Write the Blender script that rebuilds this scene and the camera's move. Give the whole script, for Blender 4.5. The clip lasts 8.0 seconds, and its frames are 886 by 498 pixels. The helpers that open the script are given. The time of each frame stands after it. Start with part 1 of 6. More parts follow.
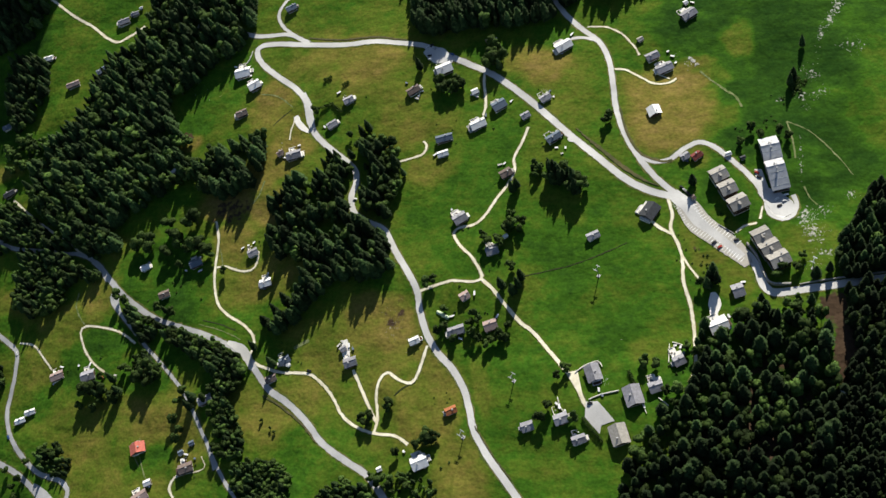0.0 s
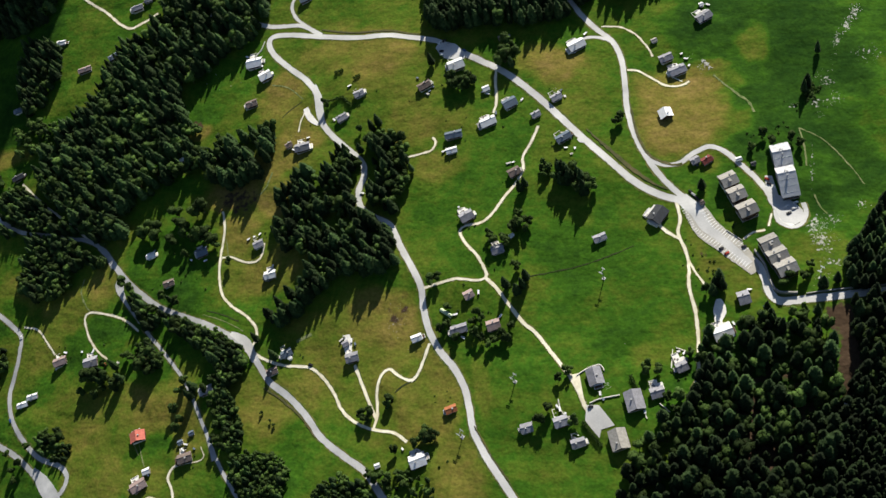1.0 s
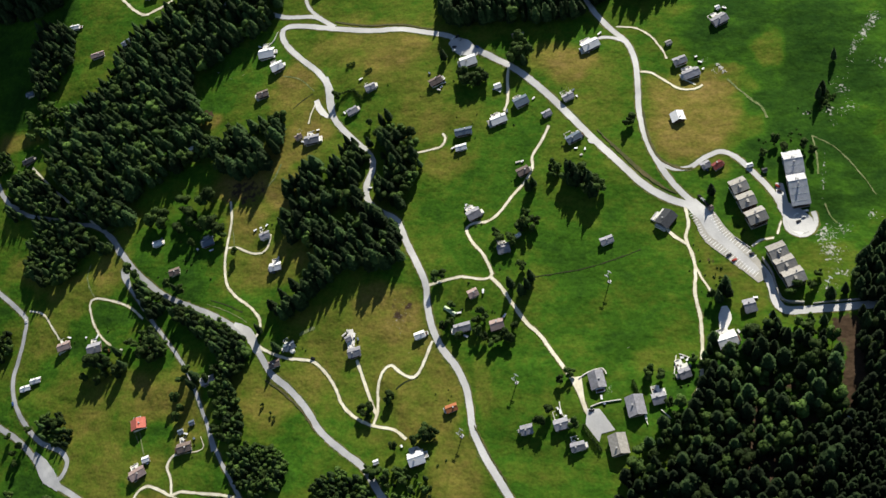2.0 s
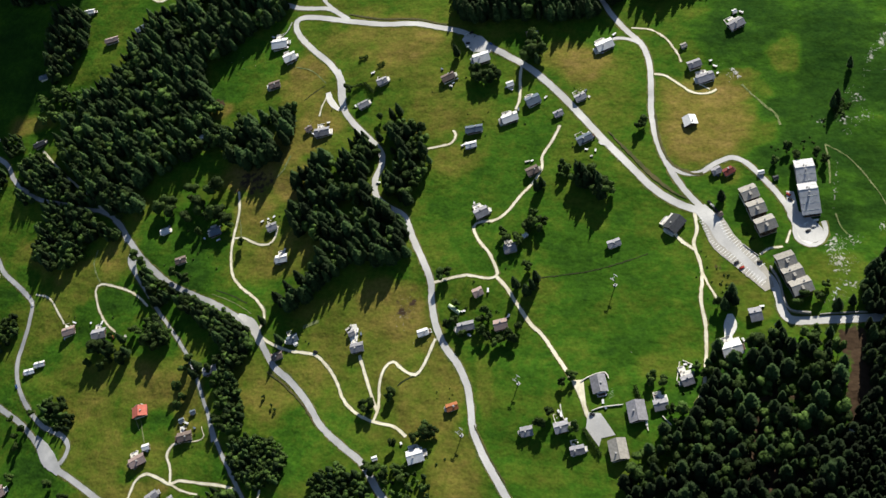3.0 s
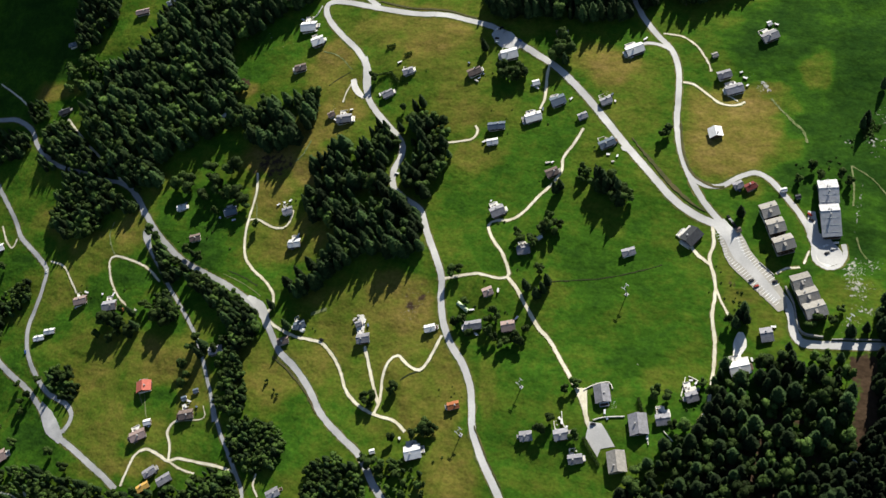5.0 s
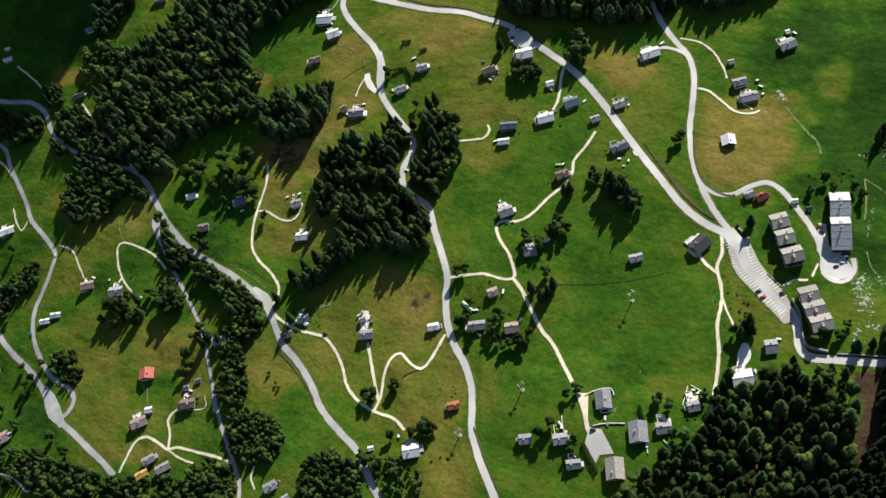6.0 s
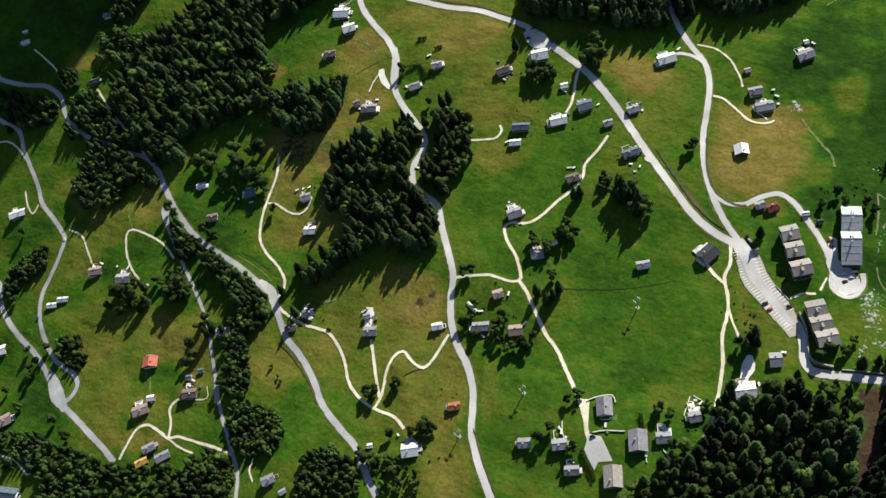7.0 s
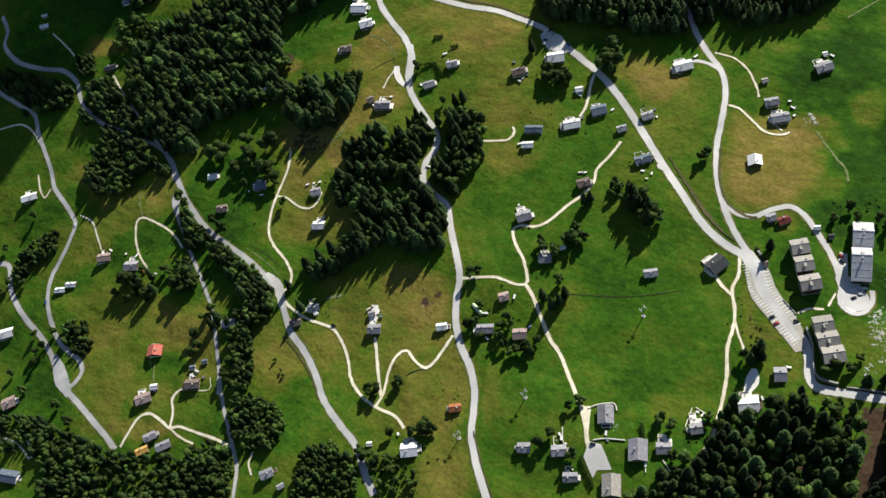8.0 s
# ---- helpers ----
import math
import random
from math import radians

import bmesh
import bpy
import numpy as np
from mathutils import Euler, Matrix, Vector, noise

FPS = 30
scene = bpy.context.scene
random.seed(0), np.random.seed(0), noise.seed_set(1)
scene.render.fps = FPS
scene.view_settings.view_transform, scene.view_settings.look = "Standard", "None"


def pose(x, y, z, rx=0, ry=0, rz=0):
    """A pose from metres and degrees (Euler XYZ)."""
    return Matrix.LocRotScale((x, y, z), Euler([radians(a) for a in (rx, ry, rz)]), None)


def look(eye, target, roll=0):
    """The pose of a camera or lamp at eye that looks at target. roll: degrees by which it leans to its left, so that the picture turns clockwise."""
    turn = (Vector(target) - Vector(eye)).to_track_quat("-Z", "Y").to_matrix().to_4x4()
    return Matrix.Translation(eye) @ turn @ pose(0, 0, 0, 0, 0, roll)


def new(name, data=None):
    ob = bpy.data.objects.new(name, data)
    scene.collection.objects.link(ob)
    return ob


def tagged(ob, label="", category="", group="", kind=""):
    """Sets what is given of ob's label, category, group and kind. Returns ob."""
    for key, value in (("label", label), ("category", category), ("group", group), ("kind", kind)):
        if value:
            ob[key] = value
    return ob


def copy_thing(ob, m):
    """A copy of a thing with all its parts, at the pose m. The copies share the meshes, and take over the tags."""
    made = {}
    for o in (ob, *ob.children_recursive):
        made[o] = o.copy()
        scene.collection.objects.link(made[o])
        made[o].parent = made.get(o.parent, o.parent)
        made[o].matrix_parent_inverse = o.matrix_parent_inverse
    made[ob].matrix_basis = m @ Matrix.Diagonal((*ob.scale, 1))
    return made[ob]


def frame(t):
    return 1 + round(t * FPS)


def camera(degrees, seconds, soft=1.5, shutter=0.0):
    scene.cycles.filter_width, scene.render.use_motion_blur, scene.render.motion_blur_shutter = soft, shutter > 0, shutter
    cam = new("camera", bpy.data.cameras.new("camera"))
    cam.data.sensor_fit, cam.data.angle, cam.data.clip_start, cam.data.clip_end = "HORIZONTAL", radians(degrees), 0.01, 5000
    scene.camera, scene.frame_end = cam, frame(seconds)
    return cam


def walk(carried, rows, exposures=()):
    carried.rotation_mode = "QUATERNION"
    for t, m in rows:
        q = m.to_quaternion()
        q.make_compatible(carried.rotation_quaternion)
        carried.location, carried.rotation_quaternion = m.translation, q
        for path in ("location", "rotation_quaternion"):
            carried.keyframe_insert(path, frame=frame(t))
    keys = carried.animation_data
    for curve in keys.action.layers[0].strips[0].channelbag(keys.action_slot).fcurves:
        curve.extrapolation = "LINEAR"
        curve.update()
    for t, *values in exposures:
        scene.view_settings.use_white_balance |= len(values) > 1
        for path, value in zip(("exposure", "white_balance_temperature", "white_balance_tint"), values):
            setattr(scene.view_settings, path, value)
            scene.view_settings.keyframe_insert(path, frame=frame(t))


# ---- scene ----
cam = camera(45.62, 8.0, soft=1.5)
PATH = [
    (0.0, 254.100, -411.663, 765.401, 31.0063, 14.7071, 8.6725),
    (0.5, 256.685, -407.638, 763.965, 31.0012, 14.5868, 9.5983),
    (1.0, 259.088, -403.691, 762.649, 30.9977, 14.4562, 10.5407),
    (1.5, 261.367, -399.799, 761.421, 30.9973, 14.3168, 11.5009),
    (3.0, 267.914, -388.265, 758.039, 31.0273, 13.8595, 14.4957),
    (3.5, 270.104, -384.414, 756.958, 31.0508, 13.6976, 15.5333),
    (4.0, 272.331, -380.538, 755.887, 31.0822, 13.5324, 16.5904),
    (4.5, 274.597, -376.630, 754.824, 31.1218, 13.3644, 17.6665),
    (6.0, 281.563, -364.649, 751.754, 31.2909, 12.8472, 21.0001),
    (6.5, 283.869, -360.562, 750.817, 31.3633, 12.6706, 22.1420),
    (7.0, 286.111, -356.432, 749.959, 31.4430, 12.4916, 23.2964),
    (7.5, 288.241, -352.261, 749.208, 31.5291, 12.3097, 24.4610),
    (8.0, 290.202, -348.058, 748.600, 31.6207, 12.1243, 25.6335),
]
walk(cam, [(t, pose(x, y, z, rx, ry, rz)) for t, x, y, z, rx, ry, rz in PATH])

# ---- world, sun, exposure ----
SUN_AZ, SUN_EL = 84.0, 31.0      # degrees from +x towards +y, and above the horizon
scene.view_settings.exposure = 0.6
world = bpy.data.worlds.new("sky")
scene.world = world
world.use_nodes = True
sky = world.node_tree.nodes.new("ShaderNodeTexSky")
sky.sky_type = "NISHITA"
sky.sun_disc = False
sky.altitude = 1500
sky.sun_elevation = radians(SUN_EL)
sky.sun_rotation = radians(90 - SUN_AZ)
back = world.node_tree.nodes["Background"]
back.inputs["Strength"].default_value = 0.062
world.node_tree.links.new(sky.outputs[0], back.inputs["Color"])
sun_data = bpy.data.lights.new("sun", "SUN")
sun_data.energy, sun_data.angle, sun_data.color = 5.0, radians(0.6), (1.0, 0.95, 0.83)
sun = new("sun", sun_data)
toward = Vector((math.cos(radians(SUN_EL)) * math.cos(radians(SUN_AZ)), math.cos(radians(SUN_EL)) * math.sin(radians(SUN_AZ)), math.sin(radians(SUN_EL))))
sun.matrix_world = look(toward * 1500, (0, 0, 0))

# ---- materials ----
def material(name, colour, rough=0.9, vary=0.25, size=6.0, second=None, fine=0.6, bump=0.3, metal=0.0, per_object=0.0, island=False):
    """Principled surface with broad stains (size metres), fine grain and a little relief."""
    m = bpy.data.materials.new(name)
    m.use_nodes = True
    nt = m.node_tree
    add, link = nt.nodes.new, nt.links.new
    bsdf = nt.nodes["Principled BSDF"]
    bsdf.inputs["Roughness"].default_value = rough
    bsdf.inputs["Metallic"].default_value = metal
    bsdf.inputs["Specular IOR Level"].default_value = 0.25
    geo = add("ShaderNodeNewGeometry")
    broad, grain = add("ShaderNodeTexNoise"), add("ShaderNodeTexNoise")
    broad.inputs["Scale"].default_value, broad.inputs["Detail"].default_value = 1 / size, 4
    grain.inputs["Scale"].default_value, grain.inputs["Detail"].default_value = 1 / fine, 3
    link(geo.outputs["Position"], broad.inputs["Vector"])
    link(geo.outputs["Position"], grain.inputs["Vector"])
    other = second or [c * (1 - vary) for c in colour]
    ramp = add("ShaderNodeValToRGB")
    ramp.color_ramp.elements[0].position, ramp.color_ramp.elements[1].position = 0.32, 0.68
    ramp.color_ramp.elements[0].color = (*other, 1)
    ramp.color_ramp.elements[1].color = (*colour, 1)
    link(broad.outputs["Fac"], ramp.inputs["Fac"])
    hsv = add("ShaderNodeHueSaturation")
    link(ramp.outputs["Color"], hsv.inputs["Color"])
    span = add("ShaderNodeMapRange")
    span.inputs["From Min"].default_value, span.inputs["From Max"].default_value = 0.25, 0.75
    span.inputs["To Min"].default_value, span.inputs["To Max"].default_value = 1 - vary, 1 + vary
    link(grain.outputs["Fac"], span.inputs["Value"])
    value = span.outputs[0]
    if per_object:
        info = add("ShaderNodeNewGeometry") if island else add("ShaderNodeObjectInfo")
        spread = add("ShaderNodeMapRange")
        spread.inputs["To Min"].default_value, spread.inputs["To Max"].default_value = 1 - per_object, 1 + per_object
        link(info.outputs["Random Per Island" if island else "Random"], spread.inputs["Value"])
        times = add("ShaderNodeMath")
        times.operation = "MULTIPLY"
        link(value, times.inputs[0])
        link(spread.outputs[0], times.inputs[1])
        value = times.outputs[0]
    link(value, hsv.inputs["Value"])
    link(hsv.outputs["Color"], bsdf.inputs["Base Color"])
    if bump:
        relief = add("ShaderNodeBump")
        relief.inputs["Strength"].default_value, relief.inputs["Distance"].default_value = bump, 0.15
        link(grain.outputs["Fac"], relief.inputs["Height"])
        link(relief.outputs["Normal"], bsdf.inputs["Normal"])
    return m


def meadow_material():
    """Grass from painted shade-dark through lush to dry by the field's own level and bare soil, with tufts, mown
    swathes and worn spots.
    """
    m = bpy.data.materials.new("meadow")
    m.use_nodes = True
    nt = m.node_tree
    add, link = nt.nodes.new, nt.links.new
    bsdf = nt.nodes["Principled BSDF"]
    bsdf.inputs["Roughness"].default_value = 0.95
    bsdf.inputs["Specular IOR Level"].default_value = 0.03
    geo = add("ShaderNodeNewGeometry")

    def noise_at(scale, detail, stretch=None):
        n = add("ShaderNodeTexNoise")
        n.inputs["Scale"].default_value, n.inputs["Detail"].default_value = scale, detail
        if stretch:
            mp = add("ShaderNodeMapping")
            mp.inputs["Rotation"].default_value = (0, 0, stretch[0])
            mp.inputs["Scale"].default_value = (stretch[1], stretch[2], 1)
            link(geo.outputs["Position"], mp.inputs["Vector"])
            link(mp.outputs[0], n.inputs["Vector"])
        else:
            link(geo.outputs["Position"], n.inputs["Vector"])
        return n.outputs["Fac"]

    def math_node(op, a, b):
        n = add("ShaderNodeMath")
        n.operation = op
        for k, v in enumerate((a, b)):
            if isinstance(v, (int, float)):
                n.inputs[k].default_value = v
            else:
                link(v, n.inputs[k])
        return n.outputs[0]

    def spread(v, lo, hi, a=0.3, b=0.7):
        n = add("ShaderNodeMapRange")
        n.inputs["From Min"].default_value, n.inputs["From Max"].default_value = a, b
        n.inputs["To Min"].default_value, n.inputs["To Max"].default_value = lo, hi
        link(v, n.inputs["Value"])
        return n.outputs[0]

    dry = add("ShaderNodeAttribute")
    dry.attribute_name = "dry"
    soil = add("ShaderNodeAttribute")
    soil.attribute_name = "soil"
    shift = math_node("ADD", spread(noise_at(1 / 42, 7), -0.11, 0.11), spread(noise_at(1 / 7, 5), -0.08, 0.08))
    shift = math_node("ADD", shift, spread(noise_at(1 / 14, 3, (-0.5, 0.35, 1.3)), -0.06, 0.06))
    amount = math_node("ADD", dry.outputs["Fac"], shift)
    ramp = add("ShaderNodeValToRGB")
    cr = ramp.color_ramp
    # the darkest green stops double as painted shade on some fields
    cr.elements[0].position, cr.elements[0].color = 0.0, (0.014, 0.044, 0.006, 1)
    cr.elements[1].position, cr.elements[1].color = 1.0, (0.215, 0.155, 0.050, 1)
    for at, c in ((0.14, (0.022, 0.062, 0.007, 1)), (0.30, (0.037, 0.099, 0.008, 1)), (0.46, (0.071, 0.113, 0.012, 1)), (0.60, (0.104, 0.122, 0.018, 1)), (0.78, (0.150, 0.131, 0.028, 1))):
        el = cr.elements.new(at)
        el.color = c
    link(amount, ramp.inputs["Fac"])
    soils = add("ShaderNodeMixRGB")
    soils.inputs["Color2"].default_value = (0.060, 0.040, 0.026, 1)
    rough_soil = math_node("ADD", soil.outputs["Fac"], spread(noise_at(1 / 5, 4), -0.3, 0.3))
    gate = spread(rough_soil, 0, 1, 0.35, 0.6)
    link(gate, soils.inputs["Fac"])
    link(ramp.outputs["Color"], soils.inputs["Color1"])
    stony = add("ShaderNodeAttribute")
    stony.attribute_name = "stony"
    stones = add("ShaderNodeMixRGB")
    stones.inputs["Color2"].default_value = (0.36, 0.355, 0.33, 1)
    scatter = math_node("ADD", stony.outputs["Fac"], spread(noise_at(1 / 2.2, 5), -0.7, 0.55, 0.3, 0.7))
    link(spread(scatter, 0, 1, 0.62, 0.95), stones.inputs["Fac"])
    link(soils.outputs["Color"], stones.inputs["Color1"])
    hsv = add("ShaderNodeHueSaturation")
    link(stones.outputs["Color"], hsv.inputs["Color"])
    tufts = spread(noise_at(1 / 2.6, 6), 0.80, 1.20)
    swathe = spread(noise_at(1 / 9, 3, (-0.6, 0.4, 1.2)), 0.96, 1.04)
    patches = spread(noise_at(1 / 30, 6), 0.90, 1.10)
    link(math_node("MULTIPLY", math_node("MULTIPLY", tufts, swathe), patches), hsv.inputs["Value"])
    link(hsv.outputs["Color"], bsdf.inputs["Base Color"])
    relief = add("ShaderNodeBump")
    relief.inputs["Strength"].default_value, relief.inputs["Distance"].default_value = 0.45, 0.5
    link(noise_at(1 / 4.0, 6), relief.inputs["Height"])
    hummocks = add("ShaderNodeBump")
    hummocks.inputs["Strength"].default_value, hummocks.inputs["Distance"].default_value = 0.9, 4.6
    link(math_node("ADD", noise_at(1 / 32, 4), math_node("MULTIPLY", noise_at(1 / 12, 3, (0.5, 0.5, 1.3)), 0.2)), hummocks.inputs["Height"])
    link(relief.outputs["Normal"], hummocks.inputs["Normal"])
    link(hummocks.outputs["Normal"], bsdf.inputs["Normal"])
    return m


def foliage_material(name, light, dark, through_light):
    """Leaf sprays: broad and fine changes of green, a shade of its own for each spray and tree, and some light through the leaf."""
    m = material(name, light, 0.8, 0.32, 7, dark, 0.8, 0.9, per_object=0.2, island=True)
    nt = m.node_tree
    add, link = nt.nodes.new, nt.links.new
    bsdf = nt.nodes["Principled BSDF"]
    bsdf.inputs["Specular IOR Level"].default_value = 0.12
    colour = bsdf.inputs["Base Color"].links[0].from_socket
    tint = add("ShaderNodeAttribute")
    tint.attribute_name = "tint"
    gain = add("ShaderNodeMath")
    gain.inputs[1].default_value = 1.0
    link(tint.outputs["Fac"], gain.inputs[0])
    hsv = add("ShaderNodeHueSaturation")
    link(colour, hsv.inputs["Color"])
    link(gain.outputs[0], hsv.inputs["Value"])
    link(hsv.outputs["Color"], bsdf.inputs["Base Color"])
    thin = add("ShaderNodeBsdfTranslucent")
    link(hsv.outputs["Color"], thin.inputs["Color"])
    mix = add("ShaderNodeMixShader")
    mix.inputs["Fac"].default_value = through_light
    link(bsdf.outputs[0], mix.inputs[1])
    link(thin.outputs[0], mix.inputs[2])
    link(mix.outputs[0], nt.nodes["Material Output"].inputs["Surface"])
    return m


MEADOW = meadow_material()
ASPHALT = material("asphalt", (0.62, 0.615, 0.60), 0.85, 0.10, 30, (0.44, 0.435, 0.43), 0.9, 0.1)
OLD_ASPHALT = material("old_asphalt", (0.47, 0.47, 0.475), 0.88, 0.14, 18, (0.31, 0.315, 0.325), 0.9, 0.15)
WORN = material("worn_grass", (0.20, 0.22, 0.10), 0.95, 0.3, 4, (0.08, 0.12, 0.03), 0.7, 0.3)
EARTH = material("earth_bank", (0.105, 0.088, 0.038), 0.95, 0.4, 5, (0.048, 0.062, 0.018), 0.7, 0.5)
# dark green for the ditch and thin dark lines in the grass
DARK_STRIP = material("dark_strip", (0.034, 0.042, 0.013), 0.95, 0.3, 4, (0.022, 0.034, 0.009), 0.7, 0.4)
GRAVEL = material("gravel", (0.78, 0.74, 0.60), 0.95, 0.14, 7, (0.58, 0.53, 0.39), 0.8, 0.3)
VERGE = material("verge", (0.125, 0.125, 0.03), 0.95, 0.3, 9, (0.055, 0.085, 0.016), 0.7, 0.4)
PAVING = material("paving", (0.80, 0.78, 0.74), 0.8, 0.10, 10, (0.66, 0.64, 0.60), 0.8, 0.15)
BAY_GREY = material("bay_paving", (0.44, 0.415, 0.365), 0.85, 0.12, 3, (0.37, 0.35, 0.31), 0.5, 0.1)
PAINT = material("road_paint", (0.86, 0.86, 0.85), 0.6, 0.08, 3, None, 0.5, 0)
SPRUCE = foliage_material("spruce_needles", (0.035, 0.063, 0.018), (0.017, 0.035, 0.011), 0.10)
LEAVES = foliage_material("broad_leaves", (0.062, 0.104, 0.022), (0.032, 0.062, 0.013), 0.25)
BARK = material("bark", (0.10, 0.07, 0.05), 0.95, 0.3, 2, None, 0.4, 0.5)
WINDOW = material("window_glass", (0.03, 0.035, 0.04), 0.12, 0.1, 3, None, 1.0, 0)
CHALET_WOOD = material("dark_wood", (0.10, 0.06, 0.035), 0.85, 0.3, 2.0, (0.055, 0.035, 0.022), 0.3, 0.3)
PLASTER = material("white_plaster", (0.80, 0.77, 0.70), 0.9, 0.1, 3, (0.6, 0.57, 0.5), 0.6, 0.1)
TOWER_WALL = material("weathered_panels", (0.33, 0.33, 0.345), 0.9, 0.16, 4, (0.25, 0.25, 0.265), 0.7, 0.15)
CONCRETE = material("grey_concrete", (0.46, 0.46, 0.47), 0.9, 0.14, 4, (0.36, 0.36, 0.37), 0.7, 0.15)
SCREE = material("pale_scree", (0.48, 0.47, 0.43), 0.95, 0.25, 2, (0.45, 0.43, 0.40), 0.4, 0.4)
STONE = material("rubble_stone", (0.42, 0.40, 0.37), 0.95, 0.35, 2, (0.27, 0.26, 0.24), 0.5, 0.6)
METAL = material("galvanised_steel", (0.30, 0.33, 0.32), 0.5, 0.1, 2, None, 0.4, 0.05, 0.6)
ROOFS = {
    "grey": material("grey_slate", (0.305, 0.30, 0.335), 0.7, 0.16, 2.5, (0.21, 0.21, 0.23), 0.45, 0.3, per_object=0.2),
    "blue": material("blue_grey_sheet", (0.13, 0.165, 0.215), 0.6, 0.12, 3, (0.10, 0.13, 0.17), 0.5, 0.15, per_object=0.15),
    "brown": material("brown_shingle", (0.20, 0.155, 0.135), 0.85, 0.2, 2, (0.13, 0.10, 0.09), 0.4, 0.35, per_object=0.2),
    "white": material("pale_sheet", (0.78, 0.78, 0.78), 0.55, 0.08, 4, (0.66, 0.66, 0.67), 0.6, 0.1, per_object=0.12),
    "stone": material("pale_stone_slab", (0.36, 0.34, 0.31), 0.85, 0.2, 2, (0.26, 0.245, 0.225), 0.45, 0.4, per_object=0.15),
    "maroon": material("maroon_tile", (0.20, 0.045, 0.04), 0.8, 0.2, 2, (0.14, 0.035, 0.03), 0.4, 0.3),
    "red": material("red_tile", (0.56, 0.16, 0.12), 0.8, 0.15, 2, (0.45, 0.125, 0.09), 0.4, 0.3),
    "orange": material("rusty_sheet", (0.42, 0.15, 0.06), 0.8, 0.25, 2, (0.30, 0.11, 0.05), 0.4, 0.3),
    "yellow": material("ochre_sheet", (0.62, 0.38, 0.10), 0.7, 0.15, 2, None, 0.5, 0.15),
    "fibre": material("pale_fibre_sheet", (0.56, 0.56, 0.575), 0.7, 0.12, 3, (0.42, 0.42, 0.435), 0.5, 0.2),
    "dark": material("black_slate", (0.055, 0.06, 0.068), 0.55, 0.2, 2, (0.04, 0.042, 0.048), 0.4, 0.3),
    "pink": material("faded_tile", (0.36, 0.27, 0.25), 0.85, 0.18, 2, (0.27, 0.20, 0.185), 0.4, 0.35, per_object=0.15),
}
CAR_PAINT = [material("car_" + n, c, 0.3, 0.04, 3, None, 1.0, 0, 0.2) for n, c in (("black", (0.02, 0.02, 0.025)), ("red", (0.30, 0.03, 0.02)), ("white", (0.75, 0.75, 0.74)), ("blue", (0.04, 0.10, 0.25)), ("silver", (0.4, 0.41, 0.42)))]
RUBBER = material("tyre_rubber", (0.025, 0.025, 0.025), 0.9, 0.1, 1, None, 0.3, 0)


# ---- the lie of the land ----
SPAN = 300.0
SLOPE = [-2.436, 15.784, 14.711, -5.55, -19.428, 1.088, 0.236, 1.875, -2.585, -2.424]


def lattice(x, y, size, seed):
    """Smooth value noise from -1 to 1 with cells of that size."""
    u, v = np.asarray(x, float) / size, np.asarray(y, float) / size
    i, j = np.floor(u), np.floor(v)
    f, g = u - i, v - j
    f, g = f * f * (3 - 2 * f), g * g * (3 - 2 * g)

    def corner(a, b):
        h = np.sin((i + a) * 127.1 + (j + b) * 311.7 + seed * 74.7) * 43758.5453
        return 2 * (h - np.floor(h)) - 1

    low = corner(0, 0) * (1 - f) + corner(1, 0) * f
    high = corner(0, 1) * (1 - f) + corner(1, 1) * f
    return low * (1 - g) + high * g


def land(x, y):
    """Height of the hillside at a place, or at arrays of places."""
    u, v = np.clip(np.asarray(x, float) / SPAN, -2.6, 1.6), np.clip(np.asarray(y, float) / SPAN, -1.5, 1.6)
    terms = (1 + 0 * u, u, v, u * u, u * v, v * v, u**3, u * u * v, u * v * v, v**3)
    z = sum(c * b for c, b in zip(SLOPE, terms))
    east, north = np.clip((-412 - np.asarray(x, float)) / 160, 0, 1), np.clip((np.asarray(y, float) - 415) / 300, 0, 1)
    z = z + 530 * east * east * (3 - 2 * east) * north**1.3      # unseen mountainside north-west of the village, added to cast shade on the valley
    return z + 3.4 * lattice(x, y, 105, 4) + 2.0 * lattice(x, y, 52, 1) + 0.9 * lattice(x, y, 24, 2) + 0.25 * lattice(x, y, 11, 3)


def mesh_object(name, verts, faces, materials, parent=None, label="", smooth=False, face_mats=None):
    me = bpy.data.meshes.new(name)
    me.from_pydata([tuple(v) for v in verts], [], faces)
    for m in materials if isinstance(materials, (list, tuple)) else [materials]:
        me.materials.append(m)
    if face_mats is not None:
        me.polygons.foreach_set("material_index", face_mats)
    if smooth:
        me.polygons.foreach_set("use_smooth", [True] * len(me.polygons))
    me.update()
    ob = new(name, me)
    if parent:
        ob.parent = parent
    if label:
        tagged(ob, label)
    return ob


def part(name, bm, mat, parent, label=""):
    me = bpy.data.meshes.new(name)
    bm.to_mesh(me)
    bm.free()
    me.materials.append(mat)
    ob = new(name, me)
    ob.parent = parent
    if label:
        tagged(ob, label)
    return ob


def box(bm, x0, x1, y0, y1, z0, z1, bevel=0.0):
    made = bmesh.ops.create_cube(bm, size=1.0)["verts"]
    for v in made:
        v.co = Vector(((x0 + x1) / 2 + v.co.x * (x1 - x0), (y0 + y1) / 2 + v.co.y * (y1 - y0), (z0 + z1) / 2 + v.co.z * (z1 - z0)))
    if bevel:
        bmesh.ops.bevel(bm, geom=list({e for v in made for e in v.link_edges}), offset=bevel, segments=1, affect="EDGES")
    return bm


def boxed(*a):
    return box(bmesh.new(), *a)


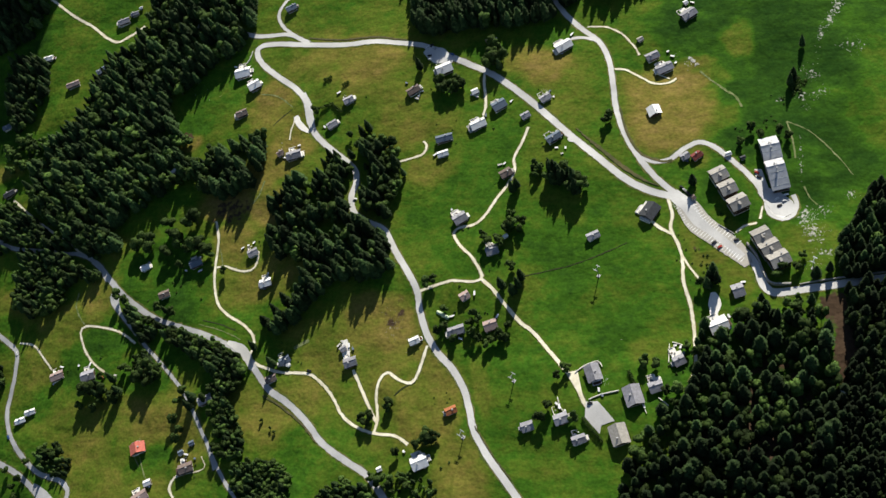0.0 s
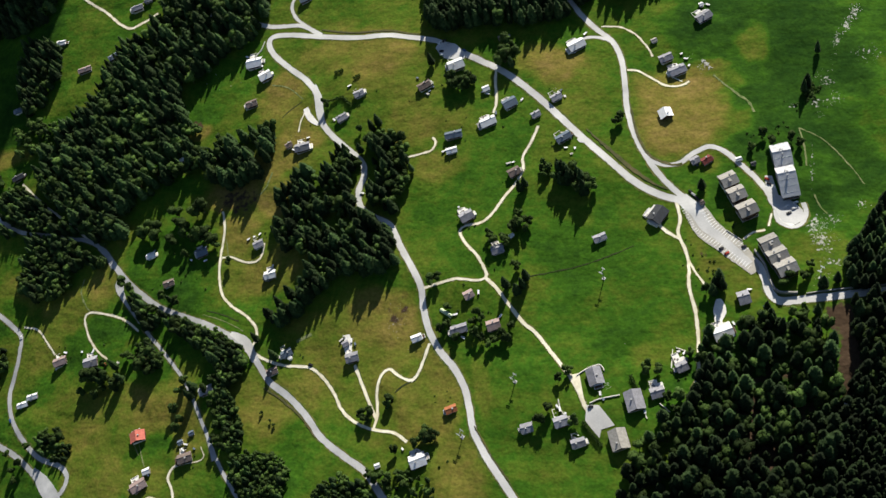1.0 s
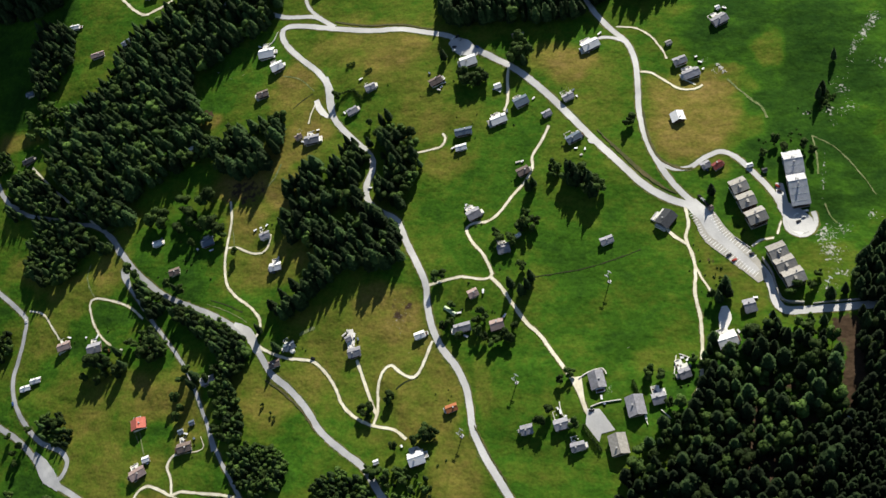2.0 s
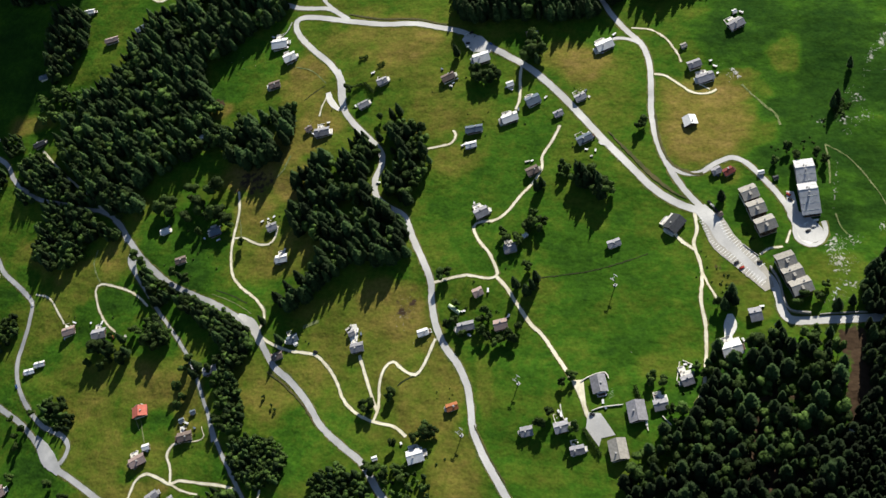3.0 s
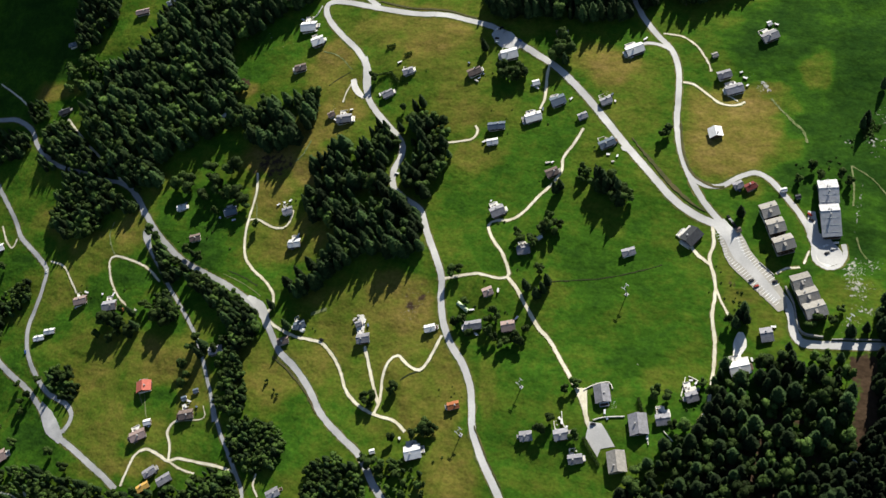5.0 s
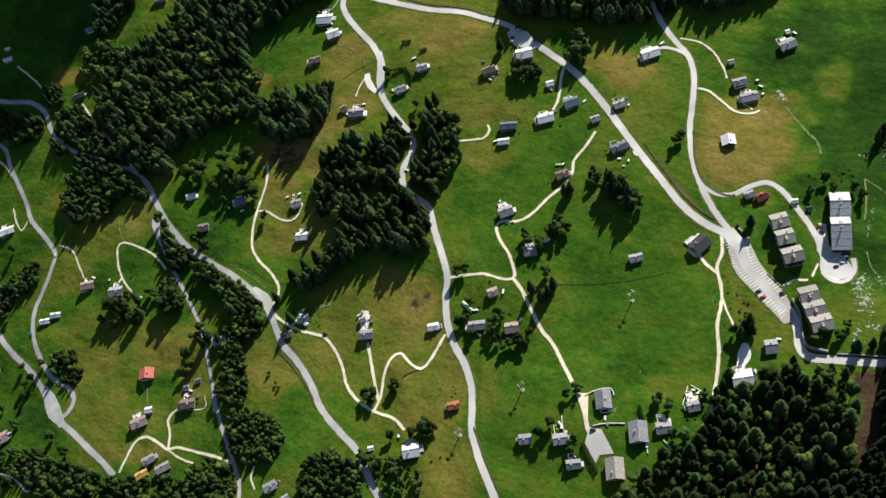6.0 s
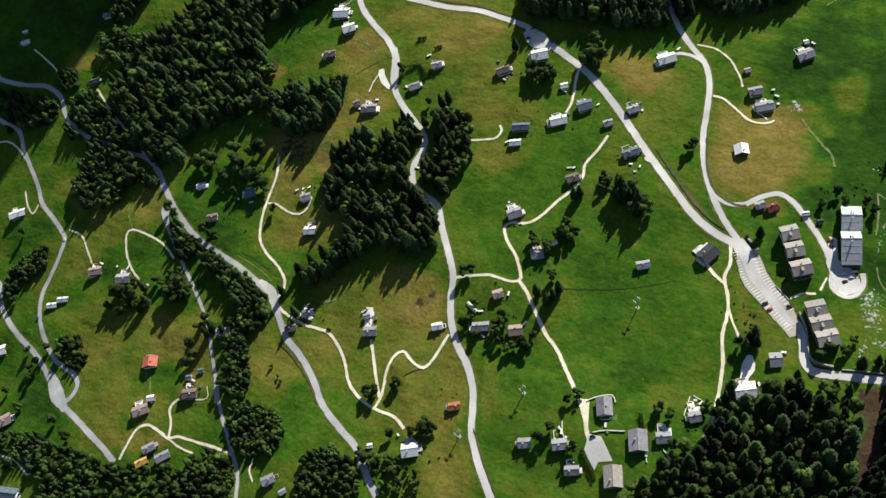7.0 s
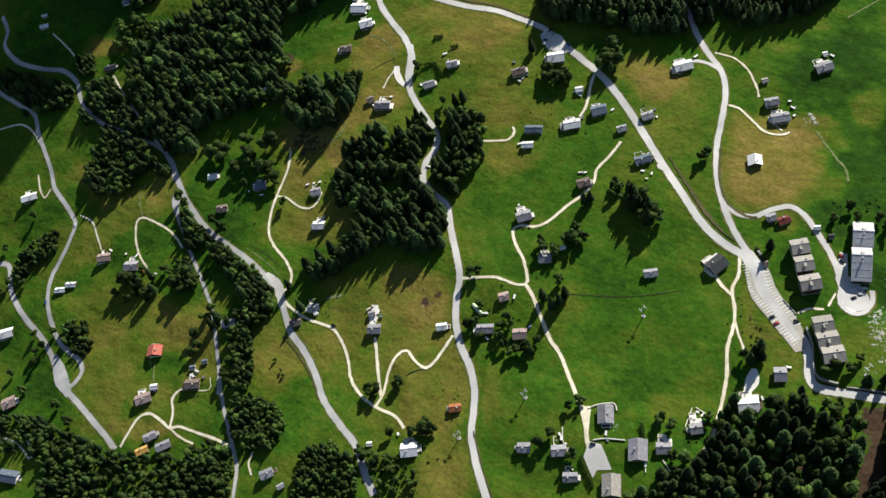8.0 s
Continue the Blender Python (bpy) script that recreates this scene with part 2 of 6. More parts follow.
def tube(r0, r1, z0, z1, sides=8):
    bm = bmesh.new()
    bmesh.ops.create_cone(bm, cap_ends=True, segments=sides, radius1=r0, radius2=r1, depth=z1 - z0, matrix=Matrix.Translation((0, 0, (z0 + z1) / 2)))
    return bm


FIELDS, BARE, STONY = [], [], []


def field(x, y, reach_x, reach_y, shade_to_dry):
    """A field round (x, y): 0.1 grass painted shade-dark, 0.3 fresh green, 0.6 olive, 0.9 dry ochre."""
    FIELDS.append((x, y, reach_x, reach_y, shade_to_dry))


def bare(x, y, reach_x, reach_y, amount):
    """Ground where the turf is worn off to the soil."""
    BARE.append((x, y, reach_x, reach_y, amount))


def stony(x, y, reach_x, reach_y, amount):
    """Turf strewn with pale stones and scree."""
    STONY.append((x, y, reach_x, reach_y, amount))


# Upper pasture: dark level paints a slope turned from the sun.
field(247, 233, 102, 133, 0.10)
field(281, 120, 54, 68, 0.13)
field(242, 159, 26, 23, 0.20)
field(173, 164, 51, 51, 0.78)
field(208, 201, 16, 13, 0.45)
field(182, 194, 21, 11, 0.92)
field(173, 139, 28, 15, 0.86)
field(231, 161, 20, 16, 0.55)
field(139, 237, 22, 18, 0.40)
field(232, 243, 14, 23, 0.45)
field(58, 219, 28, 27, 0.74)
field(34, 230, 21, 17, 0.66)
field(90, 175, 24, 45, 0.50)
field(123, 122, 21, 26, 0.48)
field(-1, 244, 16, 17, 0.30)
field(-2, 85, 63, 61, 0.33)
field(-45, 114, 32, 19, 0.58)
field(23, 141, 31, 30, 0.30)
field(-146, 227, 81, 42, 0.62)
field(-118, 234, 34, 19, 0.74)
field(-173, 196, 28, 29, 0.42)
field(-78, 196, 33, 28, 0.56)
field(-72, 154, 43, 23, 0.58)
field(-219, 184, 28, 31, 0.74)
field(-193, 162, 20, 26, 0.66)
field(-195, 130, 36, 20, 0.74)
field(-298, 201, 42, 44, 0.30)
field(-158, 120, 23, 16, 0.50)
field(-244, 88, 40, 22, 0.86)
field(-232, 43, 25, 29, 0.74)
field(-212, 1, 38, 33, 0.62)
field(-172, 12, 29, 29, 0.64)
field(-200, 81, 21, 18, 0.72)
field(-299, 10, 54, 49, 0.24)
field(-325, 82, 41, 29, 0.32)
field(-306, -37, 39, 21, 0.20)
field(-213, -37, 28, 15, 0.34)
field(-98, -74, 77, 46, 0.60)
field(-65, -38, 27, 32, 0.80)
field(-141, -45, 31, 12, 0.55)
field(-87, -98, 44, 31, 0.58)
field(1, -105, 20, 48, 0.72)
field(24, -167, 29, 35, 0.66)
field(-20, -120, 20, 31, 0.68)
field(-158, -129, 34, 27, 0.68)
field(-187, -108, 21, 16, 0.55)
field(-113, -166, 27, 37, 0.27)
field(123, -23, 65, 73, 0.30)
field(100, 21, 55, 31, 0.27)
field(60, -12, 19, 30, 0.38)
field(181, -58, 26, 16, 0.42)
field(67, -96, 43, 41, 0.34)
field(65, -147, 27, 35, 0.36)
field(35, -100, 7, 33, 0.55)
field(-311, -129, 69, 34, 0.58)
field(-269, -119, 37, 33, 0.72)
field(-324, -193, 43, 48, 0.62)
field(-233, -148, 24, 22, 0.68)
field(-257, -172, 14, 21, 0.34)
field(-214, -193, 35, 21, 0.38)
field(-268, -228, 40, 11, 0.72)
field(-267, -197, 23, 15, 0.62)
field(-426, -72, 51, 25, 0.62)
field(-394, -144, 35, 20, 0.54)
field(-367, -63, 36, 34, 0.26)
field(-295, -77, 32, 29, 0.28)
field(-374, -5, 25, 24, 0.66)
field(-477, -15, 27, 27, 0.70)
field(-492, -71, 39, 44, 0.26)
field(-439, -182, 44, 34, 0.30)
field(-377, -237, 49, 33, 0.24)
# Valley grass painted shade-dark, on top of the cast shadow.
field(-610, 214, 94, 123, 0.16)
field(-458, 210, 45, 48, 0.44)
field(-490, 155, 33, 29, 0.36)
field(-547, 133, 25, 15, 0.78)
field(230, -7, 14, 15, 0.52)
field(195, 35, 7, 30, 0.60)
field(213, 17, 15, 7, 0.62)
field(291, 29, 21, 20, 0.46)
field(247, 66, 17, 30, 0.26)
field(-308, 154, 17, 9, 0.80)
field(55, 220, 22, 20, 0.84)
field(-470, -93, 30, 32, 0.50)
field(-413, -35, 29, 25, 0.58)
field(-527, 63, 33, 27, 0.36)
field(-160, 252, 37, 15, 0.72)
field(-226, 203, 19, 15, 0.86)
# Pasture and forest floor darkened in colour, standing in for missing shade.
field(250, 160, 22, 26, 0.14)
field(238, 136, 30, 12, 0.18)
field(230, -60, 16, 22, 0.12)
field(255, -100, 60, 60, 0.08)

bare(-314, 163, 10, 8, 0.70)
bare(204, 30, 13, 11, 0.30)
bare(-241, 77, 26, 18, 0.50)
bare(-59, -23, 11, 21, 0.30)
bare(-379, 112, 14, 10, 0.40)
bare(303, -28, 12, 14, 0.9)
bare(311, -58, 9, 26, 0.9)
bare(318, -105, 14, 46, 0.9)
bare(262, -95, 40, 46, 0.5)
bare(225, -140, 46, 36, 0.5)
bare(280, -165, 50, 44, 0.5)
bare(-52, -40, 7, 5, 0.5)
bare(-46, -28, 4, 7, 0.5)

stony(316, 278, 4, 10, 0.90)
stony(309, 262, 4, 11, 0.90)
stony(301, 246, 3, 10, 0.80)
stony(293, 200, 7, 9, 0.62)
stony(284, 177, 6, 7, 0.70)
stony(266, 174, 5, 3, 0.70)
stony(300, 180, 9, 5, 0.60)
stony(284, 54, 6, 13, 0.82)
stony(290, 40, 7, 10, 0.82)
stony(292, 32, 9, 5, 0.65)
stony(299, 62, 6, 6, 0.60)
stony(301, 20, 14, 5, 0.65)
stony(282, 108, 2, 26, 0.58)
stony(319, 77, 4, 4, 0.80)
stony(327, 230, 14, 12, 0.48)
stony(-52, -44, 6, 8, 0.45)
stony(187, 222, 6, 6, 0.55)


def sheet(name, xs, ys, hole=None):
    gx, gy = np.meshgrid(xs, ys)
    nx, ny = len(xs), len(ys)
    gz = land(gx, gy)
    idx = np.arange(nx * ny).reshape(ny, nx)
    quads = np.stack([idx[:-1, :-1], idx[:-1, 1:], idx[1:, 1:], idx[1:, :-1]], -1).reshape(-1, 4)
    if hole:
        cx = ((xs[:-1] + xs[1:]) / 2)[None, :] + 0 * ys[:-1, None]
        cy = ((ys[:-1] + ys[1:]) / 2)[:, None] + 0 * xs[None, :-1]
        keep = ~((cx > hole[0]) & (cx < hole[1]) & (cy > hole[2]) & (cy < hole[3]))
        quads = quads[keep.ravel()]
    return np.stack([gx.ravel(), gy.ravel(), gz.ravel()], 1), quads


def build_ground():
    inner = np.arange(-800, 481, 3.2), np.arange(-400, 481, 3.2)
    far_x = np.concatenate([np.geomspace(3200, 60, 16) * -1 - 800, inner[0], np.geomspace(60, 3200, 16) + 480])
    far_y = np.concatenate([np.geomspace(3200, 60, 16) * -1 - 400, inner[1], np.geomspace(24, 3200, 22) + 480])
    verts, quads = sheet("ground", far_x, far_y)
    ground = mesh_object("ground", verts, quads.tolist(), MEADOW, smooth=True)
    x, y = verts[:, 0], verts[:, 1]
    c, sn = math.cos(radians(17)), math.sin(radians(17))
    wander = 0.26 * lattice(x, y, 34, 7) + 0.16 * lattice(x, y, 13, 8) + 0.08 * lattice(x, y, 6, 9)
    dry = np.full(len(x), 0.40) + 0.06 * lattice(x, y, 70, 6)
    for cx, cy, rx, ry, level in FIELDS:
        u, v = ((x - cx) * c + (y - cy) * sn) / rx, ((y - cy) * c - (x - cx) * sn) / ry
        broad = min(1.0, max(rx, ry) / 110)      # wide fields fade out over a longer way
        w = np.clip((1.24 + 0.2 * broad - np.sqrt(u * u + v * v) - wander * (1 + 0.4 * broad)) / (0.5 + 0.5 * broad), 0, 1)
        w = w * w * (3 - 2 * w)
        dry += (level - dry) * w
    dry = np.clip(dry, 0.05, 0.95)
    soil = np.zeros(len(x))
    for cx, cy, rx, ry, amount in BARE:
        d = ((x - cx) / rx) ** 2 + ((y - cy) / ry) ** 2
        soil += amount * np.exp(-(d**2))
    scree = np.zeros(len(x))
    for cx, cy, rx, ry, amount in STONY:
        d = ((x - cx) / rx) ** 2 + ((y - cy) / ry) ** 2
        scree = np.maximum(scree, amount * np.exp(-(d**1.5)))
    for key, values in (("dry", dry), ("soil", soil), ("stony", scree)):
        ground.data.attributes.new(key, "FLOAT", "POINT").data.foreach_set("value", values.astype(np.float32))
    tagged(ground, "sloping alpine meadow, lush green with dry ochre patches", "ground", kind="structure")
    return ground


build_ground()


# ---- roads ----
def smooth_line(points, step=3.0):
    """A rounded line through the points, one place every few metres."""
    p = np.array(points, float)
    p = np.vstack([2 * p[0] - p[1], p, 2 * p[-1] - p[-2]])
    out = []
    for a, b, c, d in zip(p[:-3], p[1:-2], p[2:-1], p[3:]):
        n = max(2, int(np.linalg.norm(c - b) / step))
        for s in np.arange(n) / n:
            out.append(0.5 * (2 * b + (c - a) * s + (2 * a - 5 * b + 4 * c - d) * s * s + (3 * b - a - 3 * c + d) * s**3))
    out.append(p[-2])
    return np.array(out)


CLEAR = []


def ribbon(name, points, width, mat, label, category, lift=0.16, kind="structure", depth=0.5, wobble=0.0, parent=None):
    line = smooth_line(points)
    if name != "verge":
        reach = max(width) if isinstance(width, (list, tuple)) else width
        CLEAR.extend((float(a), float(b), reach / 2 + 1.5) for a, b in line)
    tan = np.gradient(line, axis=0)
    tan /= np.linalg.norm(tan, axis=1)[:, None] + 1e-9
    side = np.stack([-tan[:, 1], tan[:, 0]], 1)
    w = np.interp(np.linspace(0, 1, len(line)), np.linspace(0, 1, len(width)), width) if isinstance(width, (list, tuple)) else np.full(len(line), float(width))
    rng = np.random.default_rng(len(line) * 7 + int(abs(line[0, 0])))
    verts, faces, k = [], [], 0
    offs = (-0.5, -0.5, -0.17, 0.17, 0.5, 0.5)
    for i, (c, s) in enumerate(zip(line, side)):
        jig = rng.normal(0, wobble, 2) if wobble else (0, 0)
        for j, o in enumerate(offs):
            q = c + s * (o * w[i] + (jig[0] if o < -0.4 else jig[1] if o > 0.4 else 0))
            low = depth if j in (0, 5) else 0
            verts.append((q[0], q[1], float(land(*q)) + lift - low))
        if i:
            b = 6 * i
            faces += [(b - 6 + j, b - 5 + j, b + 1 + j, b + j) for j in range(5)]
    ob = mesh_object(name, verts, faces, mat, parent)
    ob.data.polygons.foreach_set("use_smooth", [False] * len(faces))
    if not parent:
        tagged(ob, label, category, kind=kind)
    return ob


def trail(points, width, mat=None, label="thin worn footpath across the meadow"):
    return ribbon("trail", points, width, mat or WORN, label, "footpath", 0.2, wobble=0.2)


def asphalt_road(points, width, label="pale grey asphalt road winding over the meadows", mat=None):
    ribbon("verge", points, width + 2.6, VERGE, "dry grassy verge along the asphalt road", "verge", 0.14, wobble=0.5)
    return ribbon("road", points, width, mat or ASPHALT, label, "road", 0.26, wobble=0.12)


def gravel_track(points, width, label="narrow pale gravel track through the grass"):
    ribbon("verge", points, width + 1.6, VERGE, "worn grassy edge of the gravel track", "verge", 0.13, wobble=0.4)
    return ribbon("track", points, width, GRAVEL, label, "track", 0.22, wobble=0.15)


def paved_patch(corners, label, mat, lift=0.32):
    """Paved ground with straight sides: a slab over the corners, its rim let into the slope."""
    bm = bmesh.new()
    ring = [bm.verts.new((a, b, 0)) for a, b in corners]
    bm.faces.new(ring)
    bmesh.ops.triangulate(bm, faces=bm.faces)
    bmesh.ops.subdivide_edges(bm, edges=bm.edges, cuts=5, use_grid_fill=True)
    rim = [e for e in bm.edges if e.is_boundary]
    low = bmesh.ops.extrude_edge_only(bm, edges=rim)["geom"]
    sunk = {g for g in low if isinstance(g, bmesh.types.BMVert)}
    for v in bm.verts:
        v.co.z = float(land(v.co.x, v.co.y)) + lift - (0.9 if v in sunk else 0)
    bmesh.ops.recalc_face_normals(bm, faces=bm.faces)
    me = bpy.data.meshes.new("pavement")
    bm.to_mesh(me)
    bm.free()
    me.materials.append(mat)
    CLEAR.extend((a, b, 4.0) for a, b in corners)
    return tagged(new("pavement", me), label, "yard", kind="structure")


def paved_yard(points, width, label, mat=PAVING, lift=0.32):
    return ribbon("pavement", points, width, mat, label, "yard", lift, wobble=0.2)


# ---- trees ----
def spray(verts, faces, rng, p, d, size):
    """One flat spray of needles or leaves at p, facing about d."""
    u = d.orthogonal().normalized()
    u = (Matrix.Rotation(rng.random() * 6.28, 3, d) @ u + d * rng.uniform(-0.6, 0.6)).normalized()
    v = d.cross(u)
    b = len(verts)
    verts += [p - u * size, p - v * size * 0.75 - d * size * 0.2, p + u * size, p + v * size * 0.75 + d * size * 0.2]
    faces += [(b, b + 1, b + 2), (b, b + 2, b + 3)]


def spruce_mesh(seed, slim=0.17, boughs=150):
    """A rounded cone of drooping boughs in uneven tiers round a lumpy core; height 1."""
    rng = random.Random(seed)
    verts, faces = [], []
    sway = rng.uniform(-0.025, 0.025)
    n, rings = 9, 8
    lean = rng.uniform(0.95, 1.5)

    def reach(f):
        return slim * max(0.0, 1 - f**lean) ** 0.85 * (0.72 + 0.28 * min(1.0, f / 0.16))

    for k in range(rings):
        f = k / rings
        for i in range(n):
            a = 6.283 * (i + 0.5 * (k % 2)) / n
            r = (reach(f) + 0.008) * rng.uniform(0.66, 1.08)
            verts.append(Vector((r * math.cos(a) + sway * f, r * math.sin(a), 0.10 + 0.88 * f + rng.uniform(-0.02, 0.02))))
    for k in range(rings - 1):
        for i in range(n):
            j = (i + 1) % n
            q = k * n
            faces += [(q + i, q + j, q + n + j), (q + i, q + n + j, q + n + i)]
    verts.append(Vector((sway, 0, 1.0)))
    for i in range(n):
        faces.append(((rings - 1) * n + i, (rings - 1) * n + (i + 1) % n, len(verts) - 1))
    for k in range(boughs):
        # a bough: a pointed fan that leaves the core and hangs at its tip
        f = 1 - math.sqrt(rng.random()) * 0.97
        a = rng.random() * 6.283
        out = Vector((math.cos(a), math.sin(a), 0))
        across = Vector((-math.sin(a), math.cos(a), 0))
        r = reach(f)
        z = 0.10 + 0.88 * f
        long, wide = slim * rng.uniform(0.30, 0.55) * (1.1 - 0.6 * f), slim * rng.uniform(0.16, 0.30) * (1.1 - 0.5 * f)
        root = out * r * 0.62 + Vector((sway * f, 0, z + 0.022))
        tip = root + out * long * 1.15 + Vector((0, 0, -long * rng.uniform(0.15, 0.65)))
        mid = (root + tip) / 2 + Vector((0, 0, long * 0.12))
        base = len(verts)
        verts += [root, mid - across * wide, tip, mid + across * wide]
        faces += [(base, base + 1, base + 2), (base, base + 2, base + 3)]
    return np.array([tuple(v) for v in verts]), np.array(faces)


def leafy_mesh(seed, lumps=11, leaves=26):
    """A broad crown: rounded ragged lumps of foliage with gaps between, roughened by leaf sprays; height 1."""
    rng = random.Random(seed)
    ball = bmesh.new()
    bmesh.ops.create_icosphere(ball, subdivisions=2, radius=1.0)
    ball.verts.ensure_lookup_table()
    shape = [v.co.copy() for v in ball.verts]
    tris = [tuple(v.index for v in f.verts) for f in ball.faces]
    ball.free()
    verts, faces = [], []
    for k in range(lumps):
        z = rng.uniform(0.22, 0.80)
        a, rad = rng.random() * 6.28, 0.235 * math.sqrt(rng.random()) * (1.2 - 1.1 * abs(z - 0.5))
        c = Vector((rad * math.cos(a), rad * math.sin(a), z))
        size = rng.uniform(0.10, 0.175)
        base = len(verts)
        for d in shape:
            bump = 1 + 0.45 * noise.noise(d * 2.4 + Vector((seed * 3.1, k * 7.7, 0)))
            verts.append(c + Vector((d.x, d.y, d.z * 0.85)) * size * bump * rng.uniform(0.86, 1.14))
        faces += [tuple(base + i for i in t) for t in tris]
        for i in range(leaves):
            d = Vector((rng.gauss(0, 1), rng.gauss(0, 1), rng.gauss(0.3, 1))).normalized()
            spray(verts, faces, rng, c + d * size * rng.uniform(0.95, 1.2), d, rng.uniform(0.026, 0.05))
    return np.array([tuple(v) for v in verts]), np.array(faces)


def trunk_mesh(r, top, limbs=0, seed=0):
    """Tapered trunk with a few limbs, height 1."""
    rng = random.Random(seed)
    verts, faces = [], []

    def limb(a, b, r0, r1, n=5):
        a, b = Vector(a), Vector(b)
        d = (b - a).normalized()
        u = d.orthogonal().normalized()
        v = d.cross(u)
        base = len(verts)
        for c, rr in ((a, r0), (b, r1)):
            for i in range(n):
                t = 6.283 * i / n
                verts.append(tuple(c + (u * math.cos(t) + v * math.sin(t)) * rr))
        for i in range(n):
            j = (i + 1) % n
            faces.extend([(base + i, base + j, base + n + j), (base + i, base + n + j, base + n + i)])

    limb((0, 0, -0.06), (0, 0, top), r, r * 0.25)
    for i in range(limbs):
        a = 6.283 * i / limbs + rng.random()
        z = rng.uniform(0.28, 0.5)
        limb((0, 0, z), (0.2 * math.cos(a), 0.2 * math.sin(a), z + rng.uniform(0.15, 0.3)), r * 0.5, r * 0.15, 4)
    return np.array(verts), np.array(faces)


SPRUCES = [spruce_mesh(s, slim=0.155 + 0.013 * s) for s in range(7)]
BROADS = [leafy_mesh(40 + s) for s in range(5)]
SPRUCE_TRUNK, BROAD_TRUNK = trunk_mesh(0.014, 0.9), trunk_mesh(0.022, 0.7, 5, 3)


def inside(poly, x, y):
    hit = False
    for (x0, y0), (x1, y1) in zip(poly, poly[1:] + poly[:1]):
        if (y0 > y) != (y1 > y) and x < (x1 - x0) * (y - y0) / (y1 - y0) + x0:
            hit = not hit
    return hit


CELL, WEST, SOUTH = 2.0, -900.0, -500.0
taken = np.zeros((720, 560), bool)      # where roads, yards and houses keep trees away


def keep_clear(x, y, r):
    i, j = int((x - WEST) / CELL), int((y - SOUTH) / CELL)
    k = int(r / CELL) + 1
    for a in range(max(i - k, 0), min(i + k + 1, taken.shape[0])):
        for b in range(max(j - k, 0), min(j + k + 1, taken.shape[1])):
            if (WEST + a * CELL + 1 - x) ** 2 + (SOUTH + b * CELL + 1 - y) ** 2 < r * r:
                taken[a, b] = True


def is_free(x, y):
    i, j = int((x - WEST) / CELL), int((y - SOUTH) / CELL)
    return not (0 <= i < taken.shape[0] and 0 <= j < taken.shape[1] and taken[i, j])


def array_mesh(name, data, mat, tall, tone=0.0):
    me = bpy.data.meshes.new(name)
    me.from_pydata((data[0] * tall).tolist(), [], data[1].tolist())
    me.polygons.foreach_set("use_smooth", [True] * len(me.polygons))
    me.materials.append(mat)
    me.attributes.new("tint", "FLOAT", "POINT").data.foreach_set("value", np.full(len(data[0]), tone, np.float32))
    return me


def tree_kind(crown, trunk, mat, tall, label, tone):
    top = new("tree")
    for name, me in (("crown", array_mesh("crown", crown, mat, tall, tone)), ("trunk", array_mesh("trunk", trunk, BARK, tall))):
        ob = new(name, me)
        ob.parent = top
    return tagged(top, label, "tree", "trees standing on the meadow")


STOCK = {}


def tree(x, y, tall, kind="spruce"):
    """A single tree; the first of each make is built, later ones are copies."""
    rng = random.Random(int(x * 31 + y * 17))
    n = rng.randrange(4)
    tone = rng.choice((-0.45, -0.3, -0.1, 0.2))
    key = (kind, n, tone)
    m = pose(x, y, float(land(x, y)), 0, 0, rng.uniform(0, 360))
    if key not in STOCK:
        if kind == "spruce":
            STOCK[key] = tree_kind(SPRUCES[n], SPRUCE_TRUNK, SPRUCE, 20.0, "dark green spruce with drooping boughs in the meadow", tone)
        else:
            STOCK[key] = tree_kind(BROADS[n], BROAD_TRUNK, LEAVES, 14.0, "green broad-leaved tree with a loose rounded crown", tone)
        ob = STOCK[key]
        ob.matrix_basis = m
    else:
        ob = copy_thing(STOCK[key], m)
    s = tall / (20.0 if kind == "spruce" else 14.0)
    ob.scale = (s * rng.uniform(0.95, 1.2), s * rng.uniform(0.95, 1.2), s)
    return ob


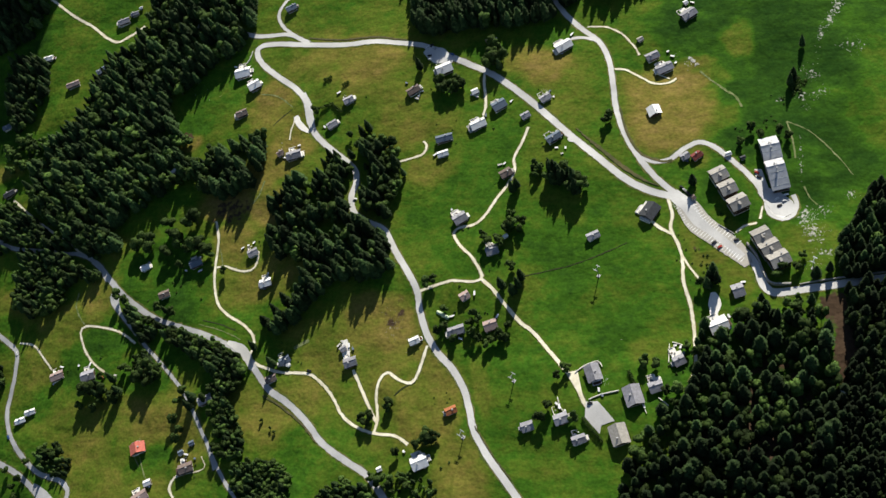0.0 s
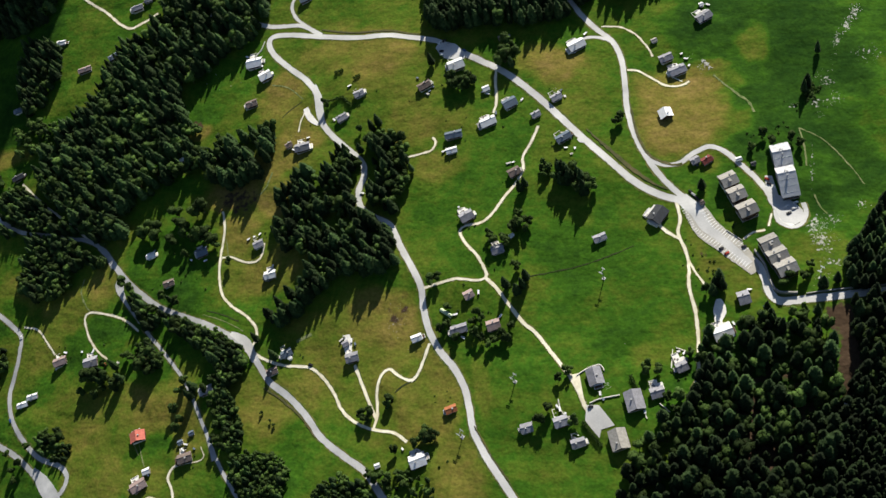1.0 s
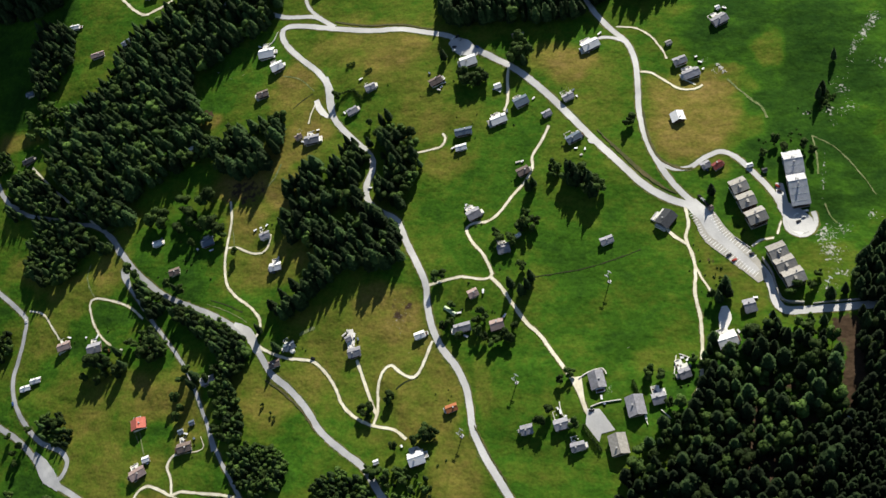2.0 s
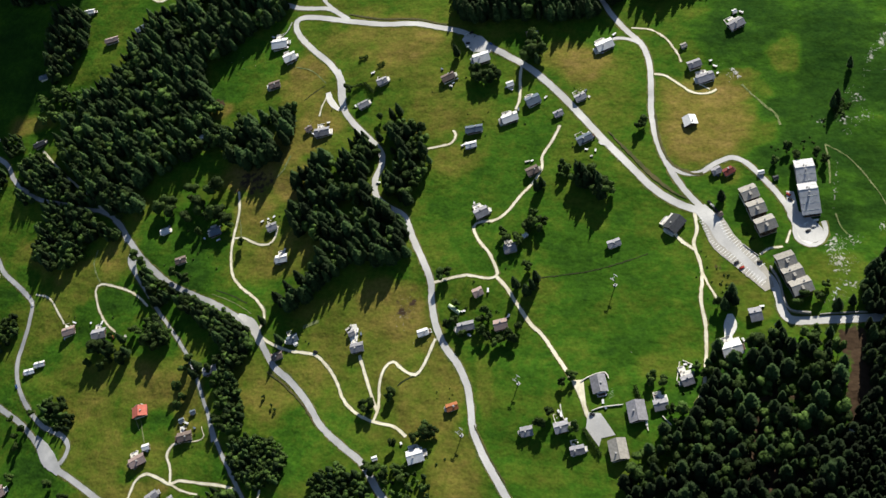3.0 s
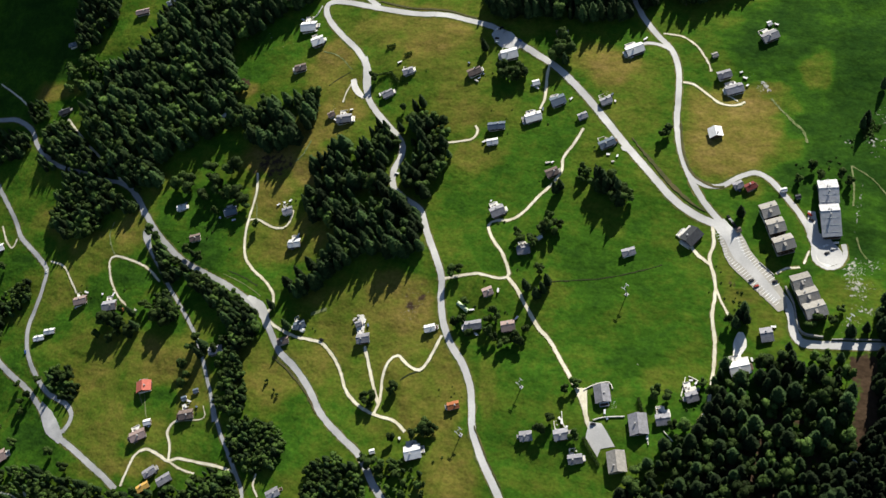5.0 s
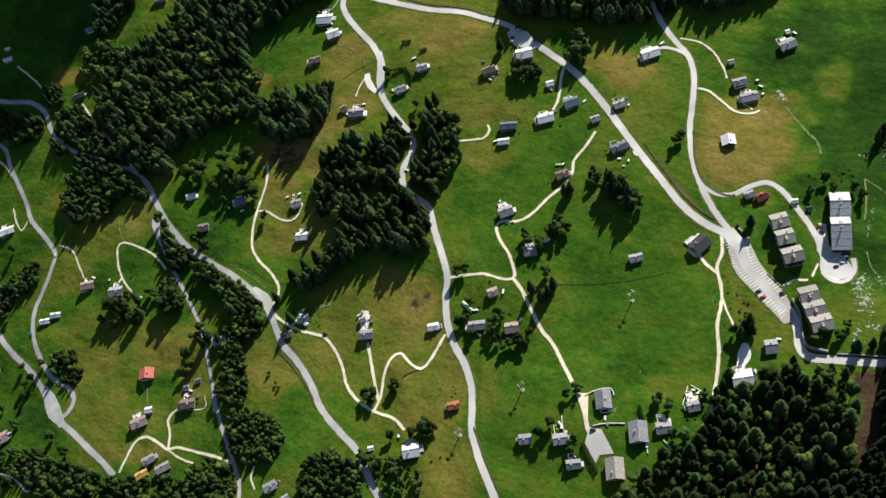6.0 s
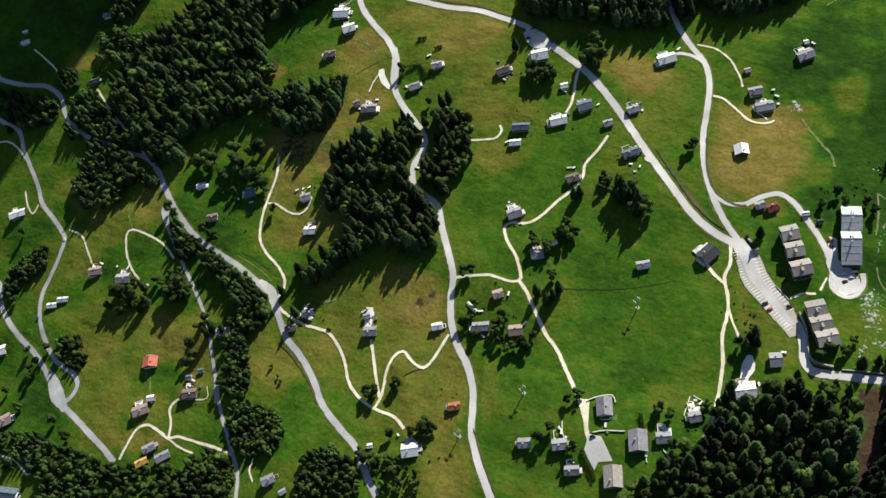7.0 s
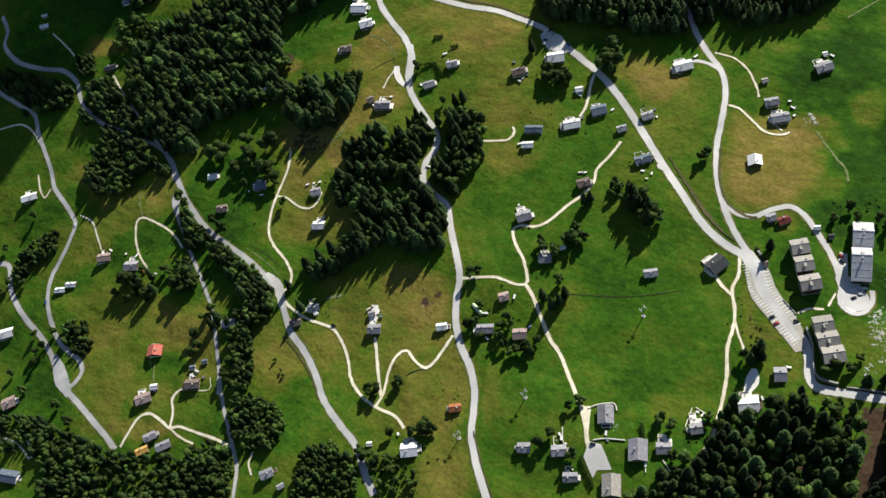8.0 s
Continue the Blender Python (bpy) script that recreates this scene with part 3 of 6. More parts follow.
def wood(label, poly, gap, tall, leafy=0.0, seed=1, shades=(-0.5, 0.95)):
    """One stand of trees, each with trunk and crown, thrown in at random no nearer than about the gap. shades: crown
    tint span, on some stands set low or high to paint light in.
    """
    rng = random.Random(seed)
    xs, ys = [p[0] for p in poly], [p[1] for p in poly]
    single = (max(xs) - min(xs)) * (max(ys) - min(ys)) < 1500      # a stand small enough to count
    area = (max(xs) - min(xs)) * (max(ys) - min(ys))
    verts, faces, mats, tints, count, grid = [], [], [], [], 0, {}
    for _ in range(int(area / gap**2 * 5)):
        px, py = rng.uniform(min(xs), max(xs)), rng.uniform(min(ys), max(ys))
        r2, r3, r4 = rng.random(), rng.random(), rng.random()
        if not inside(poly, px, py) or not is_free(px, py) or area > 6000 and lattice(px, py, 19, seed) < -0.72:
            continue
        near = gap * (0.62 + 0.5 * rng.random())
        i, j = int(px // gap), int(py // gap)
        if any((px - a) ** 2 + (py - b) ** 2 < near**2 for di in (-1, 0, 1) for dj in (-1, 0, 1) for a, b in grid.get((i + di, j + dj), ())):
            continue
        grid.setdefault((i, j), []).append((px, py))
        h = rng.uniform(*tall) * (1.0 if rng.random() < 0.75 else 0.68)
        if single:
            tree(px, py, h * (0.78 if r2 < leafy else 1.0), "broad" if r2 < leafy else "spruce")
            continue
        if r2 < leafy:
            h *= 0.78
            crown, trunk, spread, mi = BROADS[int(r3 * len(BROADS))], BROAD_TRUNK, rng.uniform(0.95, 1.3), 2
        else:
            crown, trunk, spread, mi = SPRUCES[int(r3 * len(SPRUCES))], SPRUCE_TRUNK, rng.uniform(0.95, 1.35), 0
        c, s = math.cos(r4 * 6.28), math.sin(r4 * 6.28)
        rot = np.array([[c, s, 0], [-s, c, 0], [0, 0, 1]])
        z = float(land(px, py))
        # crown tint; some stands carry shade or haze in it
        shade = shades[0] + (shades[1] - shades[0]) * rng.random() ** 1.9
        for (v, f), m in ((crown, mi), (trunk, 1)):
            verts.append((v * (h * spread, h * spread, h)) @ rot + (px, py, z))
            faces.append(f + count)
            mats.append(np.full(len(f), m))
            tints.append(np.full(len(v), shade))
            count += len(v)
    if not verts:
        return None
    v, f, m = np.concatenate(verts), np.concatenate(faces), np.concatenate(mats)
    me = bpy.data.meshes.new("woodland")
    me.vertices.add(len(v))
    me.vertices.foreach_set("co", v.ravel())
    me.loops.add(3 * len(f))
    me.loops.foreach_set("vertex_index", f.ravel())
    me.polygons.add(len(f))
    me.polygons.foreach_set("loop_start", np.arange(0, 3 * len(f), 3))
    for mat in (SPRUCE, BARK, LEAVES):
        me.materials.append(mat)
    me.polygons.foreach_set("material_index", m)
    me.polygons.foreach_set("use_smooth", np.ones(len(f), bool))
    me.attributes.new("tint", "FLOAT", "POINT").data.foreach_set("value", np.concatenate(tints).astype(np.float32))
    me.update(calc_edges=True)
    return tagged(new("woodland", me), label, "woodland", kind="stuff")


# ---- buildings ----
LABELS = {
    "grey": "chalet with weathered grey slate roof", "blue": "chalet with blue-grey sheet metal roof",
    "brown": "wooden chalet with brown shingle roof", "white": "building with pale bright sheet metal roof",
    "stone": "chalet with pale stone slab roof", "red": "chalet with bright red tiled roof",
    "maroon": "house with dull maroon tiled roof", "orange": "small barn with rusty orange roof", "yellow": "small hut with ochre yellow roof",
    "dark": "large house with black slate roof", "pink": "wooden chalet with faded reddish tile roof",
}
SETTING = {"meadow": " in the meadow", "road": " beside the road", "wood": " near trees", "yard": " by a gravel yard"}


def house(x, y, turn, length, width, eave, roof, where="meadow", pitch=27.0, stone=0.45, patio=0.0):
    """A chalet: plinth, wooden body with gables, two roof slopes with overhang, ridge, chimney, windows, door, balcony."""
    rng = random.Random(int(x * 13 + y * 7))
    c, s = math.cos(radians(turn)), math.sin(radians(turn))
    corners = [land(x + c * a - s * b, y + s * a + c * b) for a in (-length / 2, length / 2) for b in (-width / 2, width / 2)]
    low, mid = float(min(corners)), float(np.mean(corners))
    CLEAR.append((x, y, max(length, width) / 2 + 2))
    top = new("house")
    top.matrix_basis = pose(x, y, mid, 0, 0, turn)
    small = length < 7.5
    tagged(top, LABELS[roof] + SETTING[where], "shed" if small else "house")
    hl, hw = length / 2 - (0.5 if small else 0.9), width / 2 - (0.4 if small else 0.8)
    rise = math.tan(radians(pitch))
    foot = low - mid - 1.0
    knee = eave * stone
    part("plinth", boxed(-hl, hl, -hw, hw, foot, knee, 0.04), PLASTER if rng.random() < 0.35 else STONE, top)
    bm = bmesh.new()
    hi, ridge = eave, eave + hw * rise
    k = 0.06
    section = [(-hw - k, knee), (hw + k, knee), (hw + k, hi), (0, ridge), (-hw - k, hi)]
    ends = [[bm.verts.new((sx * (hl + k), b, z)) for b, z in section] for sx in (-1, 1)]
    bm.faces.new(ends[0][::-1])
    bm.faces.new(ends[1])
    for i in range(5):
        j = (i + 1) % 5
        bm.faces.new((ends[0][i], ends[0][j], ends[1][j], ends[1][i]))
    bmesh.ops.recalc_face_normals(bm, faces=bm.faces)
    part("wall", bm, PLASTER if roof == "blue" and rng.random() < 0.4 else CHALET_WOOD, top)
    over = 0.5 if small else 0.9
    thick = 0.22
    for sy in (-1, 1):
        bm = bmesh.new()
        z_out = eave - over * rise
        edge = [(0.0, ridge + 0.05), (sy * (hw + over), z_out + 0.05)]
        ring = []
        for sx in (-1, 1):
            xx = sx * (hl + over)
            ring.append([bm.verts.new((xx, b, z)) for b, z in edge] + [bm.verts.new((xx, b, z + thick)) for b, z in edge[::-1]])
        a, b = ring
        bm.faces.new(a)
        bm.faces.new(b[::-1])
        for i in range(4):
            j = (i + 1) % 4
            bm.faces.new((a[i], b[i], b[j], a[j]))
        bmesh.ops.recalc_face_normals(bm, faces=bm.faces)
        slope = part("roof_slope", bm, ROOFS[roof], top)
    part("ridge_cap", boxed(-hl - over, hl + over, -0.22, 0.22, ridge + 0.18, ridge + 0.36, 0.06), ROOFS[roof], top)
    if not small:
        cx, cy = rng.uniform(-0.5, 0.5) * hl, rng.choice((-1, 1)) * hw * 0.35
        cz = ridge - abs(cy) * rise
        chim = part("chimney", boxed(cx - 0.45, cx + 0.45, cy - 0.45, cy + 0.45, cz - 0.4, cz + 1.6, 0.05), STONE, top)
        part("chimney_cap", boxed(cx - 0.6, cx + 0.6, cy - 0.6, cy + 0.6, cz + 1.6, cz + 1.75), CONCRETE, chim)
    n = max(1, int(length // 3.2))
    for sy in (-1, 1):
        for i in range(n):
            wx = (i + 0.5) / n * 2 * hl - hl
            for z in ([knee * 0.35, knee + 0.7] if eave > 4.5 else [knee + 0.2]):
                yy = sy * (hw + k)
                win = part("window", boxed(wx - 0.55, wx + 0.55, yy - 0.03, yy + 0.05 * sy + 0.03, z, z + 1.15), PLASTER, top)
                part("pane", boxed(wx - 0.43, wx + 0.43, yy + 0.05 * sy - 0.03, yy + 0.05 * sy + 0.05, z + 0.12, z + 1.03), WINDOW, win)
    part("door", boxed(hl + k - 0.02, hl + k + 0.06, -0.5, 0.5, max(foot + 0.2, 0.0), max(foot + 0.2, 0.0) + 2.0), CHALET_WOOD, top)
    if length > 9 and eave < 5 and rng.random() < 0.6:
        side, deep, high = rng.choice((-1, 1)), rng.uniform(2.4, 3.8), eave * rng.uniform(0.62, 0.85)
        b0, b1 = sorted((rng.uniform(-0.9, -0.2) * hw, rng.uniform(0.3, 0.9) * hw))
        a0, a1 = sorted((side * (hl - 0.1), side * (hl + deep)))
        annex = part("annex", boxed(a0, a1, b0, b1, foot, high, 0.04), rng.choice((PLASTER, CHALET_WOOD, STONE)), top, "low lean-to annex")
        bm = boxed(a0 - 0.35, a1 + 0.35, b0 - 0.4, b1 + 0.4, high, high + 0.18, 0.04)
        for v in bm.verts:
            v.co.z -= 0.16 * (abs(v.co.x) - hl)
        part("annex_roof", bm, rng.choice((ROOFS[roof], ROOFS["brown"], ROOFS["stone"], ROOFS["white"])), annex)
    if patio:
        reach = hw + 3.5 + patio
        slab = part("patio", boxed(-hl * 0.75, hl * 0.55, hw + 0.3, reach, -1.5, 0.35, 0.05), PAVING, top, "pale paved patio")
        part("patio_wall", boxed(-hl * 0.75 - 0.5, -hl * 0.75, hw + 1.5, reach + 0.4, -1.5, 1.2, 0.06), PLASTER, slab)
        part("patio_wall", boxed(-hl * 0.75, hl * 0.3, reach, reach + 0.4, -1.5, 1.0, 0.06), PLASTER, slab)
        part("patio_step", boxed(hl * 0.55, hl + 1.6, hw - 1.5, hw + 3.0 + patio * 0.4, -1.5, 0.2, 0.05), PAVING, slab)
        for i in range(3):
            a, b = rng.uniform(-hl * 0.6, hl * 0.4), rng.uniform(hw + 2.5, reach - 0.8)
            part("planter", boxed(a - rng.uniform(0.4, 0.9), a + 0.5, b - 0.5, b + 0.5, 0.3, rng.uniform(0.7, 1.3), 0.06), (PLASTER, CHALET_WOOD, STONE)[i], slab)
    if length > 9 and eave > 3.5:
        yy = -(hw + k)
        bal = part("balcony", boxed(-hl * 0.8, hl * 0.8, yy - 1.1, yy + 0.02, knee + 0.35, knee + 0.5), CHALET_WOOD, top)
        part("balcony_rail", boxed(-hl * 0.8, hl * 0.8, yy - 1.14, yy - 1.06, knee + 0.5, knee + 1.4), CHALET_WOOD, bal)
    return top


def gabled_block(x, y, turn, length, north, south, ridge, label, pitch=26.0):
    """Large apartment building under one uneven gable: short sunny slope, long slope downhill; the ridge runs along x."""
    top = new("apartment_building")
    mid = float(land(x, y))
    top.matrix_basis = pose(x, y, mid, 0, 0, turn)
    tagged(top, label, "apartment building", "gabled apartment buildings")
    for b in (-south, 0, north):
        CLEAR.append((x - math.sin(radians(turn)) * b, y + math.cos(radians(turn)) * b, length / 2 + 3))
    rise, over = math.tan(radians(pitch)), 0.7
    hl = length / 2 - over
    n_in, s_in = north - over, south - over
    section = [(-s_in, -5.0), (n_in, -5.0), (n_in, ridge - n_in * rise), (0.0, ridge), (-s_in, ridge - s_in * rise)]
    bm = bmesh.new()
    ends = [[bm.verts.new((sx * hl, b, z)) for b, z in section] for sx in (-1, 1)]
    bm.faces.new(ends[0][::-1])
    bm.faces.new(ends[1])
    for i in range(5):
        j = (i + 1) % 5
        bm.faces.new((ends[0][i], ends[0][j], ends[1][j], ends[1][i]))
    bmesh.ops.recalc_face_normals(bm, faces=bm.faces)
    part("wall", bm, TOWER_WALL, top)
    for out in (north, -south):
        bm = bmesh.new()
        edge = [(0.0, ridge + 0.05), (out, ridge + 0.05 - abs(out) * rise)]
        ring = [[bm.verts.new((sx * (hl + over), b, z)) for b, z in edge] + [bm.verts.new((sx * (hl + over), b, z + 0.3)) for b, z in edge[::-1]] for sx in (-1, 1)]
        p, q = ring
        bm.faces.new(p)
        bm.faces.new(q[::-1])
        for i in range(4):
            j = (i + 1) % 4
            bm.faces.new((p[i], q[i], q[j], p[j]))
        bmesh.ops.recalc_face_normals(bm, faces=bm.faces)
        slope = part("roof_slope", bm, ROOFS["fibre"], top)
        for k in range(1, int(abs(out) / 5) + 1):
            b = math.copysign(k * 5.0, out)
            z = ridge + 0.35 - abs(b) * rise
            part("snow_guard", boxed(-hl, hl, b - 0.07, b + 0.07, z - 0.1, z + 0.08), METAL, slope)
    part("ridge_cap", boxed(-hl - over, hl + over, -0.25, 0.25, ridge + 0.24, ridge + 0.46, 0.06), ROOFS["fibre"], top)
    for cx, cy, tall in ((-0.6, 2.2, 1.5), (0.9, 1.2, 1.2), (0.3, -2.4, 1.7), (-0.4, -5.2, 1.5)):
        z = ridge - abs(cy) * rise
        chim = part("chimney", boxed(cx - 0.45, cx + 0.45, cy - 0.4, cy + 0.4, z - 0.4, z + tall, 0.05), STONE, top)
        part("chimney_cap", boxed(cx - 0.58, cx + 0.58, cy - 0.52, cy + 0.52, z + tall, z + tall + 0.14), CONCRETE, chim)
    low = ridge - s_in * rise
    for i in range(4):
        wx = (i + 0.5) / 4 * 2 * hl - hl
        win = part("window", boxed(wx - 0.8, wx + 0.8, -s_in - 0.05, -s_in + 0.02, low - 2.3, low - 0.9), PLASTER, top)
        part("pane", boxed(wx - 0.65, wx + 0.65, -s_in - 0.08, -s_in - 0.04, low - 2.15, low - 1.05), WINDOW, win)
    bal = part("balcony", boxed(-hl * 0.9, hl * 0.9, -s_in - 1.2, -s_in + 0.02, low - 2.75, low - 2.6), CHALET_WOOD, top)
    part("balcony_rail", boxed(-hl * 0.9, hl * 0.9, -s_in - 1.24, -s_in - 1.16, low - 2.6, low - 1.7), CHALET_WOOD, bal)
    for sx in (-1, 1):
        for b in np.arange(-s_in + 2.0, n_in - 1.0, 3.4):
            roof_z = ridge - abs(b) * rise
            for z in np.arange(0.9, roof_z - 2.0, 2.8):
                win = part("window", boxed(sx * hl - 0.04, sx * hl + 0.04, b - 0.6, b + 0.6, z, z + 1.3), PLASTER, top)
                part("pane", boxed(sx * hl - 0.07, sx * hl + 0.07, b - 0.47, b + 0.47, z + 0.12, z + 1.18), WINDOW, win)
    return top


def apartment_house(x, y, turn, length, width, eave, label):
    """Step of a terraced apartment house: tall walls, broad stone slab roof, dormer, balconies."""
    top = house(x, y, turn, length, width, eave - 1.0, "stone", "road", 26.0, 0.35)
    top.name = "apartment_house"
    tagged(top, label, "apartment building", "terraced apartment houses")
    hw = width / 2 - 0.8
    rise = math.tan(radians(26))
    zc = eave - 1.0 + hw * 0.5 * rise
    dorm = part("dormer", boxed(-0.7, 0.7, -hw * 0.7, -hw * 0.3, zc - 0.8, zc + 1.3, 0.06), CHALET_WOOD, top)
    part("dormer_roof", boxed(-0.95, 0.95, -hw * 0.78, -hw * 0.2, zc + 1.3, zc + 1.45), ROOFS["stone"], dorm)
    part("pane", boxed(-0.5, 0.5, -hw * 0.7 - 0.04, -hw * 0.7 + 0.02, zc + 0.1, zc + 1.1), WINDOW, dorm)
    return top


def car(x, y, turn, paint, label, where=0.2):
    """Small car: shaped body, cabin glass, four wheels."""
    top = new("car")
    tagged(top, label, "car")
    top.matrix_basis = pose(x, y, float(land(x, y)) + where, 0, 0, turn)
    bm = bmesh.new()
    outline = [(-2.1, 0.35), (2.05, 0.35), (2.1, 0.7), (1.9, 0.85), (0.95, 0.95), (0.35, 1.42), (-1.2, 1.45), (-1.85, 1.0), (-2.12, 0.85)]
    rows = [[bm.verts.new((a, b * (0.86 if z > 1.2 else 1.0), z)) for a, z in outline] for b in (-0.86, 0.86)]
    bm.faces.new(rows[0])
    bm.faces.new(rows[1][::-1])
    for i in range(len(outline)):
        j = (i + 1) % len(outline)
        bm.faces.new((rows[0][i], rows[1][i], rows[1][j], rows[0][j]))
    bmesh.ops.recalc_face_normals(bm, faces=bm.faces)
    part("body", bm, CAR_PAINT[paint], top)
    for b in (-0.84, 0.84):
        part("side_window", boxed(-1.15, 0.35, b - 0.02, b + 0.02, 1.0, 1.35), WINDOW, top)
    bm = boxed(0.42, 0.86, -0.66, 0.66, 1.0, 1.04)
    bmesh.ops.rotate(bm, verts=bm.verts, cent=(0.64, 0, 1.2), matrix=Matrix.Rotation(radians(38), 3, "Y"))
    part("windscreen", bm, WINDOW, top)
    for a in (-1.3, 1.3):
        for b in (-0.8, 0.8):
            bm = tube(0.32, 0.32, -0.11, 0.11, 12)
            bmesh.ops.rotate(bm, verts=bm.verts, cent=(0, 0, 0), matrix=Matrix.Rotation(radians(90), 3, "X"))
            bmesh.ops.translate(bm, verts=bm.verts, vec=(a, b, 0.32))
            part("wheel", bm, RUBBER, top)
    return top


def pylon(x, y, tall, turn):
    """Ski lift pylon: steel mast, cross arm with sheave trains, footing."""
    top = new("lift_pylon")
    tagged(top, "galvanised steel ski lift pylon on a concrete footing", "pylon", "lift pylons")
    top.matrix_basis = pose(x, y, float(land(x, y)), 0, 0, turn)
    part("mast", tube(0.45, 0.28, 0, tall, 10), METAL, top)
    part("footing", boxed(-1.4, 1.4, -1.4, 1.4, -0.8, 0.3, 0.08), CONCRETE, top)
    part("cross_arm", boxed(-2.4, 2.4, -0.2, 0.2, tall - 0.1, tall + 0.4, 0.05), METAL, top)
    for k in (-2.2, 2.2):
        part("sheave_train", boxed(k - 0.25, k + 0.25, -2.0, 2.0, tall - 0.5, tall - 0.1, 0.05), METAL, top)
        part("work_platform", boxed(k - 0.4, k + 0.4, -1.6, 1.6, tall + 0.4, tall + 0.5), METAL, top)
    return top


def stone_wall(points, thick=0.8, tall=1.4, label="low retaining wall of grey rubble stone", mat=None):
    line = smooth_line(points, 2.5)
    tan = np.gradient(line, axis=0)
    tan /= np.linalg.norm(tan, axis=1)[:, None]
    side = np.stack([-tan[:, 1], tan[:, 0]], 1) * thick / 2
    rng = np.random.default_rng(len(line))
    verts, faces = [], []
    for i, (c, s) in enumerate(zip(line, side)):
        g = float(land(*c))
        t = g + tall + rng.uniform(-0.08, 0.08)
        verts += [(*(c - s * 1.15), g - 1), (*(c - s), t), (*(c + s), t), (*(c + s * 1.15), g - 1)]
        if i:
            b = 4 * i
            faces += [(b - 4 + j, b - 4 + (j + 1) % 4, b + (j + 1) % 4, b + j) for j in range(4)]
    faces += [(0, 1, 2, 3), tuple(4 * (len(line) - 1) + k for k in (3, 2, 1, 0))]
    return tagged(mesh_object("retaining_wall", verts, faces, mat or STONE), label, "wall", kind="structure")


def woodpile(x, y, turn, length, cover):
    """Stack of split logs under a sheet weighted with stones."""
    rng = random.Random(int(x * 5 + y * 11))
    top = new("woodpile")
    tagged(top, ("stacked firewood under a pale sheet beside a chalet", "stacked firewood under a dark sheet beside a chalet", "pale stone pile beside a chalet")[cover], "woodpile")
    top.matrix_basis = pose(x, y, float(land(x, y)), 0, 0, turn)
    h = rng.uniform(0.9, 1.6)
    bm = bmesh.new()
    n = max(3, int(length / 0.5))
    rows = []
    for i in range(2 * n + 1):
        a = (i / (2 * n) - 0.5) * length
        dip = 0.0 if i % 2 else 0.07
        half = 0.62 + rng.uniform(-0.06, 0.06) - dip
        rows.append([bm.verts.new((a, sy * half, z)) for sy, z in ((-1, -0.4), (-1, h * 0.5 - dip), (-0.95, h), (0.95, h), (1, h * 0.5 - dip), (1, -0.4))])
    for r0, r1 in zip(rows, rows[1:]):
        for k in range(6):
            bm.faces.new((r0[k], r0[(k + 1) % 6], r1[(k + 1) % 6], r1[k]))
    bm.faces.new(rows[0][::-1])
    bm.faces.new(rows[-1])
    bmesh.ops.recalc_face_normals(bm, faces=bm.faces)
    part("log_stack", bm, CHALET_WOOD if cover < 2 else STONE, top)
    bm = boxed(-length / 2 - 0.15, length / 2 + 0.15, -0.85, 0.85, h - 0.05, h + 0.12, 0.05)
    for v in bm.verts:
        v.co.z += 0.12 * math.cos(v.co.y * 1.6) + rng.uniform(-0.04, 0.04)
    part("cover", bm, (ROOFS["white"], ROOFS["blue"], SCREE)[cover], top)
    return top


def hedge(x, y, turn, length, width=1.6, tall=2.0):
    rng = random.Random(int(x + y * 3))
    verts, faces = [], []
    for i in range(int(length * 60)):
        p = Vector((rng.uniform(-length / 2, length / 2), rng.gauss(0, width * 0.3), rng.uniform(0.1, tall)))
        d = Vector((rng.gauss(0, 1), rng.gauss(0, 1), rng.gauss(0.4, 1))).normalized()
        u = d.orthogonal().normalized() * rng.uniform(0.2, 0.4)
        v = d.cross(u)
        b = len(verts)
        verts += [tuple(p - u), tuple(p - v), tuple(p + u), tuple(p + v)]
        faces.append((b, b + 1, b + 2, b + 3))
    ob = mesh_object("hedge", verts, faces, LEAVES)
    ob.matrix_basis = pose(x, y, float(land(x, y)), 0, 0, turn)
    return tagged(ob, "dark clipped green hedge beside a chalet", "hedge")


def shrubs(label, spots, seed=3):
    """Low bushes and tall herb tufts, all in one: ragged clumps of leaf sprays."""
    rng = random.Random(seed)
    verts, faces = [], []
    for x, y, spread, n, size in spots:
        for _ in range(n):
            px, py = rng.gauss(x, spread), rng.gauss(y, spread)
            if not is_free(px, py):
                continue
            r = size * rng.uniform(0.5, 1.3)
            base = Vector((px, py, float(land(px, py))))
            for _ in range(34):
                d = Vector((rng.gauss(0, 1), rng.gauss(0, 1), abs(rng.gauss(0, 0.9)))).normalized()
                spray(verts, faces, rng, base + Vector((d.x * r, d.y * r, d.z * r * 1.1)) * rng.uniform(0.55, 1.05), d, r * rng.uniform(0.3, 0.5))
    return tagged(mesh_object("bushes", verts, faces, LEAVES), label, "bushes", kind="stuff")


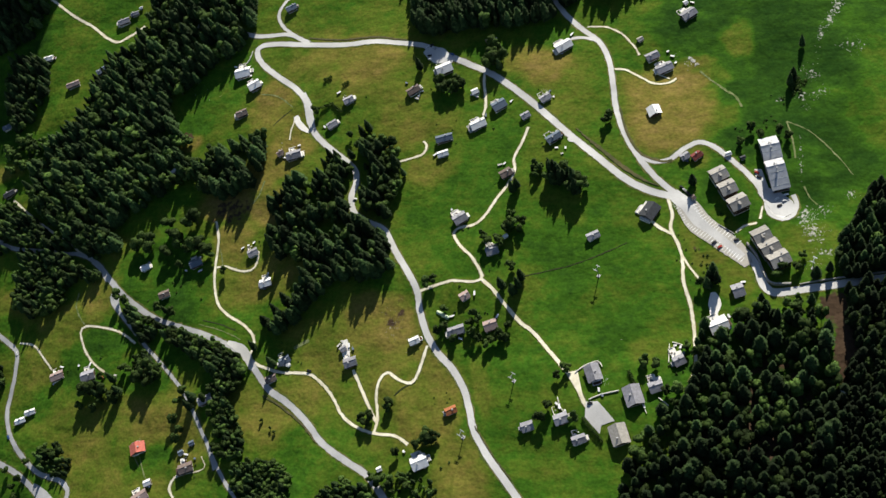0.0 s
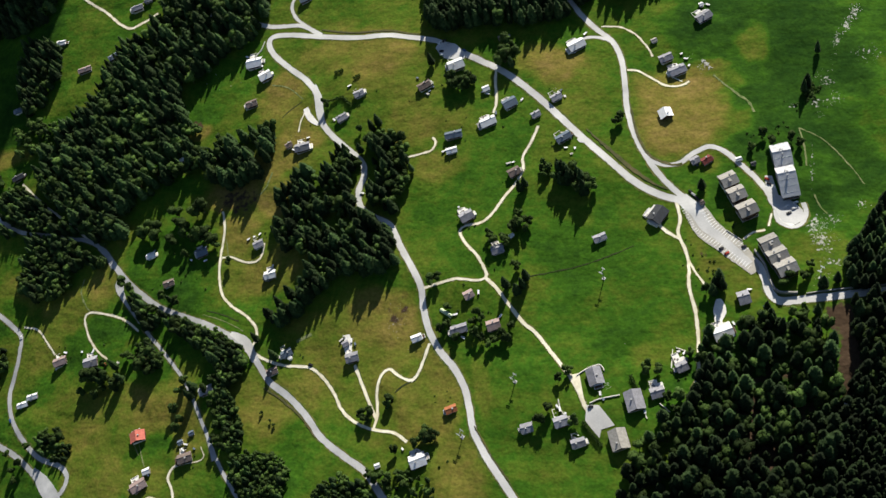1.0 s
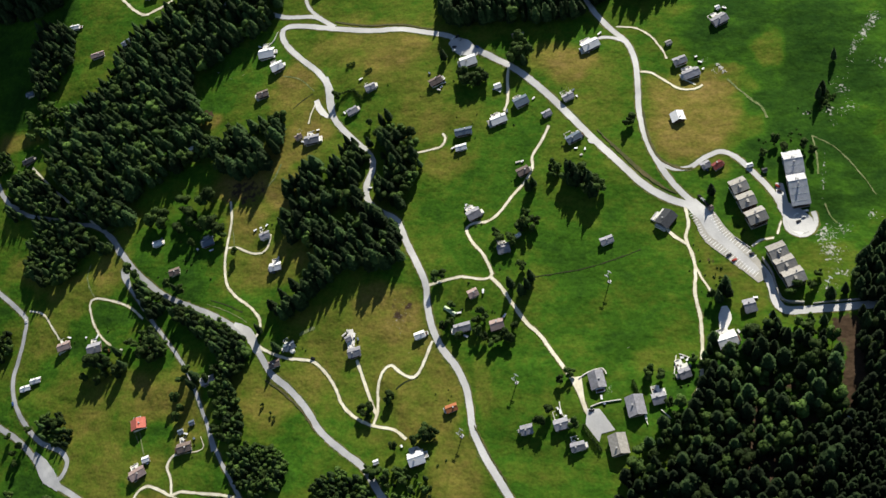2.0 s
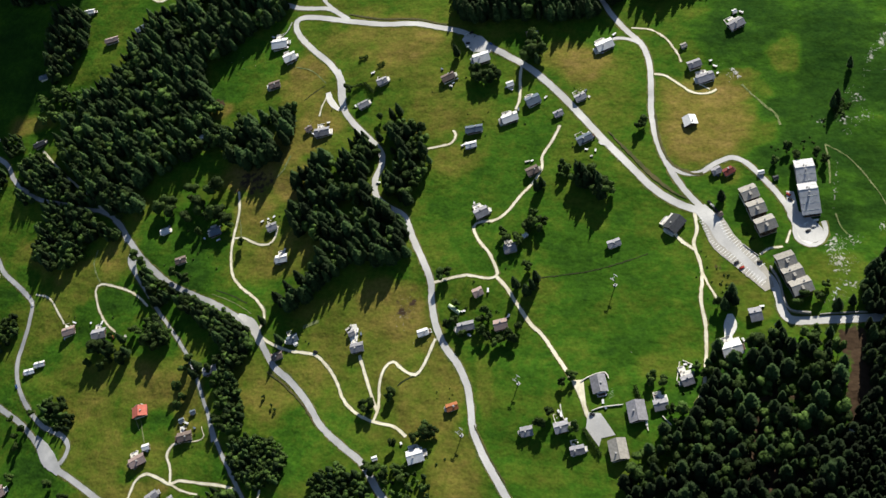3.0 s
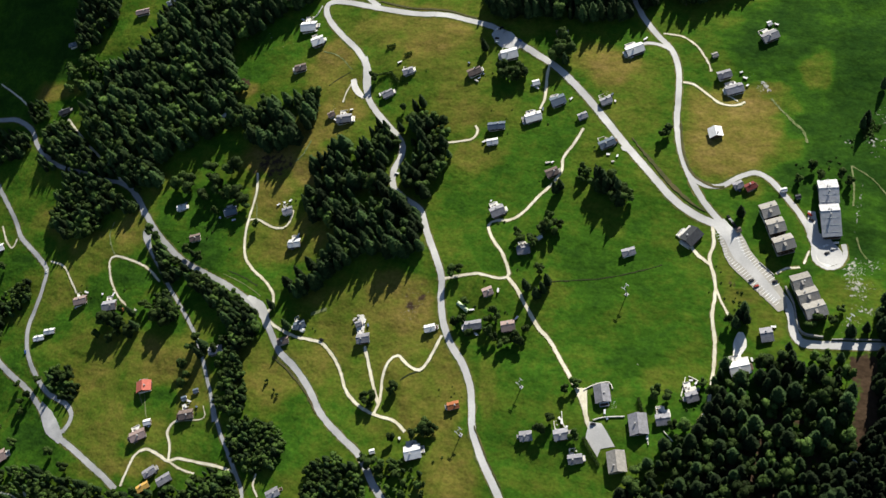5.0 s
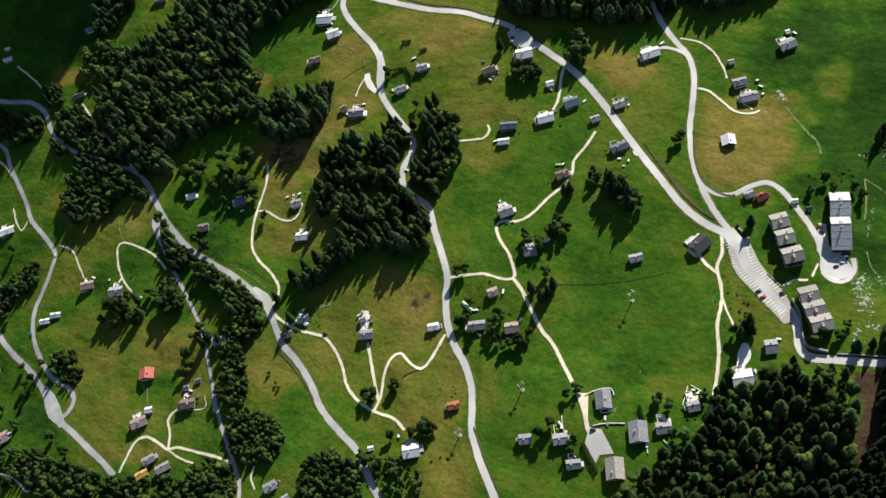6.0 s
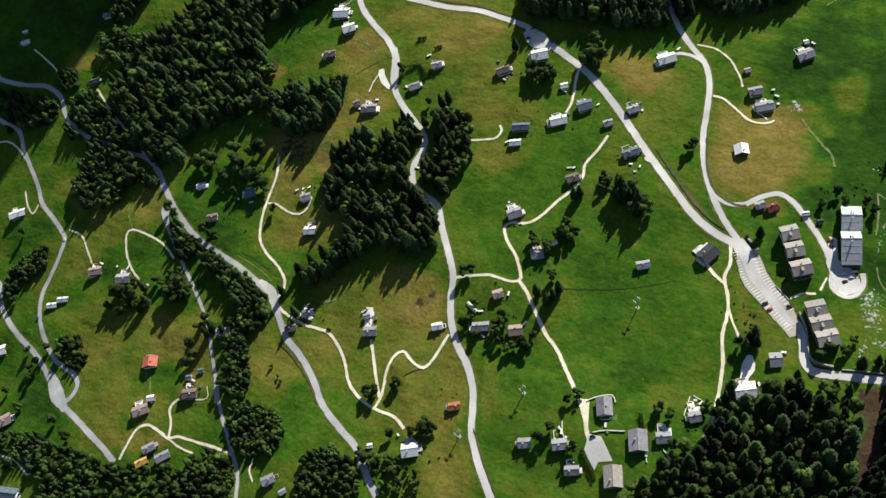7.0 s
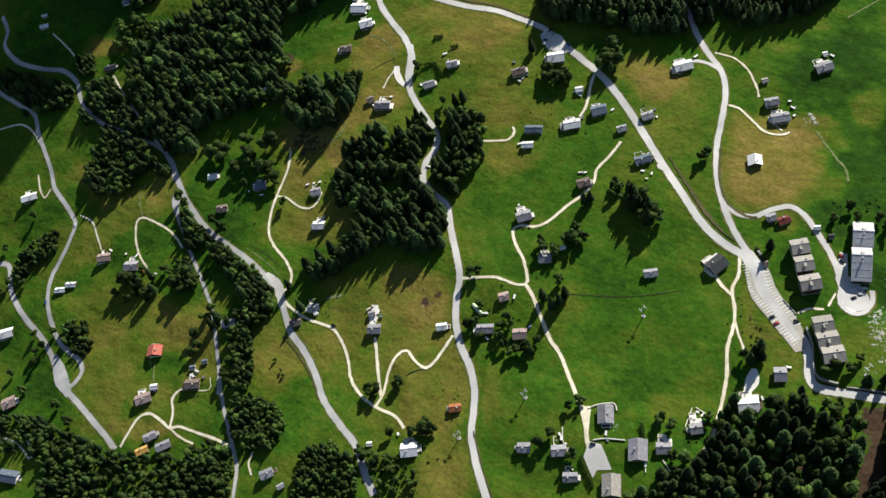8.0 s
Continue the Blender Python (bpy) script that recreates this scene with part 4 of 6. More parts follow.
def rocks(label, spots, seed=5, mat=None):
    """Scattered boulders, all in one."""
    rng = random.Random(seed)
    bm = bmesh.new()
    for x, y, spread, n, size in spots:
        for _ in range(n):
            px, py = rng.gauss(x, spread), rng.gauss(y, spread)
            r = size * rng.uniform(0.4, 1.2)
            made = bmesh.ops.create_icosphere(bm, subdivisions=1, radius=r, matrix=Matrix.Translation((px, py, float(land(px, py)) + r * 0.2)))["verts"]
            for v in made:
                v.co += Vector((rng.uniform(-1, 1), rng.uniform(-1, 1), rng.uniform(-0.8, 0.3))) * r * 0.3
                v.co.z = float(land(px, py)) + (v.co.z - float(land(px, py))) * 0.55
    me = bpy.data.meshes.new("boulders")
    bm.to_mesh(me)
    bm.free()
    me.materials.append(mat or SCREE)
    return tagged(new("boulders", me), label, "rocks", kind="stuff")


def car_park(points, width, rows, pitch=2.5):
    """Paved lot with a driving lane and rows of painted bays; rows are lines along the bays' middles."""
    lot = paved_yard(points, width, "wide pale car park with rows of marked bays", BAY_GREY)
    me = bpy.data.meshes.new("bay_line")
    bm = boxed(-2.5, 2.5, -0.22, 0.22, 0, 0.04)
    bm.to_mesh(me)
    bm.free()
    me.materials.append(PAINT)
    for row in rows:
        line = smooth_line(row, pitch)
        tan = np.gradient(line, axis=0)
        for c, t in zip(line, tan):
            ob = new("bay_line", me)
            ob.parent = lot
            ob.matrix_basis = pose(c[0], c[1], float(land(*c)) + 0.42, 0, 0, math.degrees(math.atan2(t[1], t[0])) + 90)
    return lot


TUNNEL = material("pale_green_film", (0.52, 0.62, 0.42), 0.4, 0.1, 3, None, 0.6, 0)


def polytunnel(x, y, turn, length, width):
    """Long arched greenhouse: film skin, end frames and hoops."""
    top = new("polytunnel")
    tagged(top, "pale green polytunnel greenhouse in a garden", "greenhouse")
    top.matrix_basis = pose(x, y, float(land(x, y)), 0, 0, turn)
    verts, faces = [], []
    n, r = 10, width / 2
    for sx in (-1, 1):
        for i in range(n + 1):
            a = math.pi * i / n
            verts.append((sx * length / 2, r * math.cos(a), -0.4 + (r + 0.4) * math.sin(a)))
    faces += [(i, i + 1, n + 2 + i, n + 1 + i) for i in range(n)]
    faces += [tuple(range(n, -1, -1)), tuple(range(n + 1, 2 * n + 2))]
    mesh_object("film", verts, faces, TUNNEL, top, smooth=False)
    for k in range(4):
        px = (k / 3 - 0.5) * length
        hoop = [(px + o, (r + 0.05) * math.cos(math.pi * i / n), -0.4 + (r + 0.46) * math.sin(math.pi * i / n)) for o in (-0.06, 0.06) for i in range(n + 1)]
        mesh_object("hoop", hoop, [(i, i + 1, n + 2 + i, n + 1 + i) for i in range(n)], METAL, top)
    return top


def tank(x, y, r, tall):
    top = new("water_tank")
    tagged(top, "round white water tank beside the track", "tank")
    top.matrix_basis = pose(x, y, float(land(x, y)), 0, 0, 0)
    part("shell", tube(r, r, -0.5, tall, 20), PLASTER, top)
    part("lid", tube(r + 0.1, r * 0.3, tall, tall + 0.5, 20), ROOFS["white"], top)
    part("hatch", tube(0.4, 0.4, tall + 0.4, tall + 0.7, 10), METAL, top)
    return top


def excavator(x, y, turn):
    """Small tracked digger: two tracks, turntable body, cab, boom, dipper and bucket."""
    top = new("excavator")
    tagged(top, "red-orange tracked excavator at the end of a track", "excavator")
    top.matrix_basis = pose(x, y, float(land(x, y)), 0, 0, turn)
    for b in (-1.1, 1.1):
        part("crawler", boxed(-1.8, 1.8, b - 0.35, b + 0.35, -0.1, 0.8, 0.2), RUBBER, top)
    part("body", boxed(-1.9, 0.9, -1.25, 1.25, 0.9, 2.1, 0.15), ROOFS["orange"], top)
    cab = part("cab", boxed(0.0, 1.5, 0.2, 1.25, 1.0, 2.9, 0.1), ROOFS["orange"], top)
    part("pane", boxed(1.45, 1.54, 0.35, 1.1, 1.8, 2.7), WINDOW, cab)
    for name, a, b, r in (("boom", (0.8, -0.4, 1.6), (3.6, -0.4, 3.6), 0.28), ("dipper", (3.6, -0.4, 3.6), (5.0, -0.4, 1.4), 0.2)):
        bm = boxed(-r, r, -r, r, 0, (Vector(b) - Vector(a)).length)
        bmesh.ops.transform(bm, verts=bm.verts, matrix=Matrix.Translation(a) @ (Vector(b) - Vector(a)).to_track_quat("Z", "Y").to_matrix().to_4x4())
        part(name, bm, ROOFS["orange"], top)
    part("bucket", boxed(4.5, 5.3, -0.9, 0.1, 0.6, 1.4, 0.12), METAL, top)
    return top

# ---- roads and tracks ----
asphalt_road([(-51.8, 245.5), (-70.0, 252.9), (-97.5, 258.0), (-122.3, 261.5), (-159.6, 261.5), (-194.4, 263.9), (-233.9, 268.1), (-249.4, 266.2), (-250.7, 256.6), (-239.2, 241.7), (-218.4, 225.6), (-198.8, 212.2), (-182.1, 194.0), (-174.3, 173.5), (-164.1, 155.0), (-142.5, 136.1), (-125.1, 123.1), (-115.0, 112.2), (-112.6, 99.6), (-114.4, 84.5), (-107.7, 67.3), (-92.6, 57.6), (-76.1, 49.8), (-61.7, 28.3), (-46.1, 6.8), (-34.8, -11.3), (-30.0, -28.4), (-20.8, -50.0), (-8.3, -67.4), (7.3, -82.5), (19.8, -100.8), (27.3, -120.1), (33.1, -135.4), (48.1, -156.8), (61.0, -171.7), (73.9, -186.8), (84.5, -200.8)], 5.74)
asphalt_road([(-220.1, 331.3), (-231.2, 319.7), (-235.7, 305.8), (-228.8, 291.0), (-213.0, 277.9), (-193.0, 266.6)], 3.44)
asphalt_road([(-195.0, 266.7), (-218.3, 278.4), (-239.7, 279.4), (-259.3, 280.5), (-294.1, 290.6), (-329.4, 296.8)], 4.51)
asphalt_road([(-42.6, 240.2), (-18.6, 228.8), (0.5, 218.9), (23.2, 202.8), (47.5, 180.7), (67.8, 161.1), (87.3, 142.5), (114.7, 116.4), (135.7, 96.7), (155.5, 84.0), (179.4, 75.3)], 6.15)
asphalt_road([(46.8, 319.3), (59.8, 300.3), (71.3, 283.1), (87.4, 265.3), (105.0, 247.9), (115.4, 226.5), (121.7, 196.3), (125.8, 171.2), (135.2, 142.4), (149.1, 115.7), (167.0, 92.3), (186.5, 73.5)], 4.92)
asphalt_road([(106.1, 247.1), (93.9, 253.1), (80.3, 254.4), (74.7, 250.7)], 3.28)
asphalt_road([(149.1, 115.7), (163.8, 110.8), (176.5, 112.8), (187.1, 122.7), (199.6, 129.1), (211.5, 124.5), (224.6, 112.3), (238.5, 97.9), (248.4, 83.7), (254.6, 69.9)], 4.51)
asphalt_road([(254.6, 69.9), (257.2, 57.9), (267.2, 52.3), (274.6, 55.6), (278.2, 67.1), (275.7, 76.2)], 3.69)
asphalt_road([(234.7, 24.9), (243.5, 15.8), (249.1, 3.4), (252.9, -8.4), (260.5, -14.8), (277.0, -13.3), (295.4, -11.1), (315.7, -7.4), (341.0, -2.9), (373.5, 3.9)], 6.56)
asphalt_road([(-392.9, 31.7), (-381.6, 24.0), (-356.2, 2.2), (-335.3, -13.0), (-304.1, -30.5), (-275.8, -39.8), (-240.9, -49.8), (-214.1, -60.1), (-191.5, -70.5), (-175.7, -87.2), (-161.8, -101.2), (-140.6, -113.3), (-120.3, -128.6), (-99.6, -148.3), (-75.6, -162.4), (-56.2, -172.3), (-45.0, -182.0), (-35.3, -192.4), (-21.4, -204.1)], 5.58, "darker old asphalt road along the lower slope", OLD_ASPHALT)
asphalt_road([(-367.8, 8.7), (-389.1, 29.6), (-412.3, 39.4), (-431.2, 40.8), (-467.3, 46.1), (-502.3, 50.1), (-527.6, 60.2)], 4.1, "darker old asphalt road along the lower slope", OLD_ASPHALT)
gravel_track([(-400, 36), (-412.3, 41.4), (-425.3, 50.1), (-455.3, 66.2), (-481.7, 81.4), (-508.8, 99.3), (-516, 104)], 2.29, "shaded gravel track at the edge of the forest")
asphalt_road([(-355.8, 1.0), (-357.2, -11.6), (-344.3, -25.1), (-326.9, -39.8), (-306.2, -57.6), (-289.6, -70.3), (-272.0, -84.4), (-254.1, -99.7), (-237.3, -117.4), (-222.4, -138.1), (-211.2, -152.8), (-199.4, -173.2)], 3.12, "darker old asphalt road along the lower slope", OLD_ASPHALT)
asphalt_road([(-210.6, -153.2), (-195.9, -173.0), (-177.1, -193.4), (-159.7, -210.1), (-145.5, -225.1), (-135.0, -248.4), (-125.8, -267.3)], 3.28, "darker old asphalt road along the lower slope", OLD_ASPHALT)
asphalt_road([(-726.8, 148.6), (-707.8, 133.0), (-699.0, 113.8), (-663.8, 97.3), (-623.5, 94.5), (-588.3, 97.0), (-560.8, 87.6), (-544.5, 71.7), (-527.6, 60.2), (-514, 54.5)], 4.92, "darker old asphalt road along the lower slope", OLD_ASPHALT)
asphalt_road([(-697.4, 66.6), (-670.2, 58.6), (-619.3, 46.1), (-594.9, 39.9), (-577.5, 22.5), (-557.8, 6.1), (-533.0, -13.3), (-513.9, -31.6), (-489.7, -44.3), (-469.3, -55.8), (-460.7, -63.9), (-456.8, -82.4), (-455.7, -104.1), (-455.6, -119.7), (-448.1, -137.0), (-434.5, -152.8), (-417.7, -166.6), (-394.8, -179.8), (-365.7, -186.9), (-352.3, -196.5), (-353.9, -211.1), (-365.4, -215.2)], 4.59, "darker old asphalt road along the lower slope", OLD_ASPHALT)
asphalt_road([(-545.8, -127.1), (-524.2, -121.3), (-501.6, -143.0), (-478.1, -158.2), (-454.2, -169.0), (-423.7, -180.0), (-394.6, -196.2), (-368.4, -213.6), (-339.0, -223.0), (-313.6, -232.1), (-290.0, -240.6), (-271.0, -248.5)], 5.25, "darker old asphalt road along the lower slope", OLD_ASPHALT)

gravel_track([(92.6, 267.5), (109.0, 265.5), (125.5, 255.8), (137.8, 240.7), (143.5, 230.3)], 1.57)
gravel_track([(121.9, 214.2), (130.6, 214.4), (143.7, 206.6), (158.4, 196.8), (170.9, 197.0), (177.6, 202.2)], 1.95)
gravel_track([(175.7, 74.6), (180.1, 57.7), (179.3, 44.1), (185.8, 29.5), (190.0, 13.5), (191.7, -6.3), (197.5, -25.7), (200.7, -45.1), (202.8, -68.9), (202.9, -82.2), (199.9, -93.2)], 2.60)
gravel_track([(160.8, 54.7), (170.6, 44.8), (180.9, 39.2)], 2.60)
gravel_track([(188.9, 20.1), (196.5, 6.6), (204.8, -4.3)], 1.69)
gravel_track([(47.7, 152.5), (43.9, 137.9), (37.7, 120.5), (39.6, 108.5), (35.4, 94.0), (26.7, 79.6), (18.6, 62.3), (9.4, 52.9), (-3.5, 50.2), (-9.0, 44.7), (-1.8, 32.5), (11.5, 19.5), (20.6, 6.2), (22.0, -1.2), (11.8, -3.9), (-3.4, -3.0), (-15.9, -6.4), (-32.6, -11.9)], 2.47)
gravel_track([(22.0, -1.2), (32.5, -9.7), (43.8, -22.7), (60.1, -40.2), (73.2, -50.5), (89.3, -68.4), (102.4, -83.5), (111.7, -95.6), (118.0, -107.2), (124.1, -117.5)], 2.87)
gravel_track([(-316.5, -56.2), (-339.1, -44.0), (-361.9, -39.0), (-381.3, -37.5), (-385.6, -44.2), (-376.3, -60.2), (-361.9, -74.5), (-343.8, -84.8)], 1.95)
gravel_track([(-255.6, 66.7), (-248.2, 46.5), (-246.4, 26.3), (-242.8, 3.1), (-234.6, -17.2), (-223.0, -28.5), (-201.3, -40.7), (-188.0, -51.9), (-185.4, -64.1), (-189.5, -71.5)], 2.34)
gravel_track([(-243.8, 18.1), (-234.4, 19.2), (-217.7, 13.9), (-206.1, 15.0), (-201.7, 22.4), (-202.2, 33.8)], 1.95)
gravel_track([(-187.9, -73.7), (-171.9, -81.0), (-151.7, -85.6), (-126.7, -86.3), (-111.4, -95.2), (-98.0, -107.9), (-86.6, -123.1), (-70.1, -134.0), (-52.3, -138.9), (-34.6, -140.2), (-22.7, -146.8)], 2.47)
gravel_track([(-54.0, -137.9), (-53.4, -125.1), (-57.6, -105.8), (-56.9, -91.8), (-50.8, -85.6), (-39.9, -91.6), (-28.2, -94.0), (-22.9, -82.5), (-18.8, -61.0)], 2.34)
gravel_track([(-83.7, -82.8), (-72.5, -100.5), (-61.3, -118.0), (-53.7, -129.0)], 2.60)
gravel_track([(-635.9, 15.4), (-610.5, 26.2), (-590.3, 23.7), (-569.1, 12.5)], 1.95)
gravel_track([(-266.9, -245.1), (-266.6, -233.4), (-264.9, -216.4), (-256.3, -209.2), (-241.8, -211.3), (-229.9, -214.3), (-222.7, -210.3), (-204.0, -209.4), (-184.8, -208.7), (-159.7, -210.1)], 2.34)
gravel_track([(-229.9, -214.3), (-234.9, -200.8), (-242.4, -190.3), (-239.3, -181.3), (-228.8, -176.6)], 2.22)
gravel_track([(-229.9, -214.3), (-214.3, -218.2), (-199.9, -219.0)], 1.69)
gravel_track([(-531.2, 348.7), (-494.5, 324.0), (-466.7, 309.7), (-443.7, 293.1), (-427.8, 287.1), (-415.5, 294.0), (-399.1, 305.8)], 2.74)
gravel_track([(-632.2, 138.0), (-600.1, 125.1), (-572.7, 111.1)], 1.57)
gravel_track([(-78.3, 121.0), (-60.4, 125.2), (-49.8, 129.5), (-48.4, 138.2), (-51.9, 143.3)], 1.95)
gravel_track([(-1.9, 220.4), (-0.7, 204.5), (3.8, 181.6), (2.5, 169.0)], 2.34)
gravel_track([(-172.1, 158.7), (-181.2, 165.8), (-189.2, 173.6)], 2.93)
gravel_track([(-190.2, 172.3), (-191.8, 162.0), (-192.2, 150.9)], 1.43)
gravel_track([(-411.5, -276.9), (-380.5, -277.3), (-357.4, -284.4), (-357.6, -277.9), (-371.4, -271.0)], 1.69)
gravel_track([(-411.6, -80.0), (-424.4, -68.8), (-442.0, -55.0), (-461.5, -52.1)], 1.69)
gravel_track([(-518.5, -33.9), (-520.3, -44.0), (-531.8, -38.2), (-547.6, -22.0)], 1.69)
gravel_track([(171.9, 201.8), (159.0, 208.7)], 1.30)
gravel_track([(247.6, 48.3), (238.0, 45.6), (231.1, 39.2)], 1.69)
gravel_track([(249.8, 52.2), (252.0, 64.7)], 1.57)
gravel_track([(-128.7, -225.9), (-137.1, -217.5), (-138.4, -207.8)], 1.57)
gravel_track([(-229.9, -178.0), (-210.6, -172.1), (-215.5, -161.8)], 0.78)
trail([(271.1, 149.5), (285.9, 141.7), (299.1, 129.7), (314.0, 110.1), (322.0, 95.4)], 1.0)
trail([(271.1, 149.5), (275.5, 131.8), (277.9, 111.7)], 1.4)
trail([(189.7, 334.3), (202.1, 351.6), (214.5, 369.6)], 1.4)
trail([(-295.3, -154.2), (-278.5, -173.4)], 0.8)
trail([(-237.7, 20.4), (-244.5, 37.8)], 1.0)
trail([(284.1, 84.0), (287.9, 74.6), (294.1, 66.3)], 0.9)
trail([(53.7, -0.5), (74.7, 5.7), (98.1, 12.2), (121.5, 20.7), (144.3, 31.8)], 0.9, DARK_STRIP, "shallow dark ditch through the grass")
trail([(197.9, 209.0), (209.9, 196.4), (221.6, 185.3), (229.3, 178.4), (234.4, 166.8)], 1.8, WORN, "pale worn cattle track over the dry field")
trail([(-248.3, -40.0), (-229.6, -44.2), (-209.6, -51.0), (-200.2, -55.7)], 1.0, WORN, "grassy terrace edge above the road")
trail([(-245.6, -35.7), (-226.6, -39.7), (-208.1, -45.7)], 0.9, DARK_STRIP, "dark line below a grassy terrace edge")
trail([(-145.0, -62.9), (-138.7, -59.4), (-131.0, -56.1)], 3.0, WORN, "pale strip of cut hay")
trail([(-281.7, -162.8), (-275.5, -173.5), (-269.0, -183.1)], 1.1, WORN, "trodden path between two chalets")
trail([(-41.1, -105.9), (-37.7, -101.9), (-31.6, -97.2), (-24.8, -93.3)], 1.3, DARK_STRIP, "dark line beside the gravel track")
trail([(-401.3, -1.7), (-400.4, -15.5), (-390.8, -28.6), (-382.9, -36.3)], 1.3, WORN, "light green footpath up the slope")
trail([(-234.4, 206.3), (-216.1, 202.8), (-195.3, 188.4)], 1.1, WORN, "worn track across the dry slope")
trail([(-213.1, 167.1), (-204.3, 177.9), (-196.1, 185.0)], 0.9, DARK_STRIP, "dark line on the dry slope")
trail([(-218.9, 82.6), (-212.2, 91.5), (-209.6, 105.8)], 1.4, WORN, "pale worn edge of the dry pasture")
# Bank ribbon whose dark brown also stands in for shade along the road.
ribbon("bank", [(129.5, 169.7), (137.8, 141.6), (150.3, 119.9), (169.5, 110.7), (178.0, 112.1)], 2.2, EARTH, "earth bank below the dry field, shade painted in its colour", "bank", 0.45, wobble=0.18)
ribbon("bank", [(-194.3, 272.5), (-160.9, 268.0), (-123.5, 267.6), (-86.0, 260.6)], 2.0, EARTH, "dark earth bank above the road", "bank", 0.45, wobble=0.18)
ribbon("bank", [(-166.7, -106.5), (-145.4, -116.9), (-122.2, -132.2), (-104.8, -148.5)], 1.6, EARTH, "dark grassy edge below the road", "bank", 0.45, wobble=0.18)
ribbon("bank", [(32.6, -130.8), (48.3, -151.3), (68.0, -173.2)], 1.2, EARTH, "dry earth edge of the road", "bank", 0.45, wobble=0.18)

car_park([(181.0, 74.5), (187.0, 70.5), (194.4, 61.0), (203.3, 47.3), (219.0, 33.5), (231.5, 22.8), (241.4, 9.9)], [8.0, 17.0, 20.0, 19.0, 18.0, 16.0, 8.0], [[(181.7, 67.9), (188.6, 57.0), (193.5, 48.2), (206.6, 36.4), (221.7, 24.4), (236.4, 14.3)], [(198.3, 65.2), (206.3, 53.3), (217.5, 43.2), (226.7, 36.3), (233.6, 29.9)]])
paved_yard([(179.4, 78.1), (192.4, 64.5), (202.2, 49.6), (220.6, 32.5), (236.5, 16.8)], [11.0, 11.0, 8.0, 7.0, 7.0], "grey driving lane through the car park", ASPHALT, 0.38)
ribbon("bank", [(91.7, 149.9), (113.8, 127.9), (135.0, 107.6), (155.1, 92.2), (167.7, 86.3)], [0.8, 2.6, 3.6, 3.0, 0.8], EARTH, "dark earth bank above the road", "bank", 0.5, wobble=0.25)
paved_yard([(-397.9, -189.9), (-381.7, -202.1), (-369.0, -210.9), (-351.2, -220.6)], [4.0, 13.0, 15.0, 6.0], "wide asphalt fork at the hairpin bend", OLD_ASPHALT)
paved_yard([(-212.8, -57.6), (-197.4, -64.3), (-189.7, -71.6), (-181.5, -83.6)], [3.5, 8.0, 8.5, 4.5], "pale asphalt fork where the lanes meet", ASPHALT)
paved_yard([(-186.8, 204.6), (-178.5, 187.4), (-174.3, 173.5), (-166.8, 156.4)], [4.0, 8.0, 8.0, 3.0], "wide asphalt lay-by beside the road", ASPHALT)
paved_yard([(-364.2, 8.5), (-352.9, -2.1), (-351.3, -13.5), (-342.9, -25.7)], [3.0, 6.5, 6.0, 3.0], "asphalt lay-by at the lane fork", OLD_ASPHALT)
paved_yard([(-64.9, 245.7), (-51.1, 240.2), (-34.8, 233.0)], [6.0, 15.0, 19.0, 12.0, 6.0], "paved village square beside a white-roofed building", ASPHALT)
paved_patch([(121.1, -110.1), (130.6, -109.6), (136.2, -115.4), (144.7, -125.0), (134.6, -128.7), (133.8, -135.2), (128.3, -129.7), (121.5, -122.4)], "grey gravel yard between the large houses", ASPHALT, 0.34)
paved_patch([(105.7, -85.4), (112.4, -83.7), (118.7, -105.4), (118.3, -109.6), (113.7, -100.8)], "pale gravel forecourt beside the track", GRAVEL, 0.3)
paved_yard([(259.9, 72.4), (264.2, 62.6), (269.4, 54.5)], [6.0, 12.0, 14.0, 12.0, 5.0], "pale paved yard below the apartment building")
paved_yard([(214.6, -15.0), (216.1, -25.6), (215.0, -36.4)], [3.0, 9.0, 10.0, 7.0, 4.0], "pale gravel forecourt above the white house")
paved_yard([(-96.2, -55.9), (-93.4, -66.2), (-87.6, -81.4)], [5.0, 8.0, 6.0, 4.0], "pale gravel farm yard")
paved_yard([(-190.0, 177.5), (-184.6, 168.3), (-173.5, 159.4)], [5.0, 7.0, 4.0], "pale gravel lay-by beside the road")
paved_yard([(85.0, 139.4), (94.0, 136.0)], [3.0, 6.0, 5.0, 2.0], "pale forecourt below the blue roof", ASPHALT)
paved_patch([(245.2, 100.5), (251.0, 100.2), (256.4, 82.3), (265.2, 78.9), (275.2, 69.9), (278.1, 60.8), (270.7, 55.0), (260.7, 56.8), (253.3, 69.2), (248.4, 76.7)], "grey asphalt forecourt beside the apartment buildings", ASPHALT, 0.4)

# ---- houses ----
house(-511.7, 269.1, 14, 11.0, 6.8, 3.2, "white")
house(-470.3, 234.9, 23, 15.3, 7.2, 3.9, "pink")
house(-437.9, 250.0, 41, 12.1, 8.1, 3.9, "blue")
house(-425.3, 311.5, 23, 13.6, 8.1, 3.9, "grey")
house(-414.0, 321.1, 23, 9.3, 5.4, 3.2, "grey")
house(-408.3, 328.2, 19, 4.4, 3.6, 2.3, "white")
house(-547.4, 189.4, 25, 9.4, 7.2, 3.2, "blue")
house(-260.8, 233.1, 14, 16.5, 12.5, 3.9, "white", "wood", patio=6.0)
house(-243.2, 215.5, 35, 13.1, 11.1, 4.4, "white", "wood", patio=4.0)
house(-250.5, 183.2, 26, 11.9, 8.6, 3.9, "brown")
house(-220.4, 309.6, 29, 11.7, 8.1, 3.9, "blue", "road")
house(-181.9, 131.3, 17, 15.2, 9.9, 3.9, "grey", "road", patio=4.0)
